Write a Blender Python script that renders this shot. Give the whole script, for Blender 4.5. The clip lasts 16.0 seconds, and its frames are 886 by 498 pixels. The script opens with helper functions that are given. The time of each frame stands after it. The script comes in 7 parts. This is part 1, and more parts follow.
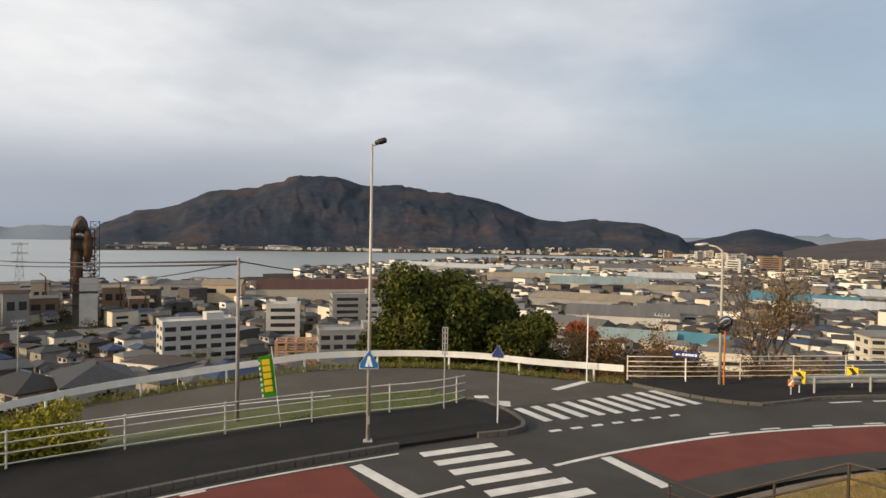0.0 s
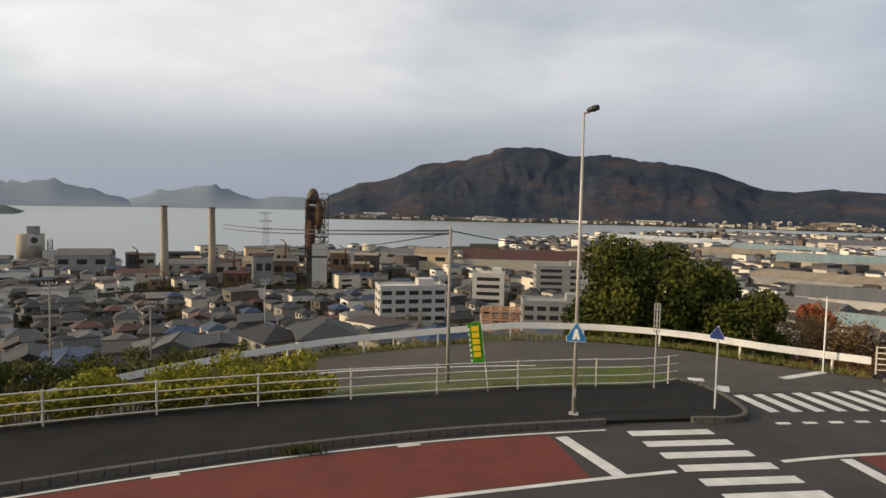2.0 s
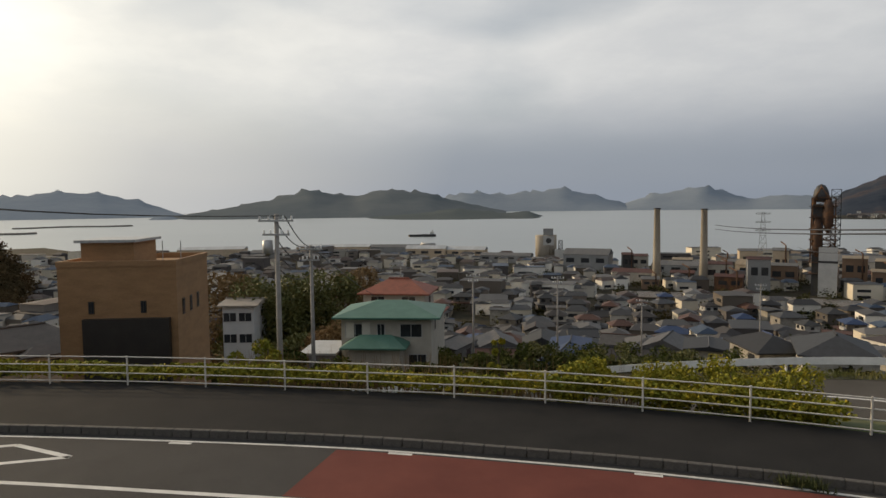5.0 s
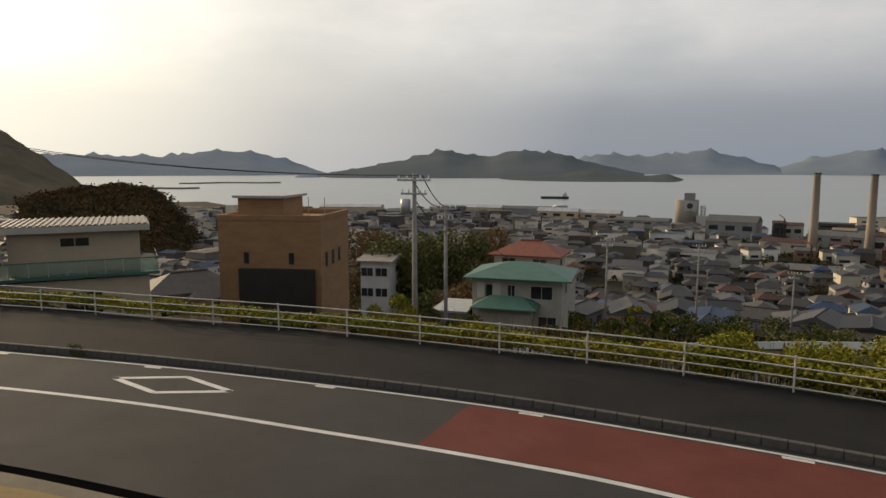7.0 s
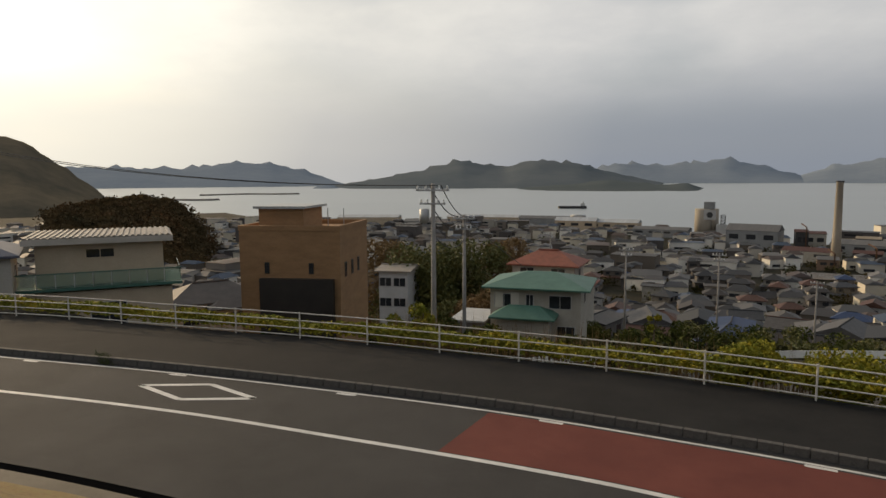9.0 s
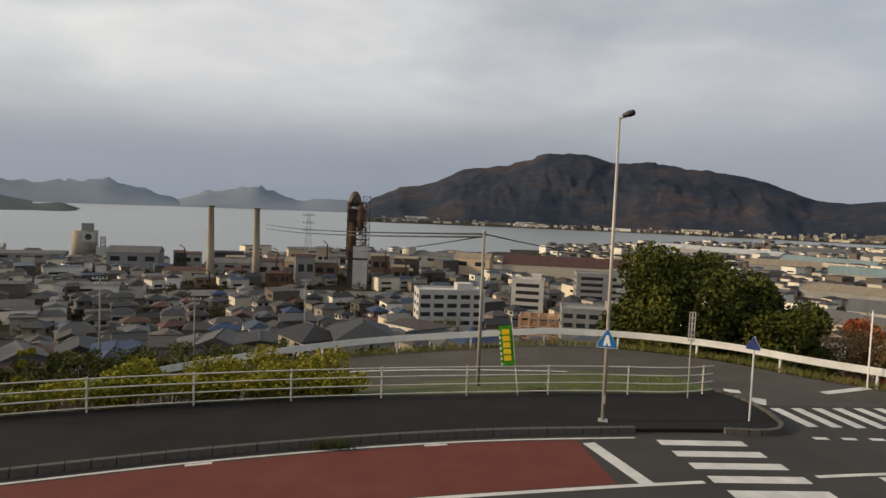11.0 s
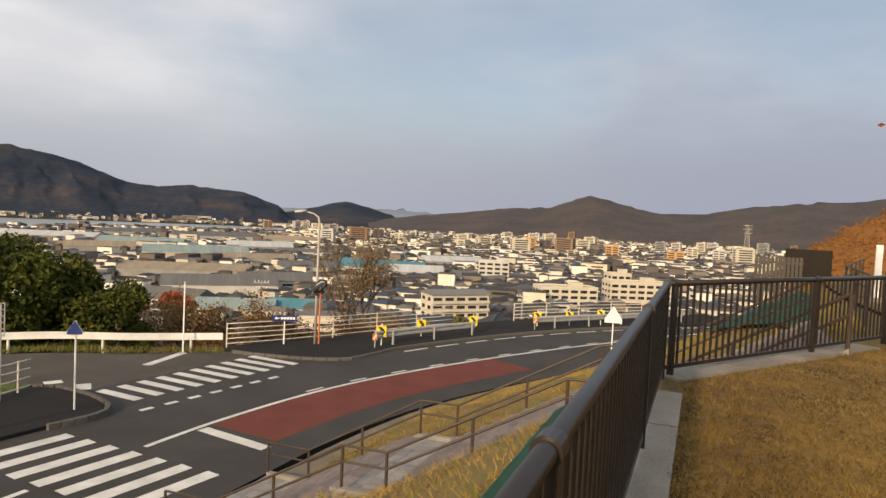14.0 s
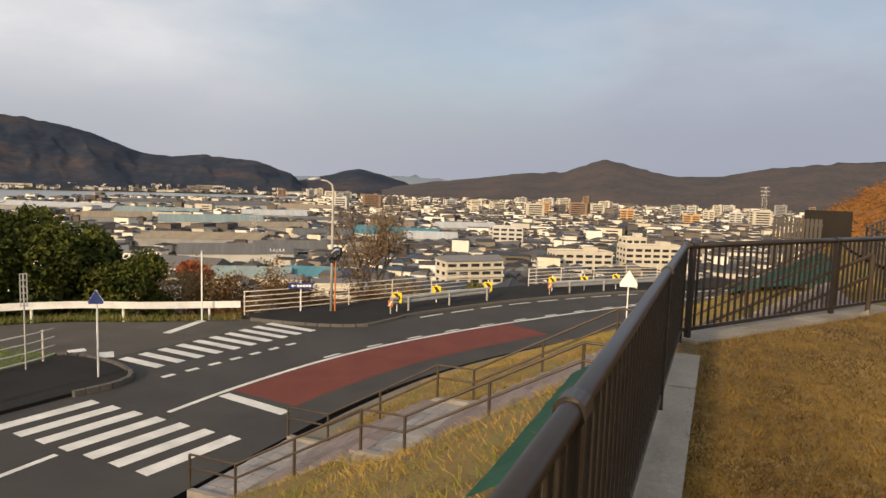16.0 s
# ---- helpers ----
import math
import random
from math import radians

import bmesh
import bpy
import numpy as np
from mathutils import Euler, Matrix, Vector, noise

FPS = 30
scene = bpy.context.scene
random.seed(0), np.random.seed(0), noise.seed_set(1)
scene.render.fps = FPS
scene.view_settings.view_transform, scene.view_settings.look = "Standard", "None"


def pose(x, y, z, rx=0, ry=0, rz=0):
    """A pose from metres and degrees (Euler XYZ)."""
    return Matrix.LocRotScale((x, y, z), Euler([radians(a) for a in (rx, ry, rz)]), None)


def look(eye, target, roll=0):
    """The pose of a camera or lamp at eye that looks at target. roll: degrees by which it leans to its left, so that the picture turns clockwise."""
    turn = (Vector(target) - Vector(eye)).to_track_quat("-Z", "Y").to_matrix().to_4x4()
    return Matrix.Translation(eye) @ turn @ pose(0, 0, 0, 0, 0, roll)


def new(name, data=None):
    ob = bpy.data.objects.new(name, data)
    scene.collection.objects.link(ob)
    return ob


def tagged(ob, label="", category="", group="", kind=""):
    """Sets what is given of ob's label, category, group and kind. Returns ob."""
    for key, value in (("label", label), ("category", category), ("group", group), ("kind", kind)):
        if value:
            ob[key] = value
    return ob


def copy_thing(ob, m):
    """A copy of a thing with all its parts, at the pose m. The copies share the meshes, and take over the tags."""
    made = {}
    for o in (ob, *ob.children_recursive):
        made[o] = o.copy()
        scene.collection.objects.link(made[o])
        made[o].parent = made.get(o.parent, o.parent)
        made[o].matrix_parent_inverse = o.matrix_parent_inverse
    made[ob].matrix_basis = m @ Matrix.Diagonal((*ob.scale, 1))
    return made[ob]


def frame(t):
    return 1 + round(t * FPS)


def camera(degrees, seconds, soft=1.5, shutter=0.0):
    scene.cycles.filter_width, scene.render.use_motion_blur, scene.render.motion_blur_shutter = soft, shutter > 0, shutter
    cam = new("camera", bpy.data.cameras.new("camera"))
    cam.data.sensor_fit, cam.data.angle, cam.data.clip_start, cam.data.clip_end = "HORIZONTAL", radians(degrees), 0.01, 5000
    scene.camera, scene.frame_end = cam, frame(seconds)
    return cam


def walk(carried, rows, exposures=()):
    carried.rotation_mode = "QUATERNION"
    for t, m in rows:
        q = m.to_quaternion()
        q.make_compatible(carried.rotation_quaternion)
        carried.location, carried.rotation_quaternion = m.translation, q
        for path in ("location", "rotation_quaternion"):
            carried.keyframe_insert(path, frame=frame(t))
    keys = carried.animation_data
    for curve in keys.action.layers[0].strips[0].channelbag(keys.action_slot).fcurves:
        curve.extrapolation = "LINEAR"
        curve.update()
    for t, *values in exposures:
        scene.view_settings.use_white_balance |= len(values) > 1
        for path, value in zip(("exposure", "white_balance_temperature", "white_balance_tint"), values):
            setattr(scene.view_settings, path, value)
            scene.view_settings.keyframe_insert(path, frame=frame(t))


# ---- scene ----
cam = camera(68.35, 16.0)


def aim(x, y, z, yaw, pitch, roll):
    return pose(x, y, z, 90 + pitch, 0, yaw) @ pose(0, 0, 0, 0, 0, roll)


# seconds, x, y, z, yaw, pitch, roll
PATH = [
    (0.0, 0.143, -0.421, 7.240, -24.52, -1.09, 0.98),
    (0.5, 0.160, -0.410, 7.253, -20.22, -1.39, 0.91),
    (1.0, 0.180, -0.396, 7.253, -16.94, -2.20, 1.33),
    (1.5, 0.099, -0.349, 7.247, -10.99, -3.29, 1.69),
    (2.0, 0.034, -0.240, 7.212, -6.78, -3.93, 1.20),
    (2.5, -0.020, -0.026, 7.184, 3.95, -4.62, 1.17),
    (3.0, 0.035, 0.160, 7.149, 10.15, -4.34, 1.65),
    (3.5, 0.006, 0.223, 7.109, 14.47, -4.01, 1.58),
    (4.0, -0.094, 0.360, 7.085, 19.69, -4.10, 0.75),
    (4.5, -0.119, 0.515, 7.062, 27.68, -4.32, 0.18),
    (5.0, -0.086, 0.583, 7.032, 34.60, -3.97, -0.64),
    (5.2, -0.063, 0.606, 7.018, 36.54, -4.07, -0.59),
    (7.3, -0.252, 0.470, 7.037, 46.88, -7.37, 0.15),
    (7.5, -0.244, 0.456, 7.035, 47.37, -7.23, 0.21),
    (8.0, -0.231, 0.398, 7.013, 48.75, -6.80, -0.19),
    (8.2, -0.230, 0.385, 7.004, 49.15, -6.84, -0.38),
    (10.3, 0.284, -0.143, 7.105, 24.77, -3.74, -1.96),
    (10.5, 0.322, -0.239, 7.117, 15.52, -3.70, -0.67),
    (11.0, 0.304, -0.460, 7.143, -3.22, -3.61, 2.25),
    (11.5, 0.273, -0.345, 7.166, -20.65, -3.73, 2.48),
    (12.0, 0.285, -0.045, 7.142, -35.01, -3.60, 2.65),
    (12.5, 0.423, 0.002, 7.059, -44.07, -3.67, 3.10),
    (13.0, 0.497, 0.012, 7.039, -52.07, -2.82, 3.41),
    (13.5, 0.483, -0.006, 7.047, -56.73, -2.55, 2.75),
    (14.0, 0.457, -0.024, 7.060, -58.68, -2.71, 2.73),
    (14.5, 0.451, -0.021, 7.059, -59.68, -2.81, 2.58),
    (15.0, 0.435, -0.020, 7.060, -60.40, -3.71, 2.73),
    (15.5, 0.450, -0.011, 7.054, -59.19, -4.93, 2.32),
    (16.0, 0.463, 0.001, 7.046, -57.58, -5.71, 1.93),
]
EXPOSURES = [(0.0, 0.05, 6500, 10), (1.5, 0.0, 6500, 10), (2.5, -0.12, 6500, 10), (3.5, -0.25, 6480, 9), (5.0, -0.4, 6480, 9), (7.5, -0.45, 6650, 10), (8.2, -0.45, 6650, 10), (10.3, -0.62, 6480, 9), (11.0, -0.3, 6500, 10), (11.6, -0.02, 6550, 10), (12.5, 0.17, 6750, 12), (16.0, 0.17, 6800, 12)]
walk(cam, [(r[0], aim(*r[1:])) for r in PATH], EXPOSURES)

# ---- sky and sun ----
SUN_YAW, SUN_UP = 93.0, 18.0      # degrees to the left of ahead, degrees above the horizon
sun_way = Vector((-math.sin(radians(SUN_YAW)) * math.cos(radians(SUN_UP)), math.cos(radians(SUN_YAW)) * math.cos(radians(SUN_UP)), math.sin(radians(SUN_UP))))
world = bpy.data.worlds.new("sky")
scene.world = world
world.use_nodes = True


def node(tree, kind, at=None, **sockets):
    n = tree.nodes.new(kind)
    for key, value in (at or {}).items():
        setattr(n, key, value)
    for key, value in sockets.items():
        n.inputs[key.replace("_", " ")].default_value = value
    return n


def ramp(tree, fac, stops, smooth=False):
    n = tree.nodes.new("ShaderNodeValToRGB")
    n.color_ramp.interpolation = "EASE" if smooth else "LINEAR"
    while len(n.color_ramp.elements) < len(stops):
        n.color_ramp.elements.new(0.5)
    for e, (p, c) in zip(n.color_ramp.elements, stops):
        e.position, e.color = p, (*c, 1) if len(c) == 3 else c
    if fac is not None:
        tree.links.new(fac, n.inputs[0])
    return n.outputs[0]


def maths(tree, op, a, b=None, clamp=False):
    n = tree.nodes.new("ShaderNodeMath")
    n.operation, n.use_clamp = op, clamp
    for i, v in enumerate((a, b)):
        if v is None:
            continue
        if isinstance(v, (int, float)):
            n.inputs[i].default_value = v
        else:
            tree.links.new(v, n.inputs[i])
    return n.outputs[0]


def mixed(tree, fac, a, b, blend="MIX"):
    n = tree.nodes.new("ShaderNodeMix")
    n.data_type, n.blend_type = "RGBA", blend
    for i, v in ((0, fac), (6, a), (7, b)):
        if isinstance(v, (int, float)):
            n.inputs[i].default_value = v
        elif isinstance(v, tuple):
            n.inputs[i].default_value = (*v, 1)
        else:
            tree.links.new(v, n.inputs[i])
    return n.outputs[2]


wt = world.node_tree
wt.nodes.clear()
sky = node(wt, "ShaderNodeTexSky", dict(sky_type="NISHITA", sun_disc=False, sun_elevation=radians(SUN_UP), sun_rotation=radians(-SUN_YAW), air_density=1.0, dust_density=2.0))
coord = node(wt, "ShaderNodeTexCoord")
sep = node(wt, "ShaderNodeSeparateXYZ")
wt.links.new(coord.outputs["Generated"], sep.inputs[0])
towards = node(wt, "ShaderNodeVectorMath", dict(operation="DOT_PRODUCT"))
wt.links.new(coord.outputs["Generated"], towards.inputs[0])
towards.inputs[1].default_value = sun_way
up = sep.outputs[2]
# thin layered cloud, stretched level
flat = node(wt, "ShaderNodeMapping")
flat.inputs["Scale"].default_value = (1.4, 1.4, 4.0)
wt.links.new(coord.outputs["Generated"], flat.inputs[0])
puffs = node(wt, "ShaderNodeTexNoise", Scale=1.3, Detail=3.5, Roughness=0.45)
wt.links.new(flat.outputs[0], puffs.inputs["Vector"])
cover = ramp(wt, puffs.outputs[0], [(0.4, (0.45, 0.45, 0.45)), (0.58, (0.97, 0.97, 0.97))])
near_sun = maths(wt, "MULTIPLY", maths(wt, "ADD", towards.outputs["Value"], 1.0), 0.5)
cloud = ramp(wt, near_sun, [(0.0, (0.28, 0.32, 0.41)), (0.06, (0.39, 0.44, 0.53)), (0.2, (0.60, 0.63, 0.68)), (0.42, (0.74, 0.75, 0.77)), (0.62, (0.86, 0.86, 0.86)), (0.8, (0.98, 0.97, 0.95)), (0.92, (1.15, 1.12, 1.04)), (1.0, (1.9, 1.8, 1.55))])
blue = mixed(wt, 1.0, sky.outputs[0], (0.11, 0.11, 0.11), "MULTIPLY")
wisps = node(wt, "ShaderNodeTexNoise", Scale=4.5, Detail=7.0, Roughness=0.6)
wt.links.new(flat.outputs[0], wisps.inputs["Vector"])
cloud = mixed(wt, 1.0, cloud, ramp(wt, wisps.outputs[0], [(0.38, (0.95, 0.955, 0.965)), (0.5, (1.0, 1.0, 1.0)), (0.68, (1.07, 1.065, 1.055))]), "MULTIPLY")
body = mixed(wt, cover, blue, cloud)
# the hazy bank over the far hills
bank_tint = ramp(wt, near_sun, [(0.0, (0.31, 0.34, 0.43)), (0.2, (0.40, 0.43, 0.49)), (0.5, (0.33, 0.37, 0.44)), (0.75, (0.38, 0.42, 0.49)), (0.9, (0.75, 0.74, 0.72)), (1.0, (1.6, 1.5, 1.25))])
low = ramp(wt, up, [(0.0, (1, 1, 1)), (0.05, (0.9, 0.9, 0.9)), (0.2, (0.0, 0.0, 0.0))], smooth=True)
whole = mixed(wt, low, body, bank_tint)
shade = node(wt, "ShaderNodeBackground", Strength=1.0)
wt.links.new(whole, shade.inputs[0])
out = node(wt, "ShaderNodeOutputWorld")
wt.links.new(shade.outputs[0], out.inputs[0])

sun = new("sun", bpy.data.lights.new("sun", "SUN"))
sun.data.energy, sun.data.angle, sun.data.color = 4.0, radians(3.0), (1.0, 0.75, 0.47)
sun.matrix_world = look(sun_way * 100, (0, 0, 0))


# ---- materials ----
def surf(name, a, b, scale=1.0, rough=0.8, metal=0.0, bump=0.0, fine=40.0, vary=0.0, spec=0.5, fine_mix=0.35, stretch=(1, 1, 1), where="Object", c=None):
    """A surface whose colour wanders between a and b at two sizes, with a fine relief."""
    m = bpy.data.materials.new(name)
    m.use_nodes = True
    t = m.node_tree
    p = t.nodes["Principled BSDF"]
    tc = node(t, "ShaderNodeTexCoord")
    mp = node(t, "ShaderNodeMapping")
    mp.inputs["Scale"].default_value = stretch
    t.links.new(tc.outputs[where], mp.inputs[0])
    n1 = node(t, "ShaderNodeTexNoise", Scale=scale, Detail=5.0, Roughness=0.6)
    n2 = node(t, "ShaderNodeTexNoise", Scale=fine, Detail=4.0, Roughness=0.7)
    for n in (n1, n2):
        t.links.new(mp.outputs[0], n.inputs["Vector"])
    w = maths(t, "ADD", maths(t, "MULTIPLY", n1.outputs[0], 1 - fine_mix), maths(t, "MULTIPLY", n2.outputs[0], fine_mix))
    stops = [(0.36, a), (0.64, b)] if c is None else [(0.34, a), (0.5, b), (0.66, c)]
    col = ramp(t, w, stops)
    if vary:
        info = node(t, "ShaderNodeObjectInfo")
        hsv = node(t, "ShaderNodeHueSaturation")
        t.links.new(maths(t, "ADD", maths(t, "MULTIPLY", info.outputs["Random"], 2 * vary), 1 - vary), hsv.inputs["Value"])
        t.links.new(col, hsv.inputs["Color"])
        col = hsv.outputs[0]
    t.links.new(col, p.inputs["Base Color"])
    p.inputs["Roughness"].default_value, p.inputs["Metallic"].default_value = rough, metal
    p.inputs["Specular IOR Level"].default_value = spec
    if bump:
        bp = node(t, "ShaderNodeBump", Strength=min(1.0, bump), Distance=0.02)
        t.links.new(n2.outputs[0], bp.inputs["Height"])
        t.links.new(bp.outputs[0], p.inputs["Normal"])
    return m


def picked(name, colours, rough=0.8, per="Random", island=False, bump=0.0, dirt=0.25, scale=0.7):
    """A paint whose colour is picked from a few by the object (or the island), with stains."""
    m = bpy.data.materials.new(name)
    m.use_nodes = True
    t = m.node_tree
    p = t.nodes["Principled BSDF"]
    src = node(t, "ShaderNodeNewGeometry").outputs["Random Per Island"] if island else node(t, "ShaderNodeObjectInfo").outputs["Random"]
    n = t.nodes.new("ShaderNodeValToRGB")
    n.color_ramp.interpolation = "CONSTANT"
    while len(n.color_ramp.elements) < len(colours):
        n.color_ramp.elements.new(0.5)
    for i, (e, c) in enumerate(zip(n.color_ramp.elements, colours)):
        e.position, e.color = i / len(colours), (*c, 1)
    t.links.new(src, n.inputs[0])
    tc = node(t, "ShaderNodeTexCoord")
    nz = node(t, "ShaderNodeTexNoise", Scale=scale, Detail=6.0, Roughness=0.65)
    t.links.new(tc.outputs["Object"], nz.inputs["Vector"])
    st = ramp(t, nz.outputs[0], [(0.35, (1 - dirt,) * 3), (0.62, (1.0, 1.0, 1.0))])
    t.links.new(mixed(t, 1.0, n.outputs[0], st, "MULTIPLY"), p.inputs["Base Color"])
    p.inputs["Roughness"].default_value = rough
    return m


ASPHALT = surf("asphalt", (0.034, 0.033, 0.032), (0.054, 0.052, 0.05), 0.35, 0.9, bump=0.5, fine=60, spec=0.25)
OLD_ASPHALT = surf("old_asphalt", (0.05, 0.046, 0.04), (0.082, 0.075, 0.066), 0.35, 0.9, bump=0.5, fine=60, spec=0.25)
PAVING = surf("dark_asphalt", (0.011, 0.011, 0.0115), (0.02, 0.0195, 0.019), 0.5, 0.95, bump=0.5, fine=70, spec=0.2)
RED_ROAD = surf("red_asphalt", (0.105, 0.028, 0.021), (0.145, 0.042, 0.031), 0.6, 0.9, bump=0.4, fine=60, spec=0.25)
LINE = surf("road_paint", (0.42, 0.42, 0.40), (0.64, 0.63, 0.6), 1.2, 0.7, fine=25, bump=0.2)
CONCRETE = surf("concrete", (0.14, 0.125, 0.105), (0.27, 0.25, 0.22), 1.2, 0.9, bump=0.4, fine=30)
KERB = surf("kerb_concrete", (0.035, 0.032, 0.03), (0.12, 0.112, 0.1), 1.5, 0.9, bump=0.5, fine=25)
WHITE_STEEL = surf("white_painted_steel", (0.62, 0.62, 0.6), (0.78, 0.78, 0.76), 2.0, 0.45, fine=20)
GALV = surf("galvanised_steel", (0.34, 0.34, 0.33), (0.48, 0.48, 0.47), 3.0, 0.5, 0.5, fine=30)
BEIGE_STEEL = surf("beige_painted_steel", (0.50, 0.47, 0.41), (0.62, 0.58, 0.52), 2.0, 0.5, fine=20)
BROWN_STEEL = surf("dark_brown_aluminium", (0.014, 0.010, 0.008), (0.026, 0.019, 0.015), 3.0, 0.35, 0.2, fine=40, spec=0.6)
GRASS_GROUND = surf("dry_turf", (0.03, 0.018, 0.007), (0.13, 0.08, 0.019), 0.7, 0.95, bump=0.9, fine=14, fine_mix=0.4, c=(0.24, 0.145, 0.03))
BANK = surf("bank_turf", (0.035, 0.026, 0.01), (0.17, 0.105, 0.028), 1.1, 0.95, bump=0.9, fine=12, fine_mix=0.6, c=(0.06, 0.105, 0.02))
VERGE = surf("green_verge", (0.035, 0.055, 0.012), (0.085, 0.085, 0.028), 0.7, 0.95, bump=0.9, fine=12, fine_mix=0.5)
SOIL = surf("hillside_scrub", (0.014, 0.016, 0.009), (0.032, 0.029, 0.019), 0.12, 0.95, bump=0.5, fine=3.0, c=(0.05, 0.043, 0.033), spec=0.1)
# blue dark tones are painted-in distance haze; the brown is autumn wood
FOREST = surf("haze_blue_mountain_wood", (0.017, 0.025, 0.04), (0.03, 0.038, 0.053), 0.0035, 0.95, fine=0.03, fine_mix=0.4, c=(0.078, 0.056, 0.052), spec=0.05)
# pale blue-grey: the haze of distance is painted into this base colour
HAZE_TINTED = surf("haze_tinted_hills", (0.17, 0.205, 0.25), (0.21, 0.245, 0.285), 0.002, 0.95, fine=0.02, fine_mix=0.4, spec=0.0)
RUST_HILL = surf("autumn_wood", (0.09, 0.045, 0.016), (0.30, 0.12, 0.03), 0.03, 0.95, fine=0.2, fine_mix=0.6, c=(0.045, 0.045, 0.018), spec=0.1)
# pale grey base: the sky's reflection is put partly into the water colour
WATER = surf("sky_tinted_water", (0.20, 0.23, 0.24), (0.24, 0.27, 0.28), 0.002, 0.3, fine=0.05, bump=0.06, spec=0.5)
# the bright olive tone c paints sunlit highlights into the leaf colour
LEAF_DARK = surf("evergreen_leaf", (0.016, 0.028, 0.007), (0.05, 0.062, 0.012), 0.5, 0.9, fine=3.0, fine_mix=0.5, spec=0.15, c=(0.16, 0.15, 0.03))
LEAF_YELLOW = surf("yellow_green_leaf", (0.075, 0.11, 0.014), (0.21, 0.2, 0.02), 0.5, 0.8, fine=3.0, fine_mix=0.6, c=(0.46, 0.33, 0.02), spec=0.2)
LEAF_RED = surf("red_leaf", (0.17, 0.035, 0.012), (0.32, 0.085, 0.025), 0.6, 0.8, fine=3.0)
LEAF_TAN = surf("tan_leaf", (0.13, 0.085, 0.04), (0.25, 0.17, 0.085), 0.6, 0.9, fine=3.0, spec=0.1)
LEAF_BROWN = surf("brown_leaf", (0.07, 0.038, 0.016), (0.15, 0.085, 0.034), 0.6, 0.9, fine=3.0, spec=0.1)
STRAW = surf("dry_grass_blades", (0.07, 0.15, 0.02), (0.23, 0.155, 0.04), 0.8, 0.9, fine=5.0, c=(0.44, 0.275, 0.075), spec=0.2)
BARK = surf("bark", (0.05, 0.038, 0.028), (0.11, 0.08, 0.058), 2.0, 0.95, bump=0.8, fine=14, stretch=(1, 1, 0.3))


# ---- mesh tools ----
def link(name, bm, material, parent=None, smooth=False):
    me = bpy.data.meshes.new(name)
    bm.to_mesh(me)
    bm.free()
    for m in material if isinstance(material, (list, tuple)) else (material,):
        me.materials.append(m)
    if smooth:
        for f in me.polygons:
            f.use_smooth = True
    ob = new(name, me)
    if parent:
        ob.parent = parent
    return ob


def part(name, bm, material, parent, label="", smooth=False):
    ob = link(name, bm, material, parent, smooth)
    return tagged(ob, label) if label else ob


def thing(name, label, category, at=None, group="", kind=""):
    ob = new(name)
    ob.empty_display_size = 0.2
    if at is not None:
        ob.matrix_basis = at
    return tagged(ob, label, category, group, kind)


def box(bm, x0, y0, z0, x1, y1, z1, bevel=0.0):
    vs = [bm.verts.new((x, y, z)) for z in (z0, z1) for x, y in ((x0, y0), (x1, y0), (x1, y1), (x0, y1))]
    fs = [bm.faces.new([vs[i] for i in q]) for q in ((3, 2, 1, 0), (4, 5, 6, 7), (0, 1, 5, 4), (1, 2, 6, 5), (2, 3, 7, 6), (3, 0, 4, 7))]
    if bevel:
        es = list({e for f in fs for e in f.edges})
        bmesh.ops.bevel(bm, geom=es, offset=bevel, segments=1, affect="EDGES", profile=0.5)
    return bm


def quad(bm, *pts, m=0):
    f = bm.faces.new([bm.verts.new(p) for p in pts])
    f.material_index = m
    return f


def tube(bm, pts, r, n=8, r1=None, caps=True):
    """A round bar along points; r to r1."""
    pts = [Vector(p) for p in pts]
    rings = []
    side = None
    for i, p in enumerate(pts):
        d = (pts[min(i + 1, len(pts) - 1)] - pts[max(i - 1, 0)]).normalized()
        if side is None:
            side = d.orthogonal().normalized()
        side = (side - d * side.dot(d)).normalized()
        other = d.cross(side)
        rr = r if r1 is None else r + (r1 - r) * i / (len(pts) - 1)
        rings.append([bm.verts.new(p + (side * math.cos(a) + other * math.sin(a)) * rr) for a in (2 * math.pi * k / n for k in range(n))])
    for a, b in zip(rings, rings[1:]):
        for k in range(n):
            bm.faces.new((a[k], a[(k + 1) % n], b[(k + 1) % n], b[k]))
    if caps:
        bm.faces.new(rings[0][::-1])
        bm.faces.new(rings[-1])
    return bm


def lathe(bm, profile, n=16):
    """Rings of (radius, z) round the z axis."""
    rings = [[bm.verts.new((r * math.cos(2 * math.pi * k / n), r * math.sin(2 * math.pi * k / n), z)) for k in range(n)] for r, z in profile]
    for a, b in zip(rings, rings[1:]):
        for k in range(n):
            bm.faces.new((a[k], a[(k + 1) % n], b[(k + 1) % n], b[k]))
    bm.faces.new(rings[0][::-1])
    bm.faces.new(rings[-1])
    return bm


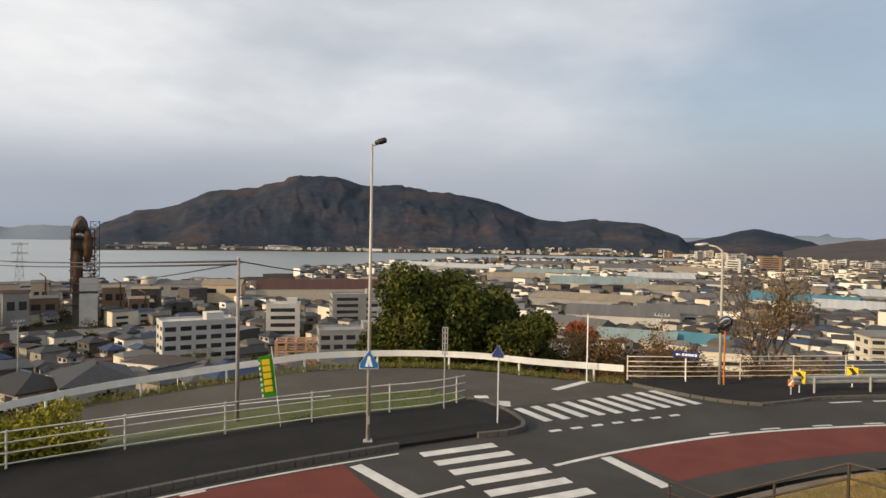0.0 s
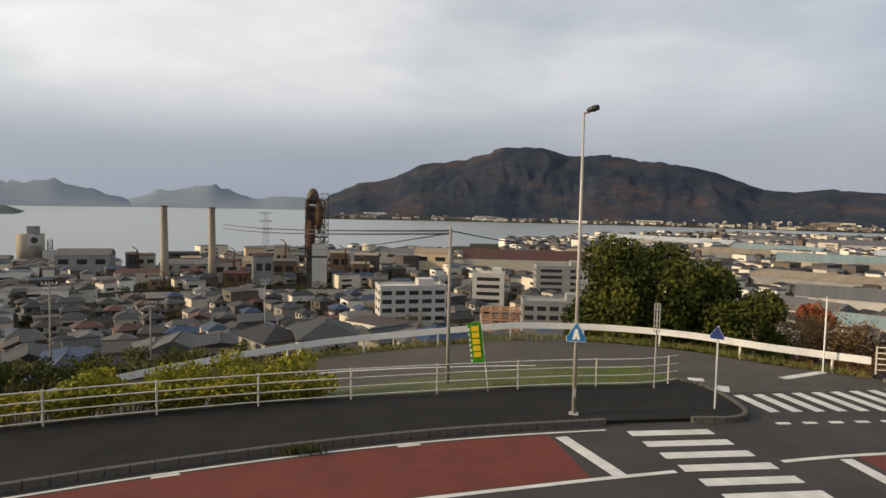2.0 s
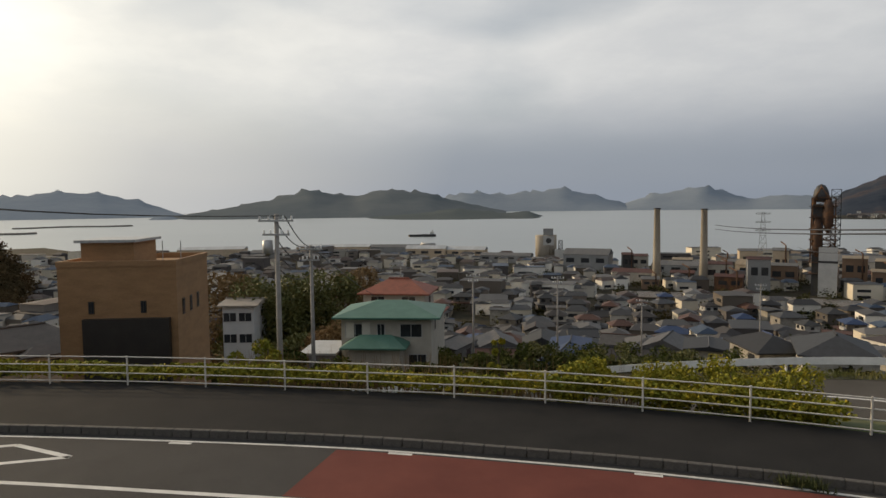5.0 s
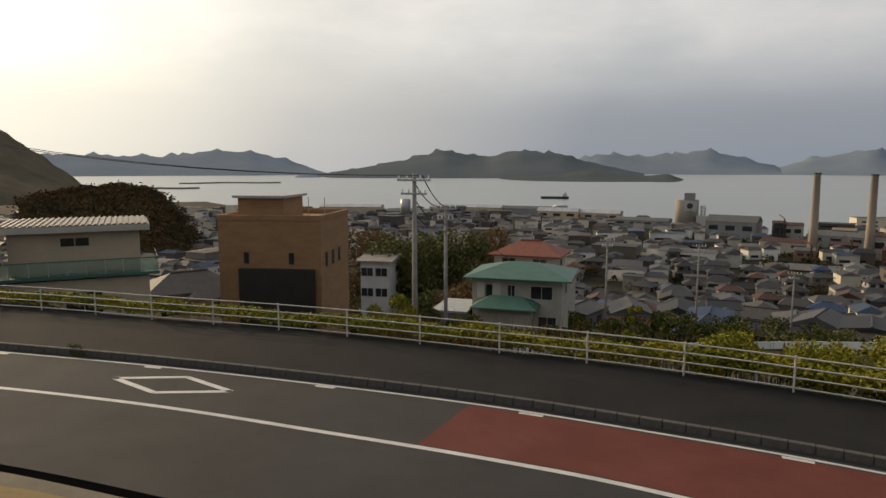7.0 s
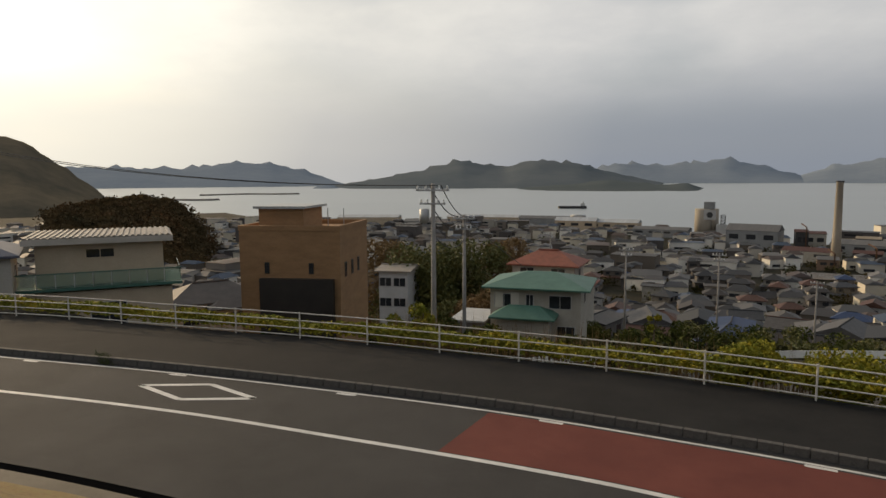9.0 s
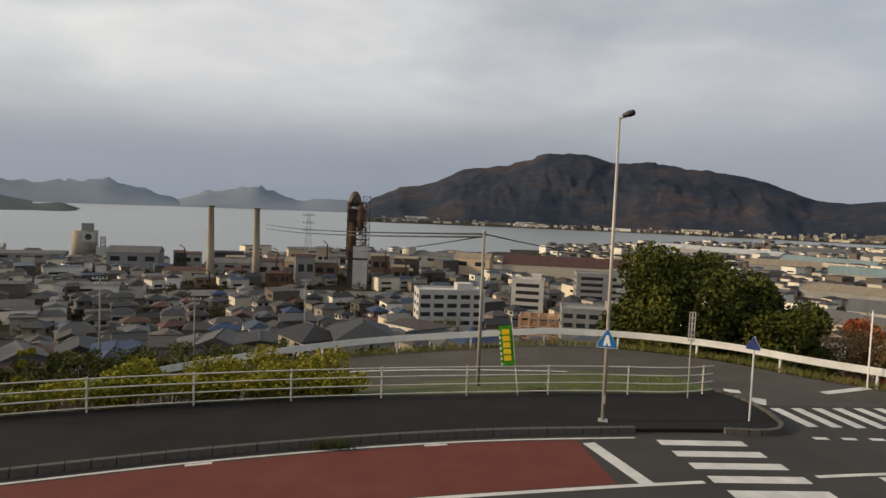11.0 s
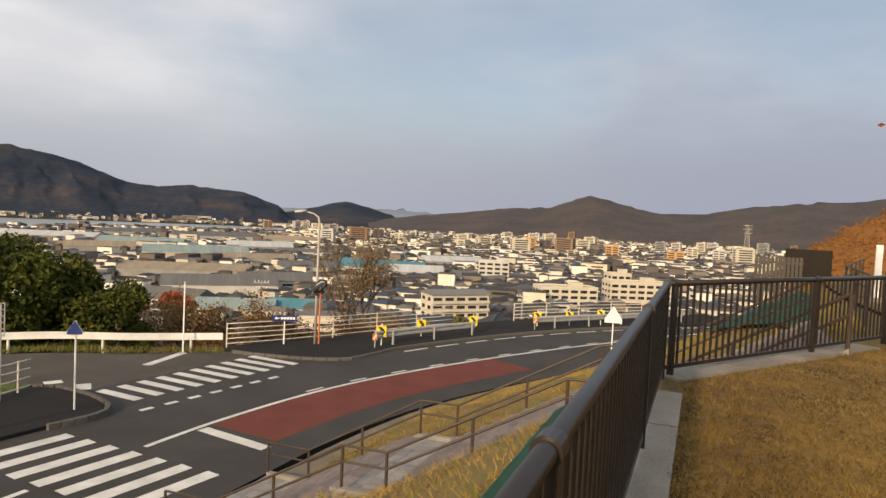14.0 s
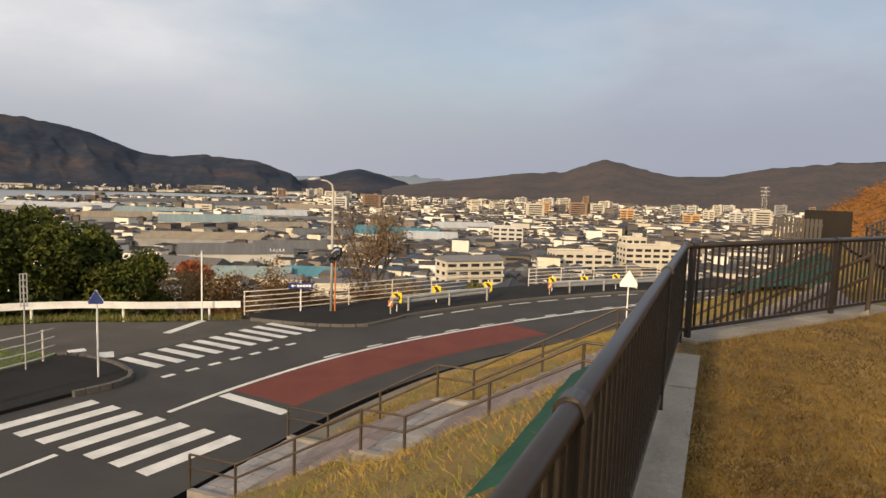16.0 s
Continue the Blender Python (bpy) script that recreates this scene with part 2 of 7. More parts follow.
def spline(pts, step=0.5):
    """A smooth line through a few points, in even steps."""
    p = [np.array(q, float) for q in pts]
    p = [2 * p[0] - p[1]] + p + [2 * p[-1] - p[-2]]
    dense = []
    for a, b, c, d in zip(p, p[1:], p[2:], p[3:]):
        for t in np.linspace(0, 1, 24, endpoint=False):
            dense.append(0.5 * (2 * b + (c - a) * t + (2 * a - 5 * b + 4 * c - d) * t * t + (3 * b - a - 3 * c + d) * t ** 3))
    dense.append(p[-2])
    dense = np.array(dense)
    run = np.r_[0, np.cumsum(np.linalg.norm(np.diff(dense[:, :2], axis=0), axis=1))]
    n = max(2, int(round(run[-1] / step)) + 1)
    at = np.linspace(0, run[-1], n)
    return np.stack([np.interp(at, run, dense[:, k]) for k in range(dense.shape[1])], 1)


def stretchto(line, n):
    run = np.r_[0, np.cumsum(np.linalg.norm(np.diff(line, axis=0), axis=1))]
    return np.stack([np.interp(np.linspace(0, run[-1], n), run, line[:, k]) for k in range(line.shape[1])], 1)


def offset(line, d):
    """The line moved to its left by d."""
    g = np.gradient(line[:, :2], axis=0)
    g /= np.linalg.norm(g, axis=1)[:, None]
    return np.c_[line[:, 0] - g[:, 1] * d, line[:, 1] + g[:, 0] * d]


def ribbon(bm, a, b, za, zb, across=1):
    """A sheet between two lines of as many points; za, zb: heights or functions of x, y."""
    n = len(a)
    grid = []
    for i in range(n):
        row = []
        for k in range(across + 1):
            u = k / across
            x, y = a[i][0] * (1 - u) + b[i][0] * u, a[i][1] * (1 - u) + b[i][1] * u
            z0 = za(x, y) if callable(za) else za
            z1 = zb(x, y) if callable(zb) else zb
            row.append(bm.verts.new((x, y, z0 * (1 - u) + z1 * u)))
        grid.append(row)
    for i in range(n - 1):
        for k in range(across):
            bm.faces.new((grid[i][k], grid[i][k + 1], grid[i + 1][k + 1], grid[i + 1][k]))
    return bm


def prism(bm, a, b, z0, z1):
    """A solid band between two lines, from z0 to z1."""
    n = len(a)
    v = [[bm.verts.new((*p[:2], z)) for p in (a[i], b[i]) for z in (z0, z1)] for i in range(n)]
    for p, q in zip(v, v[1:]):
        for i, j in ((0, 1), (1, 3), (3, 2), (2, 0)):
            bm.faces.new((p[i], p[j], q[j], q[i]))
    bm.faces.new((v[0][0], v[0][2], v[0][3], v[0][1]))
    bm.faces.new((v[-1][0], v[-1][1], v[-1][3], v[-1][2]))
    return bm


def fixed(bm):
    bmesh.ops.recalc_face_normals(bm, faces=bm.faces)
    return bm


def polar(yaw, r, z=0.0):
    a = radians(yaw)
    return Vector((-math.sin(a) * r, math.cos(a) * r, z))


EYE = 7.1
SEA, TOWN = -43.0, -40.0

# ---- plan lines ----
CENTRE = spline([(-46, -10), (-34, -2), (-25.3, 3.7), (-19.6, 7.1), (-14.4, 9.7), (-10.2, 11.7), (-6.7, 13.1), (-1, 14.7), (4.8, 15.8), (8.7, 16.4), (11.6, 16.8), (15.2, 17.2), (19.7, 17.2), (24.3, 16.5), (30.5, 14.8), (38.2, 12.0), (48, 7.5), (60, 0)])
KERB_LINE = spline([(-46, -5), (-38, 0.5), (-31.0, 4.6), (-24.1, 8.8), (-18.1, 12.1), (-12.9, 14.7), (-8.4, 16.5), (-4.8, 17.8), (-0.6, 19.0), (3.5, 19.8), (8.3, 20.3)])
TIP_LINE = spline([(11.1, 20.4), (12.5, 20.35), (13.3, 20.9), (13.65, 22.4), (13.5, 24.3), (12.9, 25.2)], 0.25)
FENCE_LINE = spline([(-47, 0), (-37.0, 7.1), (-29.9, 11.1), (-23.3, 14.8), (-16.9, 17.8), (-10.8, 20.4), (-4.7, 22.2), (1.4, 23.4), (7.3, 24.2), (10.7, 24.3), (12.2, 24.6), (13.3, 25.1)])
RAIL_LINE = spline([(22.4, 25.9), (21.3, 26.9), (19.2, 28.9), (16.9, 31.6), (13.7, 33.5), (10.4, 34.3), (6.8, 34.5), (3, 34.7), (-2, 34.5), (-7, 32.9), (-11.4, 30.5), (-18, 25.6), (-27, 18)])
BRANCH_IN = spline([(14, 18.5), (14, 21), (13.9, 23), (13.4, 25.6), (12.2, 27.0), (9.5, 28.2), (5.9, 28.4), (1.7, 28.1), (-2, 27.4), (-7, 25.8), (-12, 23.6), (-18, 20.6), (-27, 14.5)])
BRANCH_OUT = spline([(27, 18.5), (24.0, 21.2), (23.0, 24.5), (21.2, 26.3), (18.6, 28.6), (16.4, 31.0), (13.4, 32.8), (10.4, 33.6), (6.8, 33.8), (3, 34.0), (-2, 33.8), (-7, 32.2), (-11.4, 29.8), (-18, 24.9), (-27, 17.3)])
NEAR_EDGE = offset(CENTRE, -4.2)
TERRACE_LINE = spline([(-9, -1.6), (-2, 0.05), (2.1, 0.78), (5, 1.25), (8.0, 1.72), (8.3, 1.6), (10.9, 0.32), (13.4, -0.8), (16.5, -1.2), (22, -0.2), (31, 0.3), (39, -3), (44, -12)])
TERRACE = 5.4


def branch_z(x, y):
    return -0.09 * max(0.0, 8.0 - x) if y > 20 or x < 0 else 0.0


def gap(x, y, line):
    return float(np.sqrt(((line[:, :2] - (x, y)) ** 2).sum(1).min()))


# the steps up the bank: landings and flights along the near side, x, y, z; the far side lies 3.3 m across
STEP_NEAR = [(9.1, 11.75, 0.2), (9.34, 10.57, 0.2), (9.62, 7.45, 2.0), (9.82, 6.6, 2.0), (10.55, 3.6, 3.7), (10.75, 2.7, 3.7), (11.4, -0.2, 5.4)]
STEP_ACROSS = (3.27, 0.5)
STEP_FAR = [(x + STEP_ACROSS[0], y + STEP_ACROSS[1], z) for x, y, z in STEP_NEAR]
STEP_MID = stretchto((np.array(STEP_NEAR) + np.array(STEP_FAR)) / 2, 60)


def bank_z(x, y):
    a, b = gap(x, y, NEAR_EDGE), gap(x, y, TERRACE_LINE)
    z = 0.1 + (TERRACE - 0.15) * (a / (a + b + 1e-6)) ** float(np.interp(x, [14, 18, 24], [1.3, 1.1, 1.3]))
    d = np.sqrt(((STEP_MID[:, :2] - (x, y)) ** 2).sum(1))
    k = int(d.argmin())
    if d[k] < 1.8:
        z = min(z, STEP_MID[k][2] - 0.3)
    elif d[k] < 3.2:
        w = (3.2 - d[k]) / 1.4
        z = z * (1 - w) + (STEP_MID[k][2] + 0.06) * w
    return z

# ---- ground, sea and hills ----
EDGE = [(-180, 60), (-110, 60), (-90, 56), (-75, 54), (-62, 45), (-48, 37), (-40, 34), (-30, 35.5), (-22, 36.5), (-8, 35.5), (5, 36), (15, 35), (25, 33), (35, 31), (48, 28), (60, 31), (75, 40), (85, 50), (110, 60), (180, 60)]
SHORE = [(-180, 5000), (-50, 5000), (-45, 1800), (-30, 1400), (-18, 1050), (-9, 780), (-5, 690), (4, 660), (14, 570), (19, 495), (27, 570), (36, 630), (48, 690), (58, 760), (66, 900), (74, 1100), (79, 1500), (82, 5000), (180, 5000)]


def ground_z(yaw, r):
    e = np.interp(yaw, [a for a, _ in EDGE], [b for _, b in EDGE])
    s = np.interp(yaw, [a for a, _ in SHORE], [b for _, b in SHORE])
    fall = np.interp(r - e, [0, 3, 8, 15, 40, 80, 130, 180], [0.25, 2.6, 5.5, 7.5, 13.5, 23, 33, -TOWN])
    if r > s:
        fall = min(47.0, -TOWN + (r - s) * 0.4)
    return -fall


def build_ground():
    bm = bmesh.new()
    radii = [12, 20, 26, 30, 33, 36, 39, 42, 46, 52, 60, 70, 82, 96, 112, 130, 150, 175, 200, 230, 260, 290, 330, 380, 430, 470, 500, 530, 560, 590, 620, 650, 690, 740, 800, 900, 1050, 1250, 1500, 1900, 2500, 3400, 4800]
    yaws = np.arange(-180, 181, 2.0)
    grid = []
    for r in radii:
        row = []
        for a in yaws:
            z = ground_z(a, r)
            if 45 < r < 320:
                z += 0.9 * noise.noise(polar(a, r / 14.0))
            p = polar(a, r, z)
            if r <= 30:
                p.z = min(p.z, branch_z(p.x, p.y) - (0.9 if a < -35 or r < 20 else 0.12))
            elif r <= 42 and a > -16 and p.x > -40:
                p.z = min(p.z, branch_z(p.x, p.y) - 0.3)
            elif r < 50 and a < -60:
                p.z -= 0.7
            row.append(bm.verts.new(p))
        grid.append(row)
    for p, q in zip(grid, grid[1:]):
        for k in range(len(yaws) - 1):
            bm.faces.new((p[k], q[k], q[k + 1], p[k + 1]))
    bmesh.ops.remove_doubles(bm, verts=bm.verts, dist=0.001)
    tagged(link("ground", fixed(bm), SOIL, smooth=True), "scrubby hillside falling to a built-up coastal plain", "ground", kind="structure")
    bm = bmesh.new()
    ring0 = [bm.verts.new(polar(a, 300, SEA)) for a in np.arange(-60, 101, 4)]
    for r in (800, 1600, 3000, 4850):
        ring1 = [bm.verts.new(polar(a, r, SEA)) for a in np.arange(-60, 101, 4)]
        for k in range(len(ring0) - 1):
            bm.faces.new((ring0[k], ring1[k], ring1[k + 1], ring0[k + 1]))
        ring0 = ring1
    tagged(link("water", fixed(bm), WATER), "calm pale grey sea of a sheltered bay", "sea", kind="structure")


def ridge(name, label, profile, r0, r1, material, rough=0.06, base=SEA - 4, jag=0.04, step=0.5, cells=14, seed=0.0, back=True):
    """Hills whose skyline has the given yaw and rise (degrees) at r1, with their foot at r0."""
    ys = np.arange(min(p[0] for p in profile), max(p[0] for p in profile) + step, step)
    xs = sorted(profile)
    bm = bmesh.new()
    grid = []
    for a in ys:
        el = np.interp(a, [p[0] for p in xs], [p[1] for p in xs])
        top = EYE + r1 * math.tan(radians(el))
        row = []
        for k in range(cells + (4 if back else 0)):
            u = k / (cells - 1)
            r = r0 + (r1 - r0) * u
            if u <= 1:
                gully = (noise.fractal(Vector((a * 0.28 + seed, u * 1.6, seed)), 1.0, 2.1, 4) + 0.12 * noise.fractal(Vector((a * 2.2 + seed, u * 9, seed + 4)), 1.0, 2.1, 3)) * rough * 4 * u * (1 - u)
                h = base + (top - base) * max(0.0, (u ** 0.85) + gully)
                if u == 1:
                    h = top + (top - base) * jag * noise.fractal(Vector((a * 1.1, seed, 1.0)), 1.0, 2.0, 3)
            else:
                h = top - (top - base) * (u - 1) * 2.5
            row.append(bm.verts.new(polar(a + 0.4 * noise.noise(Vector((a, u * 5, seed))), r, h)))
        grid.append(row)
    for p, q in zip(grid, grid[1:]):
        for k in range(len(p) - 1):
            bm.faces.new((p[k], q[k], q[k + 1], p[k + 1]))
    return tagged(link(name, fixed(bm), material, smooth=True), label, "hills", kind="structure")


build_ground()
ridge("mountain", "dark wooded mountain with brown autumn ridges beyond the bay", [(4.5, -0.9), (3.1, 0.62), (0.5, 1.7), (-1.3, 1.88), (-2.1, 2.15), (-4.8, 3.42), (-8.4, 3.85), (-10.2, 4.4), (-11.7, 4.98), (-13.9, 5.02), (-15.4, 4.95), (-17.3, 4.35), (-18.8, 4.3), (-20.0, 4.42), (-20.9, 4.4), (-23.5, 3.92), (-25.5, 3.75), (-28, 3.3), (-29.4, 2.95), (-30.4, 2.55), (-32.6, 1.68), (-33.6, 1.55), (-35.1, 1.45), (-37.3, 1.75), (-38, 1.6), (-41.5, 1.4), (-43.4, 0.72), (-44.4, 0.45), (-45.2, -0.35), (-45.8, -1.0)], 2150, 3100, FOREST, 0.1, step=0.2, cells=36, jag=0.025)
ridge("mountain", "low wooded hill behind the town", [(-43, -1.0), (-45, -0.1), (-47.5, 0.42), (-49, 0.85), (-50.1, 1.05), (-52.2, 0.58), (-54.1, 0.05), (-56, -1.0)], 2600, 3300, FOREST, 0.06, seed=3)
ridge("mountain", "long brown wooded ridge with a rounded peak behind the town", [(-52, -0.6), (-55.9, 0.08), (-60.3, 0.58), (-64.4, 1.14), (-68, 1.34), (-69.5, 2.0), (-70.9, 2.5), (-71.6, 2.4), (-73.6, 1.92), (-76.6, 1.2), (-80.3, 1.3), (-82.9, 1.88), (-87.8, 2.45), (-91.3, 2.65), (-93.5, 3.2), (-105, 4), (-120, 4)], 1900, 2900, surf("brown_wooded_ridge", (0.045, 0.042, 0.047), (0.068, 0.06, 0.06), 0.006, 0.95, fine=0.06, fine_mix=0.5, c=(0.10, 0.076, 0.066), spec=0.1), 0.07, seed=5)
AUTUMN = ridge("mountain", "hillside of orange and rust autumn trees", [(-86.9, -1.7), (-88.2, -1.0), (-89.6, 0.0), (-91.3, 1.1), (-93.5, 2.3), (-100, 6), (-112, 6)], 330, 700, RUST_HILL, 0.12, base=-42, seed=7, step=0.25)
ridge("mountain", "haze-tinted far hills over the plain", [(-43, 0.2), (-47, 0.3), (-52, 0.55), (-56, 0.5), (-60, 0.2), (-64, 0.0)], 3900, 4500, HAZE_TINTED, 0.04, jag=0.3, seed=11)
ridge("island", "haze-tinted grey wooded island across the bay", [(84, 1.0), (76, 0.8), (68.9, 0.72), (65.7, 1.15), (62.3, 1.17), (59.5, 0.51), (56.6, -0.51), (55.5, -0.9)], 3300, 4300, HAZE_TINTED, 0.05, jag=0.3, seed=13)
# the greys of this island and its point hold haze in the colour
ridge("island", "long wooded island with two peaks in the bay", [(57, -0.8), (54, -0.34), (49.5, 0.48), (45.9, 1.34), (42.3, 0.7), (40.8, 1.1), (39.4, 1.33), (36, 1.02), (34, 0.41), (31.5, -0.2), (29, -0.7)], 2500, 3500, surf("hazed_island_wood", (0.10, 0.118, 0.13), (0.125, 0.14, 0.15), 0.003, 0.95, fine=0.02, spec=0.0), 0.06, jag=0.24, seed=17)
ridge("island", "low wooded point of the island", [(42, -1.2), (36, -0.75), (33.5, -0.42), (31.5, -0.62), (29, -0.85), (27.1, -0.71), (25.5, -1.3)], 2000, 2500, surf("hazed_point_wood", (0.085, 0.10, 0.105), (0.105, 0.12, 0.122), 0.003, 0.95, fine=0.02, spec=0.0), 0.06, jag=0.24, seed=19)
ridge("island", "small wooded islet", [(58.9, -1.1), (58.3, -0.72), (57.3, -0.68), (56.4, -1.1)], 2700, 2800, HAZE_TINTED, 0.03, seed=20)
ridge("island", "haze-tinted blue far island ridge", [(35, 0.3), (34, 0.66), (32.5, 1.0), (29, 0.78), (24.2, 1.23), (21.4, 0.57), (19, -0.16), (17.5, -0.5)], 3850, 4500, HAZE_TINTED, 0.04, jag=0.3, seed=23)
ridge("island", "haze-tinted blue far islands beside the headland", [(20, -0.5), (19, -0.16), (17.2, 0.54), (15.4, 0.76), (12.9, 1.28), (10.7, 0.48), (9.1, 0.15), (6.8, 0.44), (4.8, 0.3), (2, 0.2)], 3900, 4550, HAZE_TINTED, 0.04, jag=0.3, seed=29)
# the headland's brown-grey is lightened in the colour itself to read as haze
ridge("mountain", "wooded headland with haze in its colour", [(75, -1.4), (76.5, 0.0), (78.1, 1.17), (80.2, 2.76), (81.5, 3.1), (90, 4.5), (110, 4)], 900, 1500, surf("hazed_headland_wood", (0.075, 0.07, 0.055), (0.13, 0.11, 0.08), 0.01, 0.95, fine=0.06, spec=0.0), 0.08, seed=31)
KNOLL = ridge("mountain", "dark wooded knoll above the harbour houses", [(79, -2.4), (77.2, -2.01), (74.5, -1.5), (72.2, -1.4), (70.2, -1.75), (69.0, -2.5), (68.0, -3.8), (67.4, -6)], 330, 420, surf("knoll_wood", (0.025, 0.022, 0.012), (0.07, 0.045, 0.02), 0.06, 0.95, fine=0.5, fine_mix=0.6, spec=0.0), 0.25, base=-40, seed=37, step=0.2)

# ---- roads, pavements and their markings ----
bm = ribbon(bmesh.new(), NEAR_EDGE, offset(CENTRE, 6.5), 0.0, 0.0)
tagged(link("road", fixed(bm), ASPHALT), "curving grey asphalt road on the hillside", "road", kind="structure")
n = 90
bm = ribbon(bmesh.new(), stretchto(BRANCH_IN, n), stretchto(BRANCH_OUT, n), lambda x, y: branch_z(x, y) - 0.012, lambda x, y: branch_z(x, y) - 0.012, 6)
tagged(link("road", fixed(bm), OLD_ASPHALT), "grey asphalt side road running down behind a guard rail", "road", kind="structure")
walk_in = stretchto(np.vstack([KERB_LINE, TIP_LINE]), 120)
walk_out = stretchto(FENCE_LINE, 120) + np.array([-0.05, 0.25])
bm = prism(bmesh.new(), walk_in, walk_out, -0.1, 0.12)
tagged(link("pavement", fixed(bm), PAVING), "dark fresh asphalt footway along the road", "pavement", kind="structure")
CORNER_KERB = spline([(22.3, 25.0), (22.7, 23.6), (23.6, 21.4), (24.9, 20.0), (26.8, 19.75), (29.2, 19.6), (35, 17.9), (39.5, 16.0), (45, 13.0), (55, 6)])
PIPE_LINE = spline([(22.5, 25.8), (25.2, 24.7), (29.4, 23.4), (33, 22.3), (36.4, 21.2), (41.5, 19.4), (47, 16.5), (58, 9)])
bm = prism(bmesh.new(), stretchto(CORNER_KERB, 60), stretchto(PIPE_LINE, 60) + np.array([0.1, 0.4]), -0.1, 0.10)
tagged(link("pavement", fixed(bm), PAVING), "dark asphalt footway behind the chevron boards", "pavement", kind="structure")
bm = bmesh.new()
for d0, z0, d1, z1 in ((0.02, -0.004, -0.02, -0.6), (-0.02, -0.6, -0.5, -0.6), (-0.5, -0.6, -0.52, 0.13)):
    ribbon(bm, offset(NEAR_EDGE, d0), offset(NEAR_EDGE, d1), z0, z1)
tagged(link("gutter", fixed(bm), PAVING), "deep dark roadside drain channel", "gutter", kind="structure")
bm = prism(bmesh.new(), offset(NEAR_EDGE, -0.5), offset(NEAR_EDGE, -1.3), -0.7, 0.14)
tagged(link("pavement", fixed(bm), surf("tan_concrete", (0.10, 0.085, 0.062), (0.17, 0.145, 0.11), 0.7, 0.9, bump=0.3, fine=30)), "weathered concrete strip at the foot of the bank", "pavement", kind="structure")


def line_piece(name, a, b, w0, w1, z=0.005, material=None, label="worn white road line"):
    bm = ribbon(bmesh.new(), offset(a, w0), offset(b, w1), z, z)
    return tagged(link(name, fixed(bm), material or LINE), label, "road marking", kind="structure")


def clip(line, x0, x1):
    return line[(line[:, 0] >= x0) & (line[:, 0] <= x1)]


line_piece("road_line", clip(CENTRE, -60, 8.9), clip(CENTRE, -60, 8.9), -0.09, 0.09)
line_piece("road_line", clip(CENTRE, 11.9, 62), clip(CENTRE, 11.9, 62), -0.09, 0.09)
line_piece("road_line", clip(KERB_LINE, -60, 8.2), clip(KERB_LINE, -60, 8.2), -0.56, -0.45)
# red anti-skid stretches
line_piece("red_surface", clip(CENTRE, 14.3, 30.5), clip(CENTRE, 14.3, 30.5), -2.85, -0.14, 0.003, RED_ROAD, "dull red anti-skid road surface")
a, b = clip(CENTRE, -12.4, 6.4), clip(KERB_LINE, -13.6, 6.0)
n = 50
bm = ribbon(bmesh.new(), stretchto(offset(a, 0.14), n), stretchto(offset(b, -0.66), n), 0.003, 0.003)
tagged(link("red_surface", fixed(bm), RED_ROAD), "dull red anti-skid road surface", "road marking", kind="structure")


def bar(name, p, q, w, z=0.006, label="white painted bar"):
    p, q = Vector((*p, 0)), Vector((*q, 0))
    d = (q - p).normalized()
    s = Vector((-d.y, d.x, 0)) * w / 2
    bm = bmesh.new()
    quad(bm, *(v + Vector((0, 0, z)) for v in (p - s, q - s, q + s, p + s)))
    return tagged(link(name, fixed(bm), LINE), label, "road marking", kind="structure")


def dashes(line, d, step, length, w, label):
    """Short painted bars beside a line."""
    o = offset(line, d)
    run = np.r_[0, np.cumsum(np.linalg.norm(np.diff(o, axis=0), axis=1))]
    for k in np.arange(0.4, run[-1] - length, step):
        p, q = [(float(np.interp(v, run, o[:, 0])), float(np.interp(v, run, o[:, 1]))) for v in (k, k + length)]
        bar("road_dash", p, q, w, label=label)


dashes(clip(KERB_LINE, -30, 8), -0.66, 6.7, 0.7, 0.14, "short worn white dash by the kerb")
dashes(clip(CORNER_KERB, 28, 60), -0.68, 2.3, 1.7, 0.16, "worn white dash along the road edge")
dashes(clip(CENTRE, 19, 60), 0.28, 2.4, 0.9, 0.13, "worn white dash beside the centre line")
for i in range(7):
    y = 19.36 - 0.93 * i
    x = 8.5 + 0.117 * i
    bar("crossing_stripe", (x, y), (x + 2.8, y + 0.02), 0.46, label="worn white zebra crossing stripe")
for i in range(10):
    u = i / 9
    bar("crossing_stripe", (14.55 + 7.75 * u, 23.3 + 0.5 * u), (14.75 + 7.8 * u, 21.2 - 0.15 * u), 0.42, label="white zebra crossing stripe on the side road")
for i in range(7):
    bar("road_dash", (14.0 + 0.98 * i, 20.02), (14.5 + 0.98 * i, 20.02), 0.22, label="short white dash across the side road")
bar("road_bar", (18.0, 25.6), (20.7, 26.6), 0.4)
bar("stop_bar", (14.1, 16.9), (14.12, 14.1), 0.42)
bar("stop_bar", (6.2, 19.2), (6.95, 16.2), 0.42)
# diamond ahead of the crossing
c, lng, wid = Vector((-21.0, 8.28, 0)), Vector((1.95, 1.1, 0)), Vector((-0.38, 0.68, 0))
corners = [c - lng, c - wid, c + lng, c + wid]
for p, q in zip(corners, corners[1:] + corners[:1]):
    bar("road_diamond", p.xy, q.xy, 0.2, label="outlined white diamond painted on the road")
# ---- the grassy bank and the terrace ----
bm = bmesh.new()
m = 100
a = stretchto(offset(NEAR_EDGE, -1.3)[(NEAR_EDGE[:, 0] > -22) & (NEAR_EDGE[:, 0] < 58)], m)
b = stretchto(TERRACE_LINE, m)
grid = []
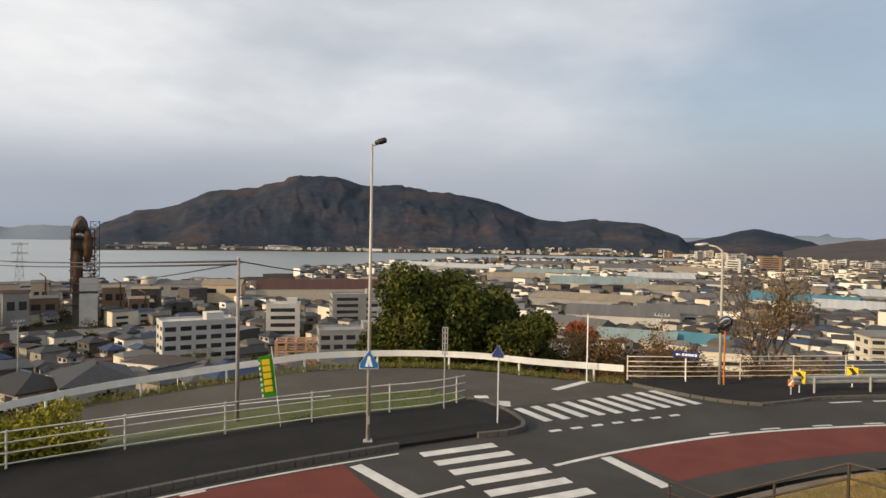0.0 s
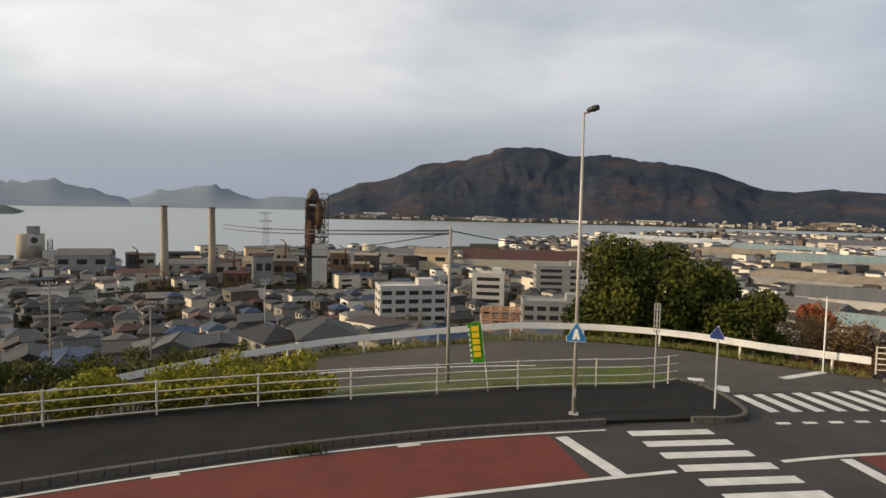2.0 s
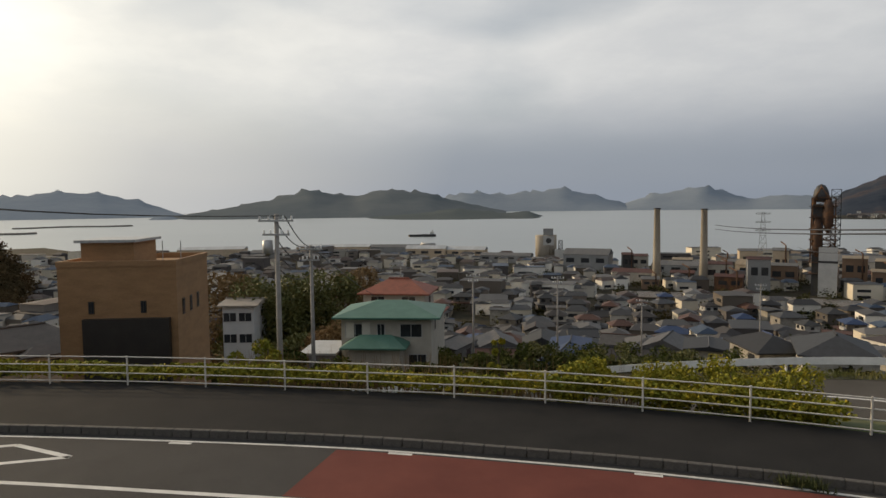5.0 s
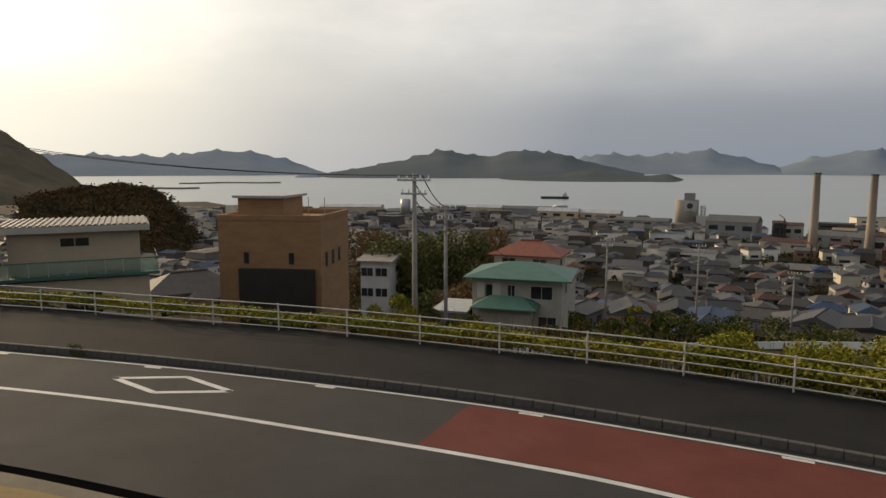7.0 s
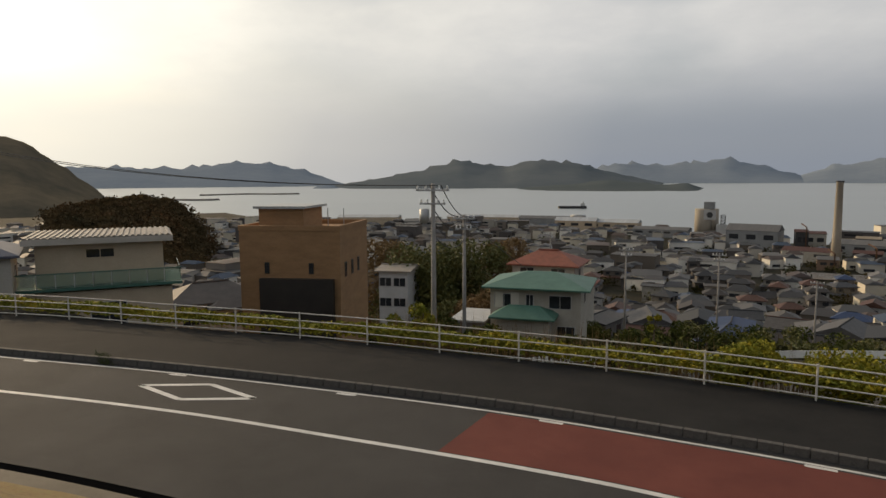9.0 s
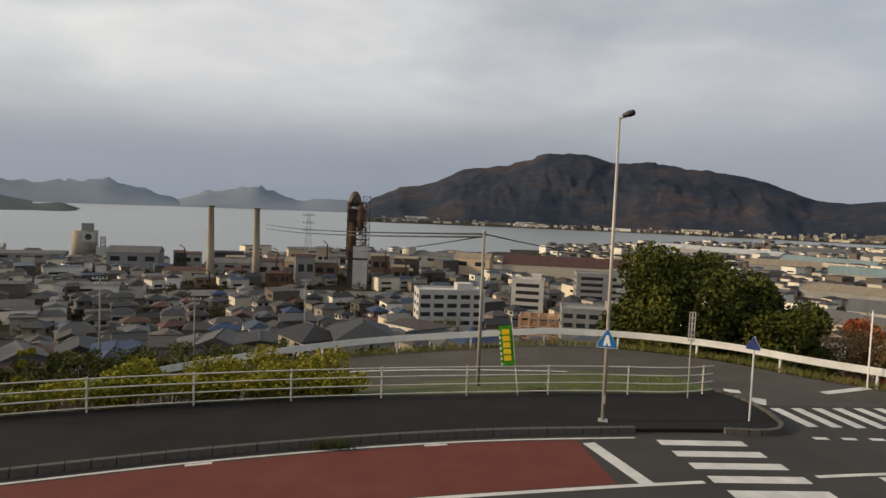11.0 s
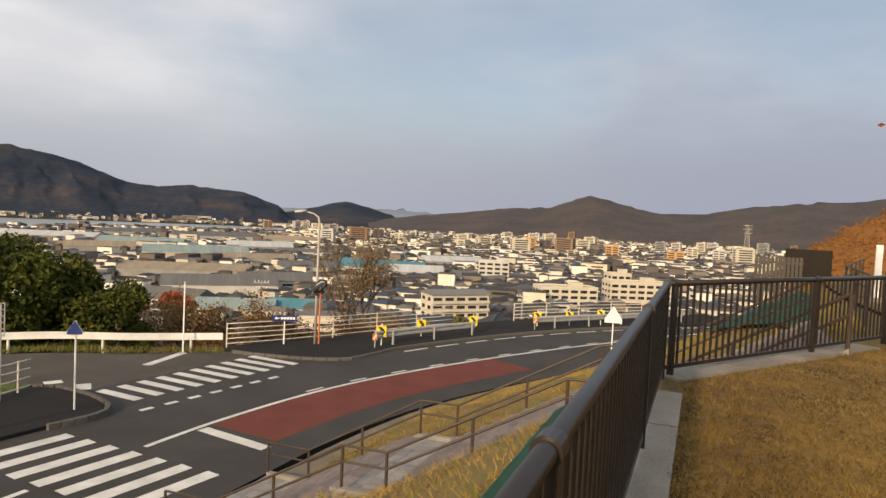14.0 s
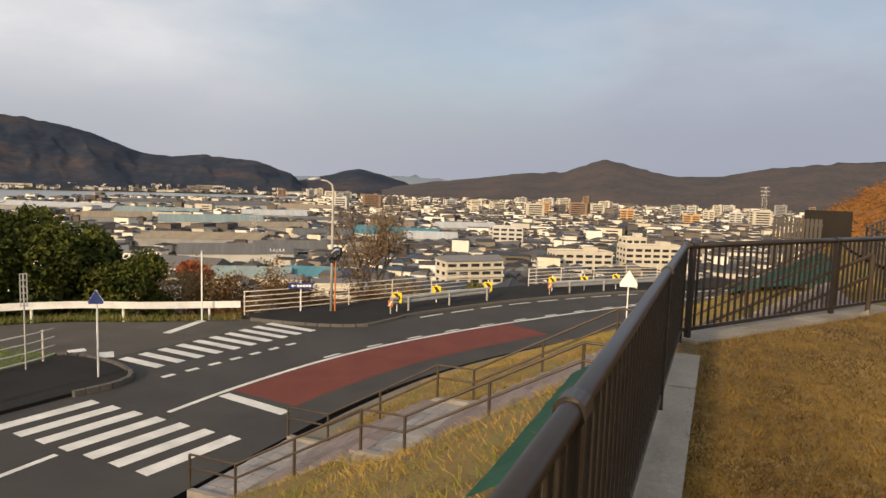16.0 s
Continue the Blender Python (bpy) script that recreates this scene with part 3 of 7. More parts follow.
for i in range(m):
    row = []
    for k in range(17):
        u = k / 16
        x, y = a[i] * (1 - u) + b[i] * u
        z = bank_z(x, y) if 0 < k < 16 else (0.12 if k == 0 else TERRACE - 0.08)
        row.append(bm.verts.new((x, y, z + (0.12 * noise.noise(Vector((x, y, 0))) if 0 < k < 16 else 0))))
    grid.append(row)
for p, q in zip(grid, grid[1:]):
    for k in range(16):
        bm.faces.new((p[k], p[k + 1], q[k + 1], q[k]))
tagged(link("bank", fixed(bm), BANK, smooth=True), "rough grassy bank between the terrace and the road", "grass bank", kind="structure")
bm = bmesh.new()
ring = [bm.verts.new((x, y, TERRACE)) for x, y in stretchto(TERRACE_LINE, 40)] + [bm.verts.new((44, -40, TERRACE)), bm.verts.new((-25, -40, TERRACE)), bm.verts.new((-25, -8, TERRACE))]
bm.faces.new(ring)
bmesh.ops.triangulate(bm, faces=bm.faces)
tagged(link("ground", fixed(bm), GRASS_GROUND), "dry tawny lawn of the viewing terrace", "lawn", kind="structure")


# ---- fences and rails by the road ----
def posts_along(line, step, start=0.0):
    run = np.r_[0, np.cumsum(np.linalg.norm(np.diff(line[:, :2], axis=0), axis=1))]
    at = np.arange(start, run[-1] + 0.01, step)
    xs, ys = np.interp(at, run, line[:, 0]), np.interp(at, run, line[:, 1])
    xe, ye = np.interp(at + 0.1, run, line[:, 0]), np.interp(at + 0.1, run, line[:, 1])
    return [(x, y, math.degrees(math.atan2(v - y, u - x)) if (u, v) != (x, y) else 0.0) for x, y, u, v in zip(xs, ys, xe, ye)]


def pipe_fence(label, line, z, height, rails, step, start, material, post_r=0.034, rail_r=0.024):
    f = thing("pipe_fence", label, "fence")
    bm = tube(bmesh.new(), [(0, 0, -0.05), (0, 0, height - 0.015), (0, 0, height)], post_r, 10)
    first = part("post", bm, material, f)
    first.location = (0, 0, -500)
    pp = posts_along(line, step, start)
    for i, (x, y, _) in enumerate(pp):
        o = first if i == 0 else copy_thing(first, Matrix())
        o.location = (x, y, z(x, y) if callable(z) else z)
    sub = line[::2]
    for k in rails:
        pts = [(x, y, (z(x, y) if callable(z) else z) + k) for x, y in sub[:, :2]]
        part("rail", tube(bmesh.new(), pts, rail_r, 8), material, f, smooth=True)
    return f


pipe_fence("white-painted three-rail pipe fence along the footway", FENCE_LINE, 0.12, 1.15, (1.1, 0.78, 0.46, 0.14)[:4], 3.22, 0.9, BEIGE_STEEL)
pipe_fence("pale five-rail pipe fence behind the footway", clip(PIPE_LINE, 22.4, 37.2), 0.10, 1.25, (1.2, 0.95, 0.7, 0.45, 0.2), 3.0, 0.05, BEIGE_STEEL)
pipe_fence("pale five-rail pipe fence further down the footway", clip(PIPE_LINE, 41.5, 56), 0.10, 1.25, (1.2, 0.95, 0.7, 0.45, 0.2), 3.0, 0.05, BEIGE_STEEL)


def guard_rail(label, line, z, material, step=4.0, start=0.3, mid=0.6, tall=1.0):
    """A beam of W section on posts."""
    g = thing("guard_rail", label, "guard rail")
    bm = bmesh.new()
    shape = [(0.0, -0.17), (0.07, -0.13), (0.07, -0.06), (0.0, -0.02), (0.0, 0.02), (0.07, 0.06), (0.07, 0.13), (0.0, 0.17), (-0.02, 0.17), (-0.02, -0.17)]
    g2 = np.gradient(line[:, :2], axis=0)
    g2 /= np.linalg.norm(g2, axis=1)[:, None]
    rows = []
    for (x, y), d in zip(line[:, :2], g2):
        zz = (z(x, y) if callable(z) else z) + mid
        rows.append([bm.verts.new((x - d[1] * u, y + d[0] * u, zz + v * tall)) for u, v in shape])
    for p, q in zip(rows, rows[1:]):
        for k in range(len(shape)):
            bm.faces.new((p[k], p[(k + 1) % len(shape)], q[(k + 1) % len(shape)], q[k]))
    bm.faces.new(rows[0])
    bm.faces.new(rows[-1][::-1])
    part("beam", fixed(bm), material, g)
    first = None
    for x, y, a in posts_along(line, step, start):
        zz = z(x, y) if callable(z) else z
        if first is None:
            first = part("post", tube(bmesh.new(), [(0, 0, -0.4), (0, 0, mid + 0.12)], 0.06, 10), material, g)
            o = first
        else:
            o = copy_thing(first, Matrix())
        s = 0.09
        o.location = (x + math.sin(radians(a)) * s * -1, y + math.cos(radians(a)) * s, zz)
    return g


guard_rail("long white steel guard rail round the side road", RAIL_LINE[::-1], lambda x, y: branch_z(x, y) + 0.05, WHITE_STEEL, mid=0.62)
guard_rail("galvanised steel guard rail below yellow chevron boards", spline([(35.2, 18.6), (31, 19.9), (28.1, 20.7)][::1]), 0.1, GALV, 3.0, mid=0.6, tall=1.15)
guard_rail("second galvanised guard rail below chevron boards", spline([(52, 9.8), (45, 13.9), (40.1, 16.6)]), 0.1, GALV, 3.0, mid=0.6, tall=1.15)


# ---- the terrace railing ----
def railing(label, p, q, posts, z=TERRACE, height=1.09):
    r = thing("railing", label, "railing")
    p, q = Vector(p), Vector(q)
    d = (q - p).normalized()
    ln = (q - p).length
    ang = math.atan2(d.y, d.x)
    m = Matrix.Translation((*p, z)) @ Matrix.Rotation(ang, 4, "Z")
    r.matrix_basis = m
    bm = tube(bmesh.new(), [(-0.02, 0, height - 0.03), (ln + 0.02, 0, height - 0.03)], 0.034, 12)
    part("top_rail", bm, BROWN_STEEL, r, smooth=True)
    part("bottom_rail", box(bmesh.new(), 0, -0.018, 0.1, ln, 0.018, 0.145, 0.004), BROWN_STEEL, r)
    first = None
    for u in posts:
        o = part("post", box(bmesh.new(), -0.03, -0.03, -0.15, 0.03, 0.03, height - 0.04, 0.006), BROWN_STEEL, r)
        o.location = (u, 0, 0)
        cap = part("clamp", tube(bmesh.new(), [(-0.045, 0, height - 0.03), (0.045, 0, height - 0.03)], 0.046, 14), BROWN_STEEL, o)
    baluster = box(bmesh.new(), -0.009, -0.012, 0.14, 0.009, 0.012, height - 0.05)
    first = part("baluster", baluster, BROWN_STEEL, r)
    n = int(ln / 0.125)
    first.location = (ln / (2 * n), 0, 0)
    for i in range(1, n):
        o = copy_thing(first, Matrix())
        o.location = (ln * (i + 0.5) / n, 0, 0)
    return r


railing("dark brown metal balustrade along the terrace edge", (-2.3, -0.13), (7.85, 1.57), (0.1, 2.2, 4.45, 7.75, 10.25))
railing("dark brown metal balustrade turning the terrace corner", (7.93, 1.55), (12.95, -0.72), (0.08, 3.2, 5.45))
for p, q in (((-2.3, -0.13), (7.95, 1.6)), ((7.95, 1.6), (13.4, -0.9))):
    p, q = Vector((*p, 0)), Vector((*q, 0))
    d = (q - p).normalized()
    s = Vector((-d.y, d.x, 0))
    bm = bmesh.new()
    for k in range(int((q - p).length / 1.2)):
        a, b = p + d * (1.2 * k + 0.006), p + d * (1.2 * k + 1.194)
        prism(bm, [a + s * 0.14, b + s * 0.14], [a - s * 0.25, b - s * 0.25], TERRACE - 0.25, TERRACE + 0.03 + 0.008 * (k % 3))
    tagged(link("terrace_kerb", fixed(bm), CONCRETE), "weathered concrete kerb under the balustrade", "kerb", kind="structure")

# kerb stones, each a block of its own
def kerb_run(label, line, z1, width=0.18, block=0.6, max_pieces=300):
    k = thing("kerb", label, "kerb", kind="structure")
    run = posts_along(line, block)
    bm = box(bmesh.new(), 0.006, -width, -0.12, block - 0.006, 0.0, z1, 0.02)
    first = None
    for x, y, a in run[:-1]:
        if first is None:
            first = part("kerb_stone", bm, KERB, k)
            o = first
        else:
            o = copy_thing(first, Matrix())
        o.matrix_basis = pose(x, y, 0, 0, 0, a)
    return k


kerb_run("grimy concrete kerb stones along the footway", KERB_LINE[KERB_LINE[:, 0] > -40], 0.23)
kerb_run("rounded concrete kerb at the tip of the footway", TIP_LINE, 0.2, 0.16, 0.4)
kerb_run("pale concrete kerb at the corner footway", CORNER_KERB[:60], 0.14, 0.14)

# verge between the footway fence and the side road
f = FENCE_LINE[(FENCE_LINE[:, 0] > -27)]
b = BRANCH_IN[(BRANCH_IN[:, 1] > 25.2) | (BRANCH_IN[:, 0] < 10)][::-1]
bm = ribbon(bmesh.new(), stretchto(f, 80) + np.array([-0.03, 0.22]), stretchto(b, 80), 0.10, lambda x, y: branch_z(x, y) + 0.02, 4)
tagged(link("verge", fixed(bm), VERGE, smooth=True), "narrow grass verge beside the side road", "verge", kind="structure")
g = RAIL_LINE[::-1]
bm = ribbon(bmesh.new(), offset(g, -0.75), offset(g, 1.6), lambda x, y: branch_z(x, y) + 0.01, lambda x, y: branch_z(x, y) - 0.5, 3)
tagged(link("verge", fixed(bm), VERGE, smooth=True), "weedy grass edge under the white guard rail", "verge", kind="structure")
line_piece("road_line", BRANCH_IN[26:70], BRANCH_IN[26:70], 0.12, 0.26, 0.0)

# ---- leaves, grass and trees ----
rng = np.random.RandomState(4)


def leaves(name, centres, size, material, label, category, parent=None, flat=0.0, kind="stuff", aspect=0.6):
    """Many small bent leaves at the given centres."""
    n = len(centres)
    u = rng.normal(size=(n, 3))
    u /= np.linalg.norm(u, axis=1)[:, None]
    w = rng.normal(size=(n, 3))
    w[:, 2] += flat
    v = np.cross(u, w)
    v /= np.linalg.norm(v, axis=1)[:, None] + 1e-9
    s = size * (0.6 + 0.8 * rng.rand(n))[:, None]
    c = np.asarray(centres)
    verts = np.stack([c - u * s, c - v * s * aspect + np.cross(u, v) * s * 0.2, c + u * s, c + v * s * aspect + np.cross(u, v) * s * 0.2], 1).reshape(-1, 3)
    me = bpy.data.meshes.new(name)
    me.from_pydata(verts.tolist(), [], np.arange(4 * n).reshape(-1, 4).tolist())
    me.materials.append(material)
    ob = new(name, me)
    if parent:
        ob.parent = parent
        return ob
    return tagged(ob, label, category, kind=kind)


def blobs(bs, n, shell=0.35):
    """Points in the outer shells of balls (x, y, z, r), pressed a little flat."""
    w = np.array([b[3] ** 2 for b in bs])
    k = rng.choice(len(bs), n, p=w / w.sum())
    d = rng.normal(size=(n, 3))
    d /= np.linalg.norm(d, axis=1)[:, None]
    bs = np.array(bs)
    r = bs[k, 3] * (1 - shell * rng.rand(n) ** 1.5)
    return bs[k, :3] + d * r[:, None] * (1, 1, 0.85)


def tree(label, at, height, radius, material, n=5000, leaf=0.14, trunk=0.22, lumps=14, low=0.25, seed=0, group="", name="tree", lump=(0.16, 0.36)):
    """A tapered trunk with limbs and a crown of leafy lumps."""
    r = random.Random(seed)
    t = thing(name, label, "tree", Matrix.Translation(at), group)
    bm = bmesh.new()
    tube(bm, [(0, 0, -0.5), (0.05, 0, height * 0.25), (0, 0.08, height * 0.55), (0.1, 0, height * 0.8)], trunk, 10, trunk * 0.3)
    bs = []
    for i in range(lumps):
        a, e = r.uniform(0, 6.283), r.uniform(low, 1.0)
        wide = radius * math.sqrt(max(0.05, 1 - ((e - 0.5) / 0.62) ** 2)) * r.uniform(0.35, 0.85)
        p = (math.cos(a) * wide, math.sin(a) * wide, height * (e * 0.82 + 0.02))
        s = radius * r.uniform(*lump)
        bs.append((*p, s))
        root = Vector((0.03, 0.03, height * (0.2 + 0.4 * e)))
        tube(bm, [root, (root + Vector(p)) / 2 + Vector((0, 0, -0.2)), p], trunk * 0.32, 6, trunk * 0.08)
    part("trunk", fixed(bm), BARK, t)
    c = leaves("crown", blobs(bs, n, 0.5), leaf, material, "", "", t)
    return t


def bare_tree(label, at, height, spread, material, leaf_n=500, seed=1, trunk=0.2, depth=5, leaf=0.09):
    r = random.Random(seed)
    t = thing("tree", label, "tree", Matrix.Translation(at))
    bm = bmesh.new()
    tips = []

    def grow(p, d, ln, rad, k):
        mid = p + d * ln * 0.5 + Vector((r.uniform(-1, 1), r.uniform(-1, 1), 0)) * ln * 0.06
        q = p + d * ln
        tube(bm, [p, mid, q], rad, 7 if k > 3 else 4, rad * 0.62, caps=False)
        if k == 0:
            tips.append(q)
            return
        if k < 3:
            tips.append(mid)
        for _ in range(3 if k > 1 else 2):
            a = r.uniform(0, 6.283)
            s = Vector((math.cos(a), math.sin(a), 0)) * spread
            grow(q if r.random() > 0.3 else mid, (d + s * r.uniform(0.5, 1.0) + Vector((0, 0, 0.12))).normalized(), ln * r.uniform(0.62, 0.8), rad * 0.58, k - 1)

    grow(Vector((0, 0, -0.5)), Vector((0.03, 0.02, 1)).normalized(), height * 0.34, trunk, depth)
    part("trunk", bm, BARK, t, "bare branching trunk")
    k = rng.choice(len(tips), leaf_n)
    pts = np.array([tips[i] for i in k]) + rng.normal(size=(leaf_n, 3)) * 0.22
    leaves("crown", pts, leaf, material, "", "", t)
    return t


def gz(yaw, r):
    return float(ground_z(yaw, r))


def rise(yaw, r, up):
    """Height from the ground there to the given rise in degrees as seen from the terrace."""
    return EYE + r * math.tan(radians(up)) - gz(yaw, r)


big = polar(-24.9, 43.5, gz(-24.9, 43.5) - 0.4)
tree("large dense dark evergreen tree beyond the guard rail", big, rise(-24.9, 43.5, -2.9) / 0.9, 5.1, LEAF_DARK, 46000, 0.15, 0.4, 44, 0.25, 2, lump=(0.2, 0.42))
tree("dark evergreen tree beside the large one", polar(-31.6, 43, gz(-31.6, 43)), rise(-31.6, 43, -6.6) / 0.9, 3.5, LEAF_DARK, 18000, 0.12, 0.25, 30, 0.25, 3)
tree("russet maple tree in autumn leaf", polar(-37.3, 58, gz(-37.3, 58) - 0.5), rise(-37.3, 58, -6.4) / 0.9, 2.9, LEAF_RED, 6500, 0.15, 0.2, 14, 0.3, 5)
bare_tree("tall leafless tree with some brown leaves", polar(-52.2, 47, gz(-52, 47) - 0.3), rise(-52.2, 47, -1.2) / 0.95, 0.62, LEAF_TAN, 2200, 8, 0.28, 6, 0.09)
for i, (a, r, h, w) in enumerate([(-38.5, 46, 5.6, 2.4), (-40.5, 45, 5.6, 2.4), (-42.6, 46, 5.4, 2.0), (-50, 44, 4.4, 1.8), (-34.9, 52, 6.5, 2.2), (-36.8, 50, 5.6, 2), (-54.5, 46, 4.4, 2), (-47, 46, 4.0, 2)]):
    bare_tree("brown leafless thicket on the slope", polar(a, r, gz(a, r) - 0.4), rise(a, r, -10.0) / 0.62, 0.95, LEAF_BROWN if i % 2 else LEAF_TAN, 3800, 20 + i, 0.1, 5, 0.075)
for i, (a, r, h, w) in enumerate([(-57.8, 47, 4.4, 2.0), (-60, 48, 4.8, 2.4), (-62, 49, 5.0, 2.2)]):
    tree("yellowish green hedge tree below the footway", polar(a, r, gz(a, r) - 0.3), rise(a, r, -8.2), w, surf("olive_leaf", (0.05, 0.06, 0.012), (0.16, 0.14, 0.02), 0.5, 0.7, fine=3.0, fine_mix=0.6), 3000, 0.13, 0.14, 12, 0.1, 30 + i)
LEAF_MID = surf("bamboo_leaf", (0.035, 0.05, 0.012), (0.10, 0.105, 0.022), 0.4, 0.7, fine=2.0, fine_mix=0.6, c=(0.16, 0.12, 0.02))
for i, (a, r, h, w) in enumerate([(52.2, 100, 18, 5), (49.8, 95, 17, 5.5), (47.2, 96, 17.5, 5), (44.6, 100, 18, 5.5), (42.4, 106, 19, 5), (40.5, 135, 18, 5.5), (64.9, 130, 9, 4), (47.2, 84, 7, 4), (44.5, 80, 7, 4)]):
    tree("bushy green and yellowing grove among the houses", polar(a, r, gz(a, r) - 0.5), h + 2.5, w * 1.2, LEAF_MID if i % 4 else LEAF_TAN, 9000, 0.26, 0.25, 26, 0.1, 50 + i, lump=(0.25, 0.5))
for i, (a, r, h, w) in enumerate([(33.5, 50, 2.2, 2.0), (29, 54, 2.6, 2.4), (25.5, 50, 2.4, 2.4), (22.5, 56, 2.6, 2.5), (19, 52, 2.2, 2.2), (16.5, 60, 2.8, 2.4), (47.0, 44, 4.5, 2.2), (44.5, 42, 3.6, 2.0), (31, 70, 4, 2.5), (13.5, 58, 2.2, 2.0), (-8.5, 150, 9, 6), (-6.5, 160, 8, 6), (-4, 230, 8, 6), (53.6, 47, 2.6, 1.6), (35.5, 48, 2.6, 2.2), (37.8, 49, 2.2, 2.0), (40.3, 48, 2.8, 2.2), (42.4, 46, 3.2, 2.0), (28, 76, 4.5, 3), (24, 80, 4.5, 3), (20, 82, 4.6, 3), (34, 78, 4, 3), (16, 80, 4.4, 3), (11, 78, 4.2, 3), (26, 86, 4.5, 3), (22, 88, 4.5, 3), (18, 86, 4.5, 3), (30, 84, 4.5, 3), (14, 88, 4.2, 3), (30.5, 62, 3, 2.4), (21, 66, 3, 2.6)]):
    tree("dark shrubby tree on the slope below the road", polar(a, r, gz(a, r) - 0.4), h + 1.4, w, LEAF_DARK if i % 4 else LEAF_MID, 3200, 0.15, 0.12, 18, 0.05, 70 + i, lump=(0.25, 0.45))
tree("yellow conical shrub by the fence", polar(29.4, 26.4, -0.3), 2.25, 0.45, LEAF_YELLOW, 1800, 0.08, 0.06, 10, 0.1, 90, name="shrub")
tree("yellow-leaved shrub by the utility pole", polar(49.3, 31.0, gz(49.3, 31.0) - 0.2), rise(49.3, 31, -10.3), 1.4, LEAF_YELLOW, 3000, 0.08, 0.08, 14, 0.1, 91, name="shrub")
tree("yellow-leaved shrub by the utility pole", polar(51.3, 31.5, gz(51.3, 31.5) - 0.2), rise(51.3, 31.5, -11), 1.1, LEAF_YELLOW, 2000, 0.08, 0.08, 12, 0.1, 92, name="shrub")

for i, (x, y, h, w) in enumerate([(-2.6, 24.6, 1.15, 1.3), (-4.6, 24.3, 1.2, 1.3), (-6.6, 23.8, 1.0, 1.2), (-9.2, 22.7, 1.1, 1.1)]):
    tree("low rounded yellow-green shrub behind the fence", (x, y, -0.3), h + 0.5, w * 1.15, LEAF_YELLOW, 5000, 0.065, 0.04, 26, 0.02, 95 + i, name="shrub", lump=(0.28, 0.5))

# the leafy skin of the wooded knoll and of the autumn hillside
def canopy(ridge_ob, n, size, material, label):
    me = ridge_ob.data
    c = np.empty(len(me.polygons) * 3)
    me.polygons.foreach_get("center", c)
    c = c.reshape(-1, 3)
    area = np.empty(len(me.polygons))
    me.polygons.foreach_get("area", area)
    k = rng.choice(len(c), n, p=area / area.sum())
    spread = np.sqrt(area[k])[:, None] * 0.6
    lumps = c[k] + rng.normal(size=(n, 3)) * spread * (1, 1, 0.25)
    pts = np.repeat(lumps, 6, 0) + rng.normal(size=(n * 6, 3)) * size * (0.9, 0.9, 0.7)
    leaves("woodland", pts, size * 0.6, material, label, "trees", aspect=0.8)


canopy(KNOLL, 4200, 1.1, surf("knoll_leaf", (0.04, 0.036, 0.018), (0.095, 0.065, 0.032), 0.05, 0.9, fine=0.6, c=(0.12, 0.06, 0.025), spec=0.1), "brown and dark green trees covering the knoll")
canopy(AUTUMN, 9000, 1.2, surf("autumn_leaf", (0.08, 0.05, 0.018), (0.24, 0.105, 0.03), 0.03, 0.9, fine=0.4, c=(0.10, 0.09, 0.025), spec=0.1), "orange and rust autumn trees on the hillside")

# creeping shrubs behind the footway fence
pts = []
for x, y, a in posts_along(FENCE_LINE[FENCE_LINE[:, 0] < -0.5], 0.18):
    tall = 0.85 + 0.45 * noise.noise(Vector((x * 0.45, y * 0.45, 3))) + (0.5 if -11 < x < -3 else 0.0) * max(0, noise.noise(Vector((x * 0.6, 1, 0))) + 0.35)
    out = Vector((-math.sin(radians(a)), math.cos(radians(a)), 0))
    for _ in range(62):
        u = 0.3 + rng.rand() * 1.6
        p = Vector((x, y, 0)) + out * u + Vector((rng.normal() * 0.1, rng.normal() * 0.1, 0))
        pts.append((p.x, p.y, 0.0 + tall * (1.1 - 0.3 * u) * (0.35 + 0.75 * rng.rand())))
leaves("hedge", pts, 0.085, LEAF_YELLOW, "yellow and green creeping shrubs along the fence", "shrubs", flat=1.2, aspect=0.7)


def blades(name, roots, height, width, material, label, category, lean=0.35):
    n = len(roots)
    a = rng.rand(n) * 6.283
    side = np.c_[np.cos(a), np.sin(a), np.zeros(n)] * width
    tip = np.c_[rng.normal(size=(n, 2)) * lean * height, np.full(n, height) * (0.5 + 0.8 * rng.rand(n))]
    r = np.asarray(roots)
    verts = np.stack([r - side, r + side, r + tip], 1).reshape(-1, 3)
    me = bpy.data.meshes.new(name)
    me.from_pydata(verts.tolist(), [], np.arange(3 * n).reshape(-1, 3).tolist())
    me.materials.append(material)
    return tagged(new(name, me), label, category, kind="stuff")


# tall dry reeds behind the fence
roots = []
for x, y, a in posts_along(FENCE_LINE[(FENCE_LINE[:, 0] < -6.5) & (FENCE_LINE[:, 0] > -22)], 0.1):
    for _ in range(5):
        u = 1.8 + rng.rand() * 1.6
        roots.append((x - math.sin(radians(a)) * u + rng.normal() * 0.2, y + math.cos(radians(a)) * u, -0.6))
# dark undergrowth on the slopes beyond the rails
pts = []
for _ in range(2600):
    a = rng.uniform(-4, 66) if rng.rand() < 0.7 else rng.uniform(-75, -32)
    e = np.interp(a, [q for q, _ in EDGE], [q for _, q in EDGE])
    r = e + 2.5 + 45 * rng.rand() ** 1.3
    s = rng.uniform(0.5, 1.5)
    p = polar(a, r, gz(a, r))
    q = rng.normal(size=(26, 3)) * (s, s, s * 0.5) * 0.6
    q[:, 2] = abs(q[:, 2])
    pts += (q + np.array(p)).tolist()
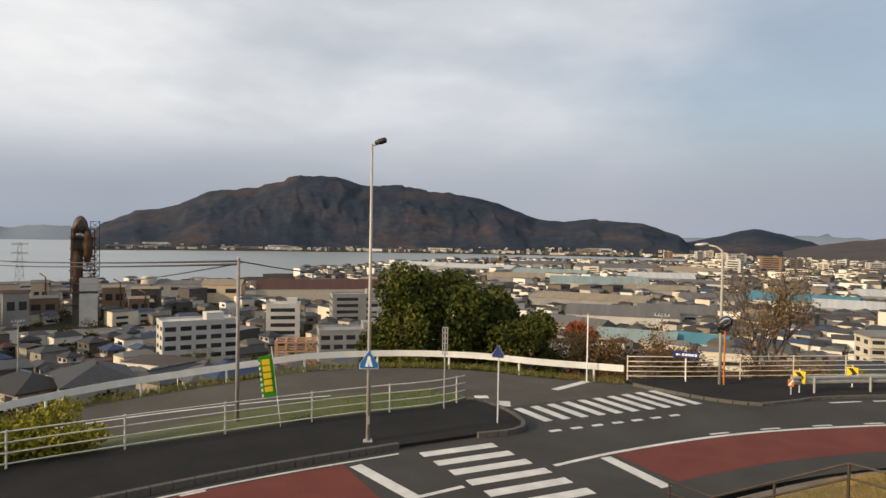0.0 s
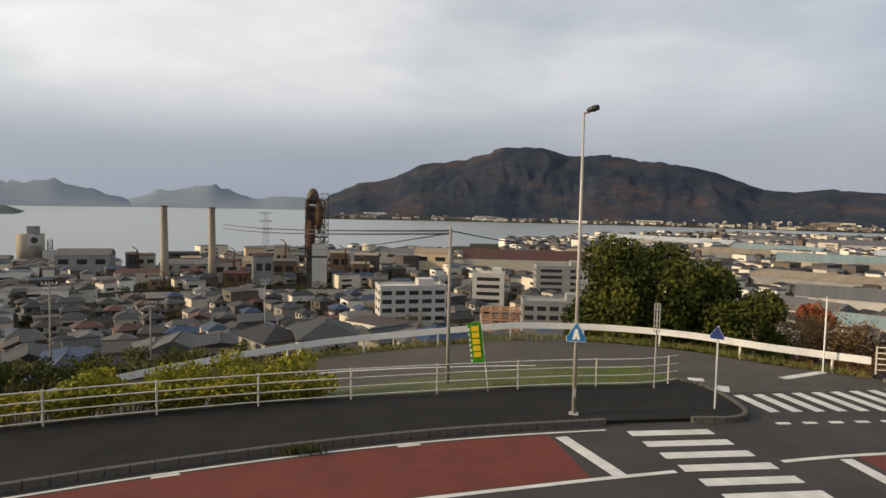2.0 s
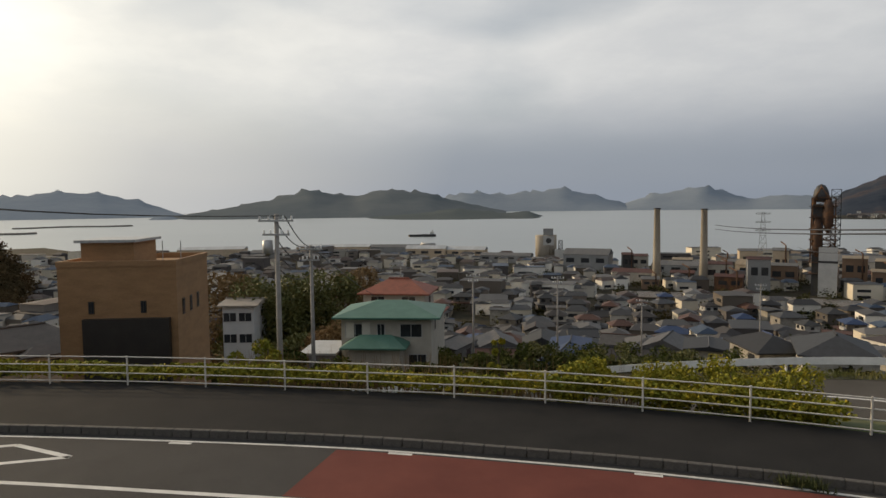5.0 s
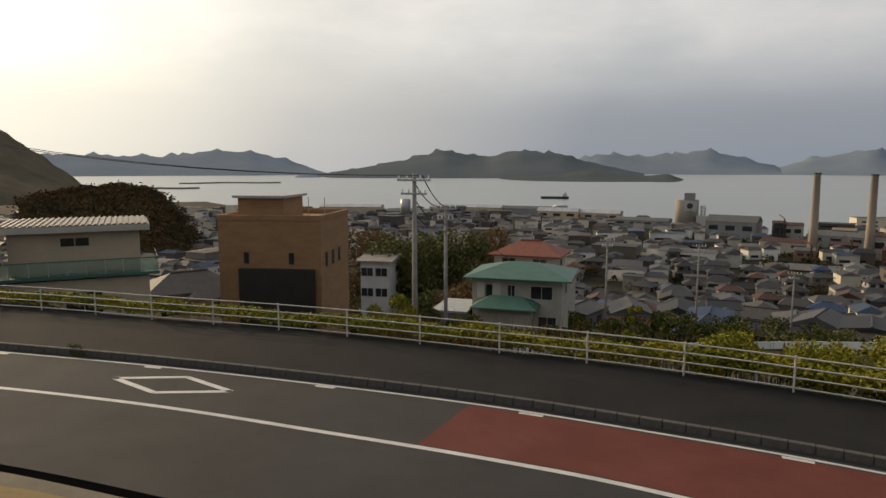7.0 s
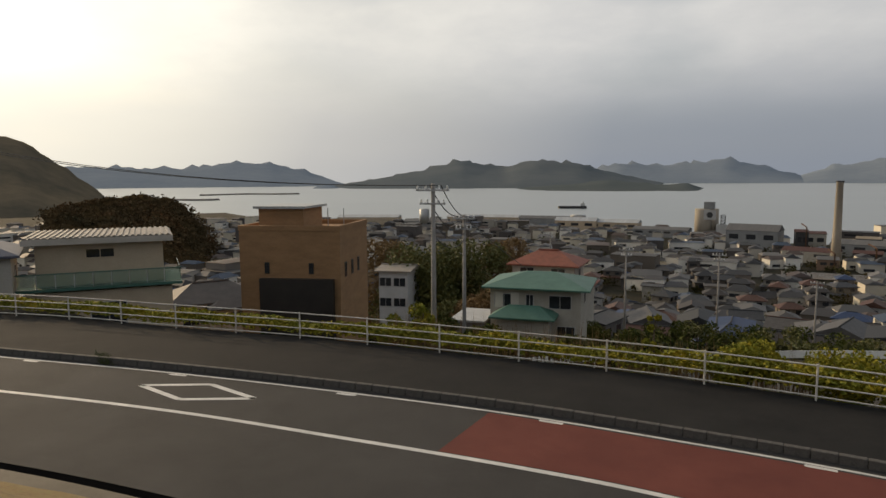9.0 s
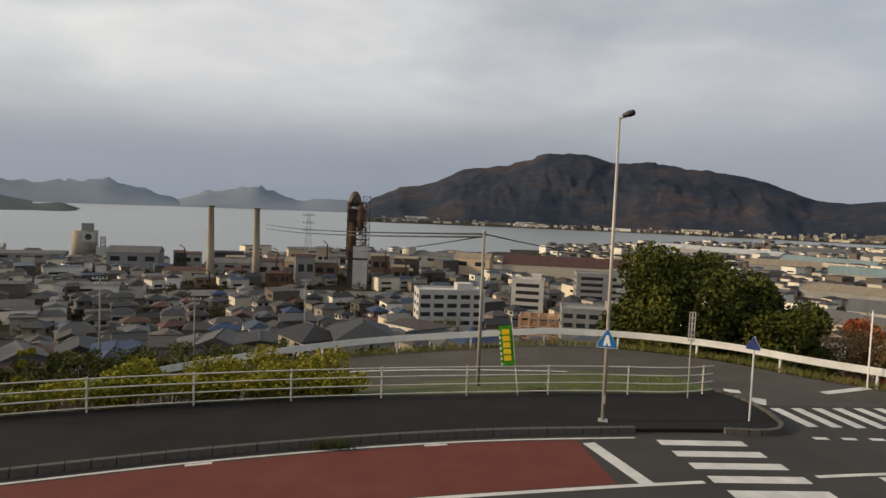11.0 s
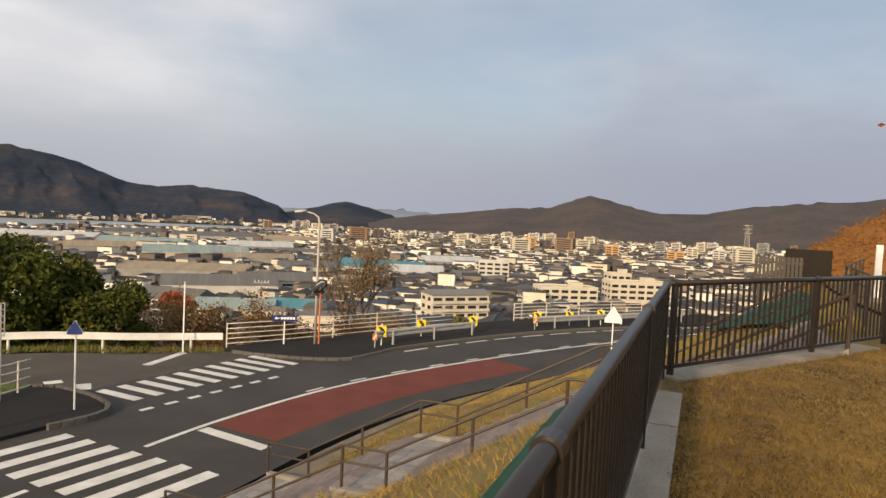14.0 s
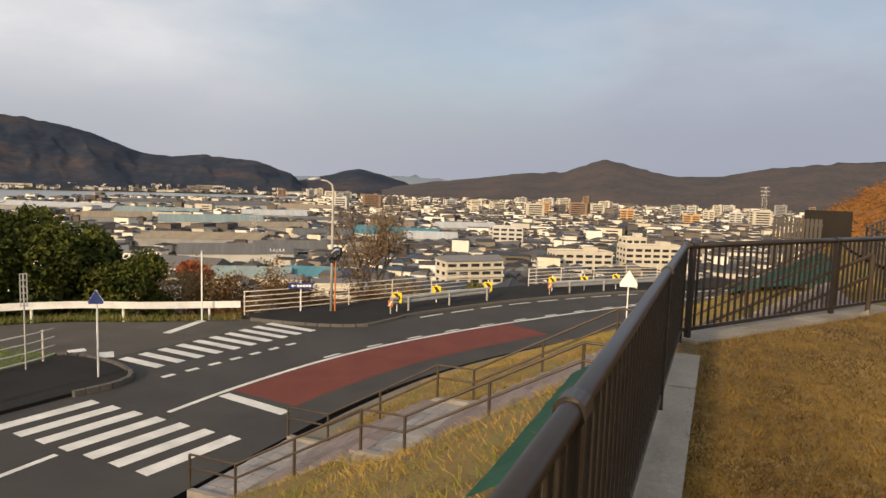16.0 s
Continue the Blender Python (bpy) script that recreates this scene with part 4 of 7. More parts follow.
leaves("undergrowth", pts, 0.2, surf("undergrowth_leaf", (0.014, 0.02, 0.007), (0.035, 0.036, 0.012), 0.15, 0.9, fine=2.0, c=(0.075, 0.055, 0.022), spec=0.1), "dark scrub and brambles on the slope", "scrub", aspect=0.8)
blades("dry_reeds", roots, 1.45, 0.022, LEAF_TAN, "tall dry brown grass behind the fence", "grass", 0.12)
# turf on the bank and the terrace
roots = []
while len(roots) < 75000:
    x, y = rng.uniform(2, 34), rng.uniform(-0.5, 12)
    b, c = gap(x, y, TERRACE_LINE), gap(x, y, NEAR_EDGE)
    inside = y < np.interp(x, NEAR_EDGE[:, 0], NEAR_EDGE[:, 1]) - 1.4 and y > np.interp(x, TERRACE_LINE[:, 0], TERRACE_LINE[:, 1]) + 0.1
    if not inside or np.sqrt(((STEP_MID[:, :2] - (x, y)) ** 2).sum(1).min()) < 1.85:
        continue
    roots.append((x, y, bank_z(x, y) - 0.05))
blades("bank_grass", roots, 0.12, 0.011, STRAW, "rough straw-coloured grass with green tufts", "grass", 1.1)
roots = []
while len(roots) < 80000:
    d = 1.2 + 12 * rng.rand() ** 1.6
    a = rng.uniform(-74, -112)
    p = polar(a, d)
    if p.y > np.interp(p.x, [-2.3, 7.9, 13.2, 30], [-0.33, 1.38, -0.95, -5]):
        continue
    roots.append((p.x, p.y, TERRACE))
blades("lawn_grass", roots, 0.04, 0.005, surf("lawn_blades", (0.035, 0.022, 0.008), (0.14, 0.088, 0.021), 0.8, 0.9, fine=6.0, c=(0.28, 0.175, 0.04), spec=0.2), "short dry tawny lawn grass", "grass", 0.9)
roots = []
for _ in range(14000):
    k = rng.randint(len(f) - 1)
    u = rng.rand() * min(3.0, 3.0)
    p = f[k] + np.array([-0.15, 1.0]) * (0.3 + u)
    roots.append((p[0] + rng.normal() * 0.2, p[1], 0.08 - u * 0.03 + (branch_z(p[0], p[1])) * min(1, u / 3.0)))
blades("verge_grass", roots, 0.14, 0.014, surf("verge_blades", (0.06, 0.13, 0.016), (0.16, 0.2, 0.035), 0.6, 0.9, fine=6.0), "green tufted verge grass", "grass", 0.5)
for x, y in ((-1.75, 18.35), (-27.0, 7.1), (-3.9, 22.9), (5.6, 24.4)):
    roots = [(x + rng.normal() * 0.35, y + rng.normal() * 0.1, 0.02) for _ in range(260)]
    blades("weed_tuft", roots, 0.26, 0.02, VERGE, "tuft of green weeds growing at the kerb", "grass", 0.5)
g = RAIL_LINE
roots = [(*(g[k] + rng.normal(size=2) * 0.3), branch_z(*g[k]) - 0.05) for k in rng.randint(0, len(g), 9000)]
blades("weeds", roots, 0.28, 0.016, surf("weed_blades", (0.10, 0.12, 0.02), (0.2, 0.17, 0.05), 0.6, 0.9, fine=6.0), "weeds under the guard rail", "grass", 0.4)

# ---- steps up the bank, with handrails ----
PAVER = surf("pink_grey_paver", (0.13, 0.105, 0.1), (0.21, 0.17, 0.16), 1.5, 0.9, bump=0.4, fine=20, vary=0.15)
GREY_PAVER = surf("grey_block_paver", (0.17, 0.16, 0.155), (0.27, 0.255, 0.245), 1.5, 0.9, bump=0.4, fine=20, vary=0.12)
steps = thing("steps", "paved steps with grey landings climbing the grassy bank", "steps", kind="structure")
across = Vector((*STEP_ACROSS, 0))
for k, (p, q) in enumerate(zip(STEP_NEAR, STEP_NEAR[1:])):
    p, q = Vector(p), Vector(q)
    level = abs(q.z - p.z) < 0.01
    n, m = (4, 8) if level else (10, 5)
    for i in range(n):
        a, b = p.lerp(q, i / n), p.lerp(q, (i + 1) / n)
        z = p.z + (q.z - p.z) * (i + 1) / n
        for j in range(m):
            u0, u1 = j / m + 0.004, (j + 1) / m - 0.004
            d = (b - a) * 0.015
            bm = bmesh.new()
            ring = [a + d + across * u0, a + d + across * u1, b - d + across * u1, b - d + across * u0]
            lo = [bm.verts.new((v.x, v.y, z - 0.5)) for v in ring]
            hi = [bm.verts.new((v.x, v.y, z)) for v in ring]
            bm.faces.new(hi)
            for e in range(4):
                bm.faces.new((lo[e], lo[(e + 1) % 4], hi[(e + 1) % 4], hi[e]))
            part("paver" if level else "tread", fixed(bm), GREY_PAVER if level else PAVER, steps)
for line, s in ((STEP_FAR, 1), (STEP_NEAR, -1)):
    bm = bmesh.new()
    side = across.normalized() * 0.14 * s
    v = []
    for x, y, z in line:
        v.append([bm.verts.new((x, y, z - 0.5)), bm.verts.new((x, y, z + 0.09)), bm.verts.new((x + side.x, y + side.y, z + 0.09)), bm.verts.new((x + side.x, y + side.y, z - 0.5))])
    for a, b in zip(v, v[1:]):
        for j in range(4):
            bm.faces.new((a[j], a[(j + 1) % 4], b[(j + 1) % 4], b[j]))
    bm.faces.new(v[0])
    bm.faces.new(v[-1][::-1])
    part("edging", fixed(bm), CONCRETE, steps, "pale concrete edging")


RAIL_BROWN = surf("brown_handrail_paint", (0.035, 0.024, 0.016), (0.06, 0.042, 0.028), 3.0, 0.5, 0.1, fine=30)


def handrail(label, line):
    """Two bars on posts at the corners and halfway up each long stretch."""
    h = thing("handrail", label, "handrail")
    at = []
    for p, q in zip(line, line[1:]):
        p, q = Vector(p), Vector(q)
        n = max(1, int(round((q - p).length / 1.9)))
        at += [p.lerp(q, i / n) for i in range(n)]
    at.append(Vector(line[-1]))
    first = None
    for p in at:
        if first is None:
            first = part("post", tube(bmesh.new(), [(0, 0, -0.3), (0, 0, 0.86)], 0.03, 8), RAIL_BROWN, h)
            o = first
        else:
            o = copy_thing(first, Matrix())
        o.location = p
    for k in (0.86, 0.56):
        part("rail", tube(bmesh.new(), [(p[0], p[1], p[2] + k) for p in line], 0.026, 8), RAIL_BROWN, h, smooth=True)
    return h


handrail("dark brown two-bar handrail beside the steps", [(x + 0.05, y, z) for x, y, z in STEP_FAR])
handrail("dark brown two-bar handrail on the bank side of the steps", [(x - 0.05, y, z) for x, y, z in STEP_NEAR])

# green ground sheets on the bank
GREEN = surf("green_sheet", (0.012, 0.09, 0.05), (0.022, 0.13, 0.075), 0.5, 0.6, bump=0.3, fine=6)
for label, pts in (("green weed-proof sheet pegged on the bank", [(4.4, 1.55), (7.8, 2.1), (7.6, 2.7), (4.2, 2.15)]), ("large green weed-proof sheet on the slope beyond the steps", [(17.6, 0.5), (22.0, 0.4), (30.5, 1.6), (26.0, 4.2)])):
    bm = bmesh.new()
    rows = []
    for i in range(13):
        row = []
        for j in range(9):
            u, v = i / 12, j / 8
            p = (Vector(pts[0]) * (1 - u) + Vector(pts[1]) * u) * (1 - v) + (Vector(pts[3]) * (1 - u) + Vector(pts[2]) * u) * v
            row.append(bm.verts.new((p.x, p.y, bank_z(p.x, p.y) + 0.2 + 0.03 * noise.noise(Vector((p.x * 2, p.y * 2, 0))))))
        rows.append(row)
    for a, b in zip(rows, rows[1:]):
        for j in range(8):
            bm.faces.new((a[j], a[j + 1], b[j + 1], b[j]))
    bmesh.ops.solidify(bm, geom=list(bm.faces), thickness=0.02)
    tagged(link("ground_sheet", fixed(bm), GREEN), label, "ground sheet")

# ---- poles, lamps and signs by the road ----
POLE = surf("pale_steel_pole", (0.36, 0.34, 0.30), (0.46, 0.43, 0.39), 2.0, 0.5, 0.2, fine=20)
CONC_POLE = surf("concrete_pole", (0.20, 0.19, 0.17), (0.30, 0.28, 0.26), 2.0, 0.9, fine=20)
SIGN_BLUE = surf("blue_sign_face", (0.012, 0.13, 0.36), (0.02, 0.16, 0.42), 2.0, 0.35, fine=20)
SIGN_NAVY = surf("navy_sign_face", (0.012, 0.03, 0.14), (0.018, 0.04, 0.18), 2.0, 0.4, fine=20)
SIGN_WHITE = surf("white_sign_face", (0.7, 0.7, 0.68), (0.82, 0.82, 0.8), 2.0, 0.4, fine=20)
YELLOW = surf("yellow_sign_face", (0.75, 0.52, 0.015), (0.85, 0.6, 0.02), 2.0, 0.4, fine=20)
BLACK = surf("black_sign_paint", (0.012, 0.012, 0.012), (0.022, 0.022, 0.022), 2.0, 0.5, fine=20)
ORANGE = surf("orange_steel", (0.4, 0.12, 0.025), (0.5, 0.17, 0.04), 2.0, 0.5, fine=20)
DARK_STEEL = surf("dark_steel", (0.03, 0.03, 0.032), (0.06, 0.058, 0.055), 1.0, 0.6, 0.3, fine=10)


def plate(bm, pts, y0, y1):
    """A flat shape of (x, z) points with thickness from y0 to y1."""
    a = [bm.verts.new((x, y0, z)) for x, z in pts]
    b = [bm.verts.new((x, y1, z)) for x, z in pts]
    bm.faces.new(a)
    bm.faces.new(b[::-1])
    for i in range(len(pts)):
        j = (i + 1) % len(pts)
        bm.faces.new((a[i], b[i], b[j], a[j]))
    return fixed(bm)


def crossing_sign(parent, z, s, face=True, mat=None, mark=True):
    """Five-sided crossing sign facing -y."""
    shape = [(-0.5, -0.42), (0.5, -0.42), (0.5, -0.2), (0.0, 0.58), (-0.5, -0.2)]
    board = part("sign_board", plate(bmesh.new(), [(x * s, z + v * s) for x, v in shape], -0.1, -0.085), SIGN_WHITE, parent, "white-edged crossing sign")
    if face:
        part("sign_face", plate(bmesh.new(), [(x * s * 0.95, z + 0.004 + v * s * 0.95) for x, v in shape], -0.106, -0.101), mat or SIGN_BLUE, board, "blue sign face")
        if mark:
            part("sign_mark", plate(bmesh.new(), [(-0.2 * s, z - 0.3 * s), (-0.05 * s, z - 0.3 * s), (0.0, z - 0.1 * s), (0.05 * s, z - 0.3 * s), (0.2 * s, z - 0.3 * s), (0.06 * s, z + 0.25 * s), (-0.06 * s, z + 0.25 * s)], -0.11, -0.107), SIGN_WHITE, board, "plain white mark")
    part("bracket", box(bmesh.new(), -0.09, -0.085, z - 0.06, 0.09, 0.09, z + 0.02), GALV, parent)


facing = lambda x, y: math.degrees(math.atan2(x, -y)) + 180  # turns -y towards the terrace


def street_lamp(label, x, y, z, h, arm, curved, r=0.09):
    t = thing("street_lamp", label, "street lamp", pose(x, y, z, 0, 0, math.degrees(math.atan2(-x, y))))
    if curved:
        s = -1
        part("pole", tube(bmesh.new(), [(0, 0, 0), (0, 0, h * 0.5), (0, 0, h - 0.5), (s * 0.06, 0, h - 0.2), (s * 0.3, 0, h - 0.03), (s * arm, 0, h + 0.06)], r, 10, r * 0.5), POLE, t, smooth=True)
        head = part("lamp_head", lathe(bmesh.new(), [(0.02, -0.32), (0.1, -0.26), (0.13, 0.1), (0.11, 0.3), (0.03, 0.34)], 12), GALV, t, smooth=True)
        head.matrix_basis = pose(s * (arm + 0.25), 0, h + 0.06, 0, 84, 0) @ Matrix.Diagonal((0.7, 1, 1, 1))
    else:
        part("pole", tube(bmesh.new(), [(0, 0, 0), (0, 0, h * 0.5), (0, 0, h)], r, 12, r * 0.55), POLE, t, smooth=True)
        part("arm", tube(bmesh.new(), [(-0.02, 0, h - 0.05), (0.2, 0, h + 0.02)], 0.04, 8), POLE, t)
        head = part("lamp_head", lathe(bmesh.new(), [(0.03, -0.28), (0.14, -0.22), (0.2, 0.05), (0.17, 0.26), (0.05, 0.3)], 14), DARK_STEEL, t, smooth=True)
        head.matrix_basis = pose(0.28, 0, h + 0.1, 0, 72, 0) @ Matrix.Diagonal((0.55, 0.75, 0.75, 1))
        part("base_plate", box(bmesh.new(), -0.16, -0.16, -0.01, 0.16, 0.16, 0.03, 0.01), GALV, t)
        part("hand_hole", box(bmesh.new(), -0.05, -0.1, 0.6, 0.05, -0.085, 0.9), GALV, t)
    return t


lamp = street_lamp("tall tapered pale steel street lamp on the footway", 7.2, 21.05, 0.12, 10.25, 0.4, False, 0.075)
crossing_sign(lamp, 2.8, 0.66)
street_lamp("curved-arm street lamp at the corner footway", 26.3, 23.35, 0.1, 6.9, 0.75, True, 0.075)


def sign_post(label, at, h, s, face=True, mat=None, r=0.032):
    t = thing("sign_post", label, "road sign", at)
    part("pole", tube(bmesh.new(), [(0, 0, -0.05), (0, 0, h)], r, 10), SIGN_WHITE, t)
    crossing_sign(t, h - 0.25, s, face, mat, mat is None)
    return t


sign_post("dark blue crossing sign on a white pole", pose(12.5, 21.35, 0.12, 0, 0, -48), 2.98, 0.5, True, SIGN_NAVY)
p = polar(-73.9, 34, 0.1)
sign_post("white back of a crossing sign on a pole", pose(p.x, p.y, 0.1, 0, 0, -70), 2.75, 0.85, False)
t = thing("pole", "grey steel utility pole on the verge", "pole", Matrix.Translation((3.45, 26.0, -0.25)))
part("shaft", tube(bmesh.new(), [(0, 0, -0.2), (0, 0, 6.5)], 0.085, 12, 0.06), CONC_POLE, t, smooth=True)
part("cap", lathe(bmesh.new(), [(0.075, 6.48), (0.075, 6.53), (0.03, 6.56)], 10), GALV, t)
part("crossbar", box(bmesh.new(), -0.14, -0.03, 6.3, 0.14, 0.03, 6.36), GALV, t)
p = polar(-25.5, 26.6, 0.1)
t = thing("sign_post", "thin grey post with a narrow ladder-like plate", "road sign", pose(p.x, p.y, 0.1, 0, 0, -25))
part("pole", tube(bmesh.new(), [(0, 0, -0.1), (0, 0, 3.4)], 0.03, 8), GALV, t)
bm = bmesh.new()
for x in (-0.1, 0.1):
    box(bm, x - 0.02, -0.05, 2.25, x + 0.02, -0.03, 3.4)
for k in range(6):
    box(bm, -0.1, -0.05, 2.27 + k * 0.22, 0.1, -0.035, 2.31 + k * 0.22)
part("plate", fixed(bm), GALV, t)
p = polar(-37.8, 33.8, 0.0)
t = thing("pole", "slim white marker pole at the end of the guard rail", "pole", Matrix.Translation(p))
part("shaft", tube(bmesh.new(), [(0, 0, -0.1), (0, 0, 3.35)], 0.035, 8), SIGN_WHITE, t)
part("cap", lathe(bmesh.new(), [(0.04, 3.34), (0.05, 3.38), (0.02, 3.44)], 8), GALV, t)
# traffic mirror
t = thing("traffic_mirror", "round traffic mirror on an orange post", "mirror", pose(26.42, 23.2, 0.1, 0, 0, -48))
part("post", tube(bmesh.new(), [(0, 0, -0.1), (0, 0, 2.0), (0.02, 0, 3.1)], 0.045, 10), ORANGE, t)
mirror_mat = bpy.data.materials.new("mirror_glass")
mirror_mat.use_nodes = True
mirror_mat.node_tree.nodes["Principled BSDF"].inputs["Metallic"].default_value = 1.0
mirror_mat.node_tree.nodes["Principled BSDF"].inputs["Roughness"].default_value = 0.05
o = part("mirror", lathe(bmesh.new(), [(0.42, -0.05), (0.42, 0.0), (0.3, 0.05), (0.12, 0.075), (0.01, 0.08)], 24), mirror_mat, t, "convex mirror", smooth=True)
o.matrix_basis = pose(0, -0.12, 3.0, 108, 0, 45)
o = part("hood", lathe(bmesh.new(), [(0.46, -0.09), (0.47, 0.0), (0.45, 0.02), (0.44, -0.05)], 24), DARK_STEEL, t)
o.matrix_basis = pose(0, -0.12, 3.0, 108, 0, 45)
# blue direction plate
t = thing("direction_sign", "small blue direction plate with white writing bars", "road sign", pose(25.15, 24.45, 0.1, 0, 0, -46))
part("pole", tube(bmesh.new(), [(0, 0, 0), (0, 0, 1.55)], 0.03, 8), SIGN_WHITE, t)
b = part("board", box(bmesh.new(), -0.62, -0.06, 1.2, 0.62, -0.035, 1.52), SIGN_NAVY, t, "blue board")
part("arrow", plate(bmesh.new(), [(-0.52, 1.36), (-0.4, 1.44), (-0.4, 1.38), (-0.28, 1.38), (-0.28, 1.34), (-0.4, 1.34), (-0.4, 1.28)], -0.066, -0.062), SIGN_WHITE, b)
for k in range(5):
    part("writing_bar", box(bmesh.new(), -0.2 + k * 0.15, -0.066, 1.3, -0.08 + k * 0.15, -0.062, 1.42), SIGN_WHITE, b)


# chevron boards
def chevron(x, y, z, turn):
    t = thing("chevron_board", "yellow board with a black chevron on a white post", "road sign", pose(x, y, 0.1, 0, 0, turn), "chevron boards along the bend")
    part("post", tube(bmesh.new(), [(0, 0, -0.1), (0, 0, z + 0.3)], 0.03, 8), SIGN_WHITE, t)
    z -= 0.12
    b = part("board", box(bmesh.new(), -0.25, -0.06, z - 0.3, 0.25, -0.04, z + 0.3, 0.008), YELLOW, t, "yellow board")
    part("chevron", plate(bmesh.new(), [(-0.2, z - 0.25), (0.0, z - 0.25), (0.2, z), (0.0, z + 0.25), (-0.2, z + 0.25), (0.0, z)], -0.067, -0.062), BLACK, b, "black chevron")
    return t


for a, d, z in ((-54.1, 35.2, 0.86), (-57.5, 38.3, 0.8), (-62.0, 40.5, 0.82), (-67.5, 44.5, 0.78), (-70.2, 46.0, 0.77), (-72.8, 47.5, 0.84)):
    p = polar(a, d)
    chevron(p.x, p.y, z, a)
for x, y in ((27.75, 20.5), (39.7, 16.6)):
    t = thing("marker_board", "small orange board with a white slash on the rail end", "road sign", pose(x, y, 0.1, 0, 0, -55))
    part("stay", box(bmesh.new(), -0.03, 0.0, 0.0, 0.03, 0.04, 0.9), GALV, t)
    b = part("board", box(bmesh.new(), -0.13, -0.06, 0.4, 0.13, -0.04, 0.74, 0.006), ORANGE, t)
    part("slash", plate(bmesh.new(), [(-0.11, 0.44), (-0.05, 0.44), (0.11, 0.7), (0.05, 0.7)], -0.066, -0.062), SIGN_WHITE, b)

# green banner on the fence
t = thing("banner", "bright green banner with yellow lettering bars tied to the fence", "banner", pose(4.45, 23.75, 0.12, 0, -7, -8))
part("pole", tube(bmesh.new(), [(0.27, 0, 0), (0.27, 0, 3.0)], 0.014, 6), SIGN_WHITE, t)
bm = bmesh.new()
rows = []
for i in range(13):
    z = 1.15 + 1.55 * i / 12
    rows.append([bm.verts.new((-0.26 + 0.52 * k / 4, 0.03 * math.sin(i * 0.9 + k), z)) for k in range(5)])
for a, b in zip(rows, rows[1:]):
    for k in range(4):
        bm.faces.new((a[k], a[k + 1], b[k + 1], b[k]))
bmesh.ops.solidify(bm, geom=list(bm.faces), thickness=0.006)
cl = part("cloth", fixed(bm), surf("green_banner_cloth", (0.07, 0.34, 0.02), (0.10, 0.42, 0.03), 2.0, 0.7, fine=20), t, "bright green cloth")
for k in range(5):
    z = 1.36 + k * 0.25
    part("lettering_bar", box(bmesh.new(), -0.13, -0.045, z, 0.15, -0.035, z + 0.2, 0.003), YELLOW, cl, "yellow bar")
for k in range(7):
    part("edge_patch", box(bmesh.new(), -0.255, -0.045, 1.2 + k * 0.2, -0.19, -0.036, 1.3 + k * 0.2), SIGN_WHITE, cl, "white patch")
bar("road_bar", (13.75, 25.7), (14.35, 25.5), 0.5, 0.006)
bar("road_bar", (14.2, 23.8), (14.65, 24.6), 0.55, 0.006)

# ---- utility poles and wires ----
def utility_pole(label, at, h, arms, r=0.16, turn=0.0):
    t = thing("utility_pole", label, "utility pole", pose(*at, 0, 0, turn))
    part("shaft", tube(bmesh.new(), [(0, 0, -0.5), (0, 0, h)], r, 12, r * 0.62), CONC_POLE, t, smooth=True)
    for z, w in arms:
        c = part("crossarm", box(bmesh.new(), -w, -0.16, z, w, -0.06, z + 0.1), GALV, t)
        for x in (-w + 0.08, -w * 0.4, w * 0.4, w - 0.08):
            part("insulator", lathe(bmesh.new(), [(0.03, z + 0.1), (0.06, z + 0.16), (0.035, z + 0.2), (0.06, z + 0.25), (0.02, z + 0.3)], 8), SIGN_WHITE, c).location = (x, -0.11, 0)
    return t


u1 = polar(48.25, 34.5)
z1 = gz(48.2, 34.5)
h1 = EYE - 34.5 * math.tan(radians(0.8)) - z1
pole1 = utility_pole("tall concrete utility pole with crossarms and a transformer", (u1.x, u1.y, z1), h1, ((h1 - 0.4, 0.9), (h1 - 1.1, 0.7)), 0.17, 30)
part("transformer", lathe(bmesh.new(), [(0.05, h1 - 2.1), (0.26, h1 - 2.0), (0.26, h1 - 1.35), (0.1, h1 - 1.3)], 14), GALV, pole1, "grey transformer can", smooth=True).location = (-0.45, -0.1, 0)
u2 = polar(45.6, 44)
z2 = gz(45.6, 44)
h2 = EYE - 44 * math.tan(radians(3.5)) - z2
utility_pole("concrete utility pole among the houses", (u2.x, u2.y, z2), h2, ((h2 - 0.3, 0.8), (h2 - 1.0, 0.6)), 0.16, 25)
for a, r, el in ((31.8, 75, -6.2), (24.5, 85, -6.4), (8.5, 110, -6.6), (-43.5, 75, -6.0), (17.5, 95, -8.2), (38.2, 120, -5.0), (-66, 85, -6.3)):
    p = polar(a, r)
    z = gz(a, r)
    h = max(6.0, EYE + r * math.tan(radians(el)) - z)
    utility_pole("concrete utility pole between rooftops", (p.x, p.y, z), h, ((h - 0.3, 0.8), (h - 0.9, 0.6)), 0.15, a)


def wire(a, b, sag=0.8, r=0.03, n=14):
    a, b = Vector(a), Vector(b)
    pts = [a.lerp(b, k / n) - Vector((0, 0, sag * 4 * (k / n) * (1 - k / n))) for k in range(n + 1)]
    return tagged(link("overhead_wire", tube(bmesh.new(), pts, r, 5, caps=False), BLACK), "thin black overhead cable", "cable")


top1 = Vector((u1.x, u1.y, z1 + h1 - 0.1))
top2 = Vector((u2.x, u2.y, z2 + h2 - 0.1))
away = polar(92, 60, 11.8)
for dx in (-0.5, 0.4):
    wire(top1 + Vector((dx, 0, 0)), away + Vector((0, dx, 0)), 1.4, 0.022)
    wire(top1 + Vector((dx, 0.2, 0)), top2 + Vector((dx, 0, 0)), 0.5, 0.03)
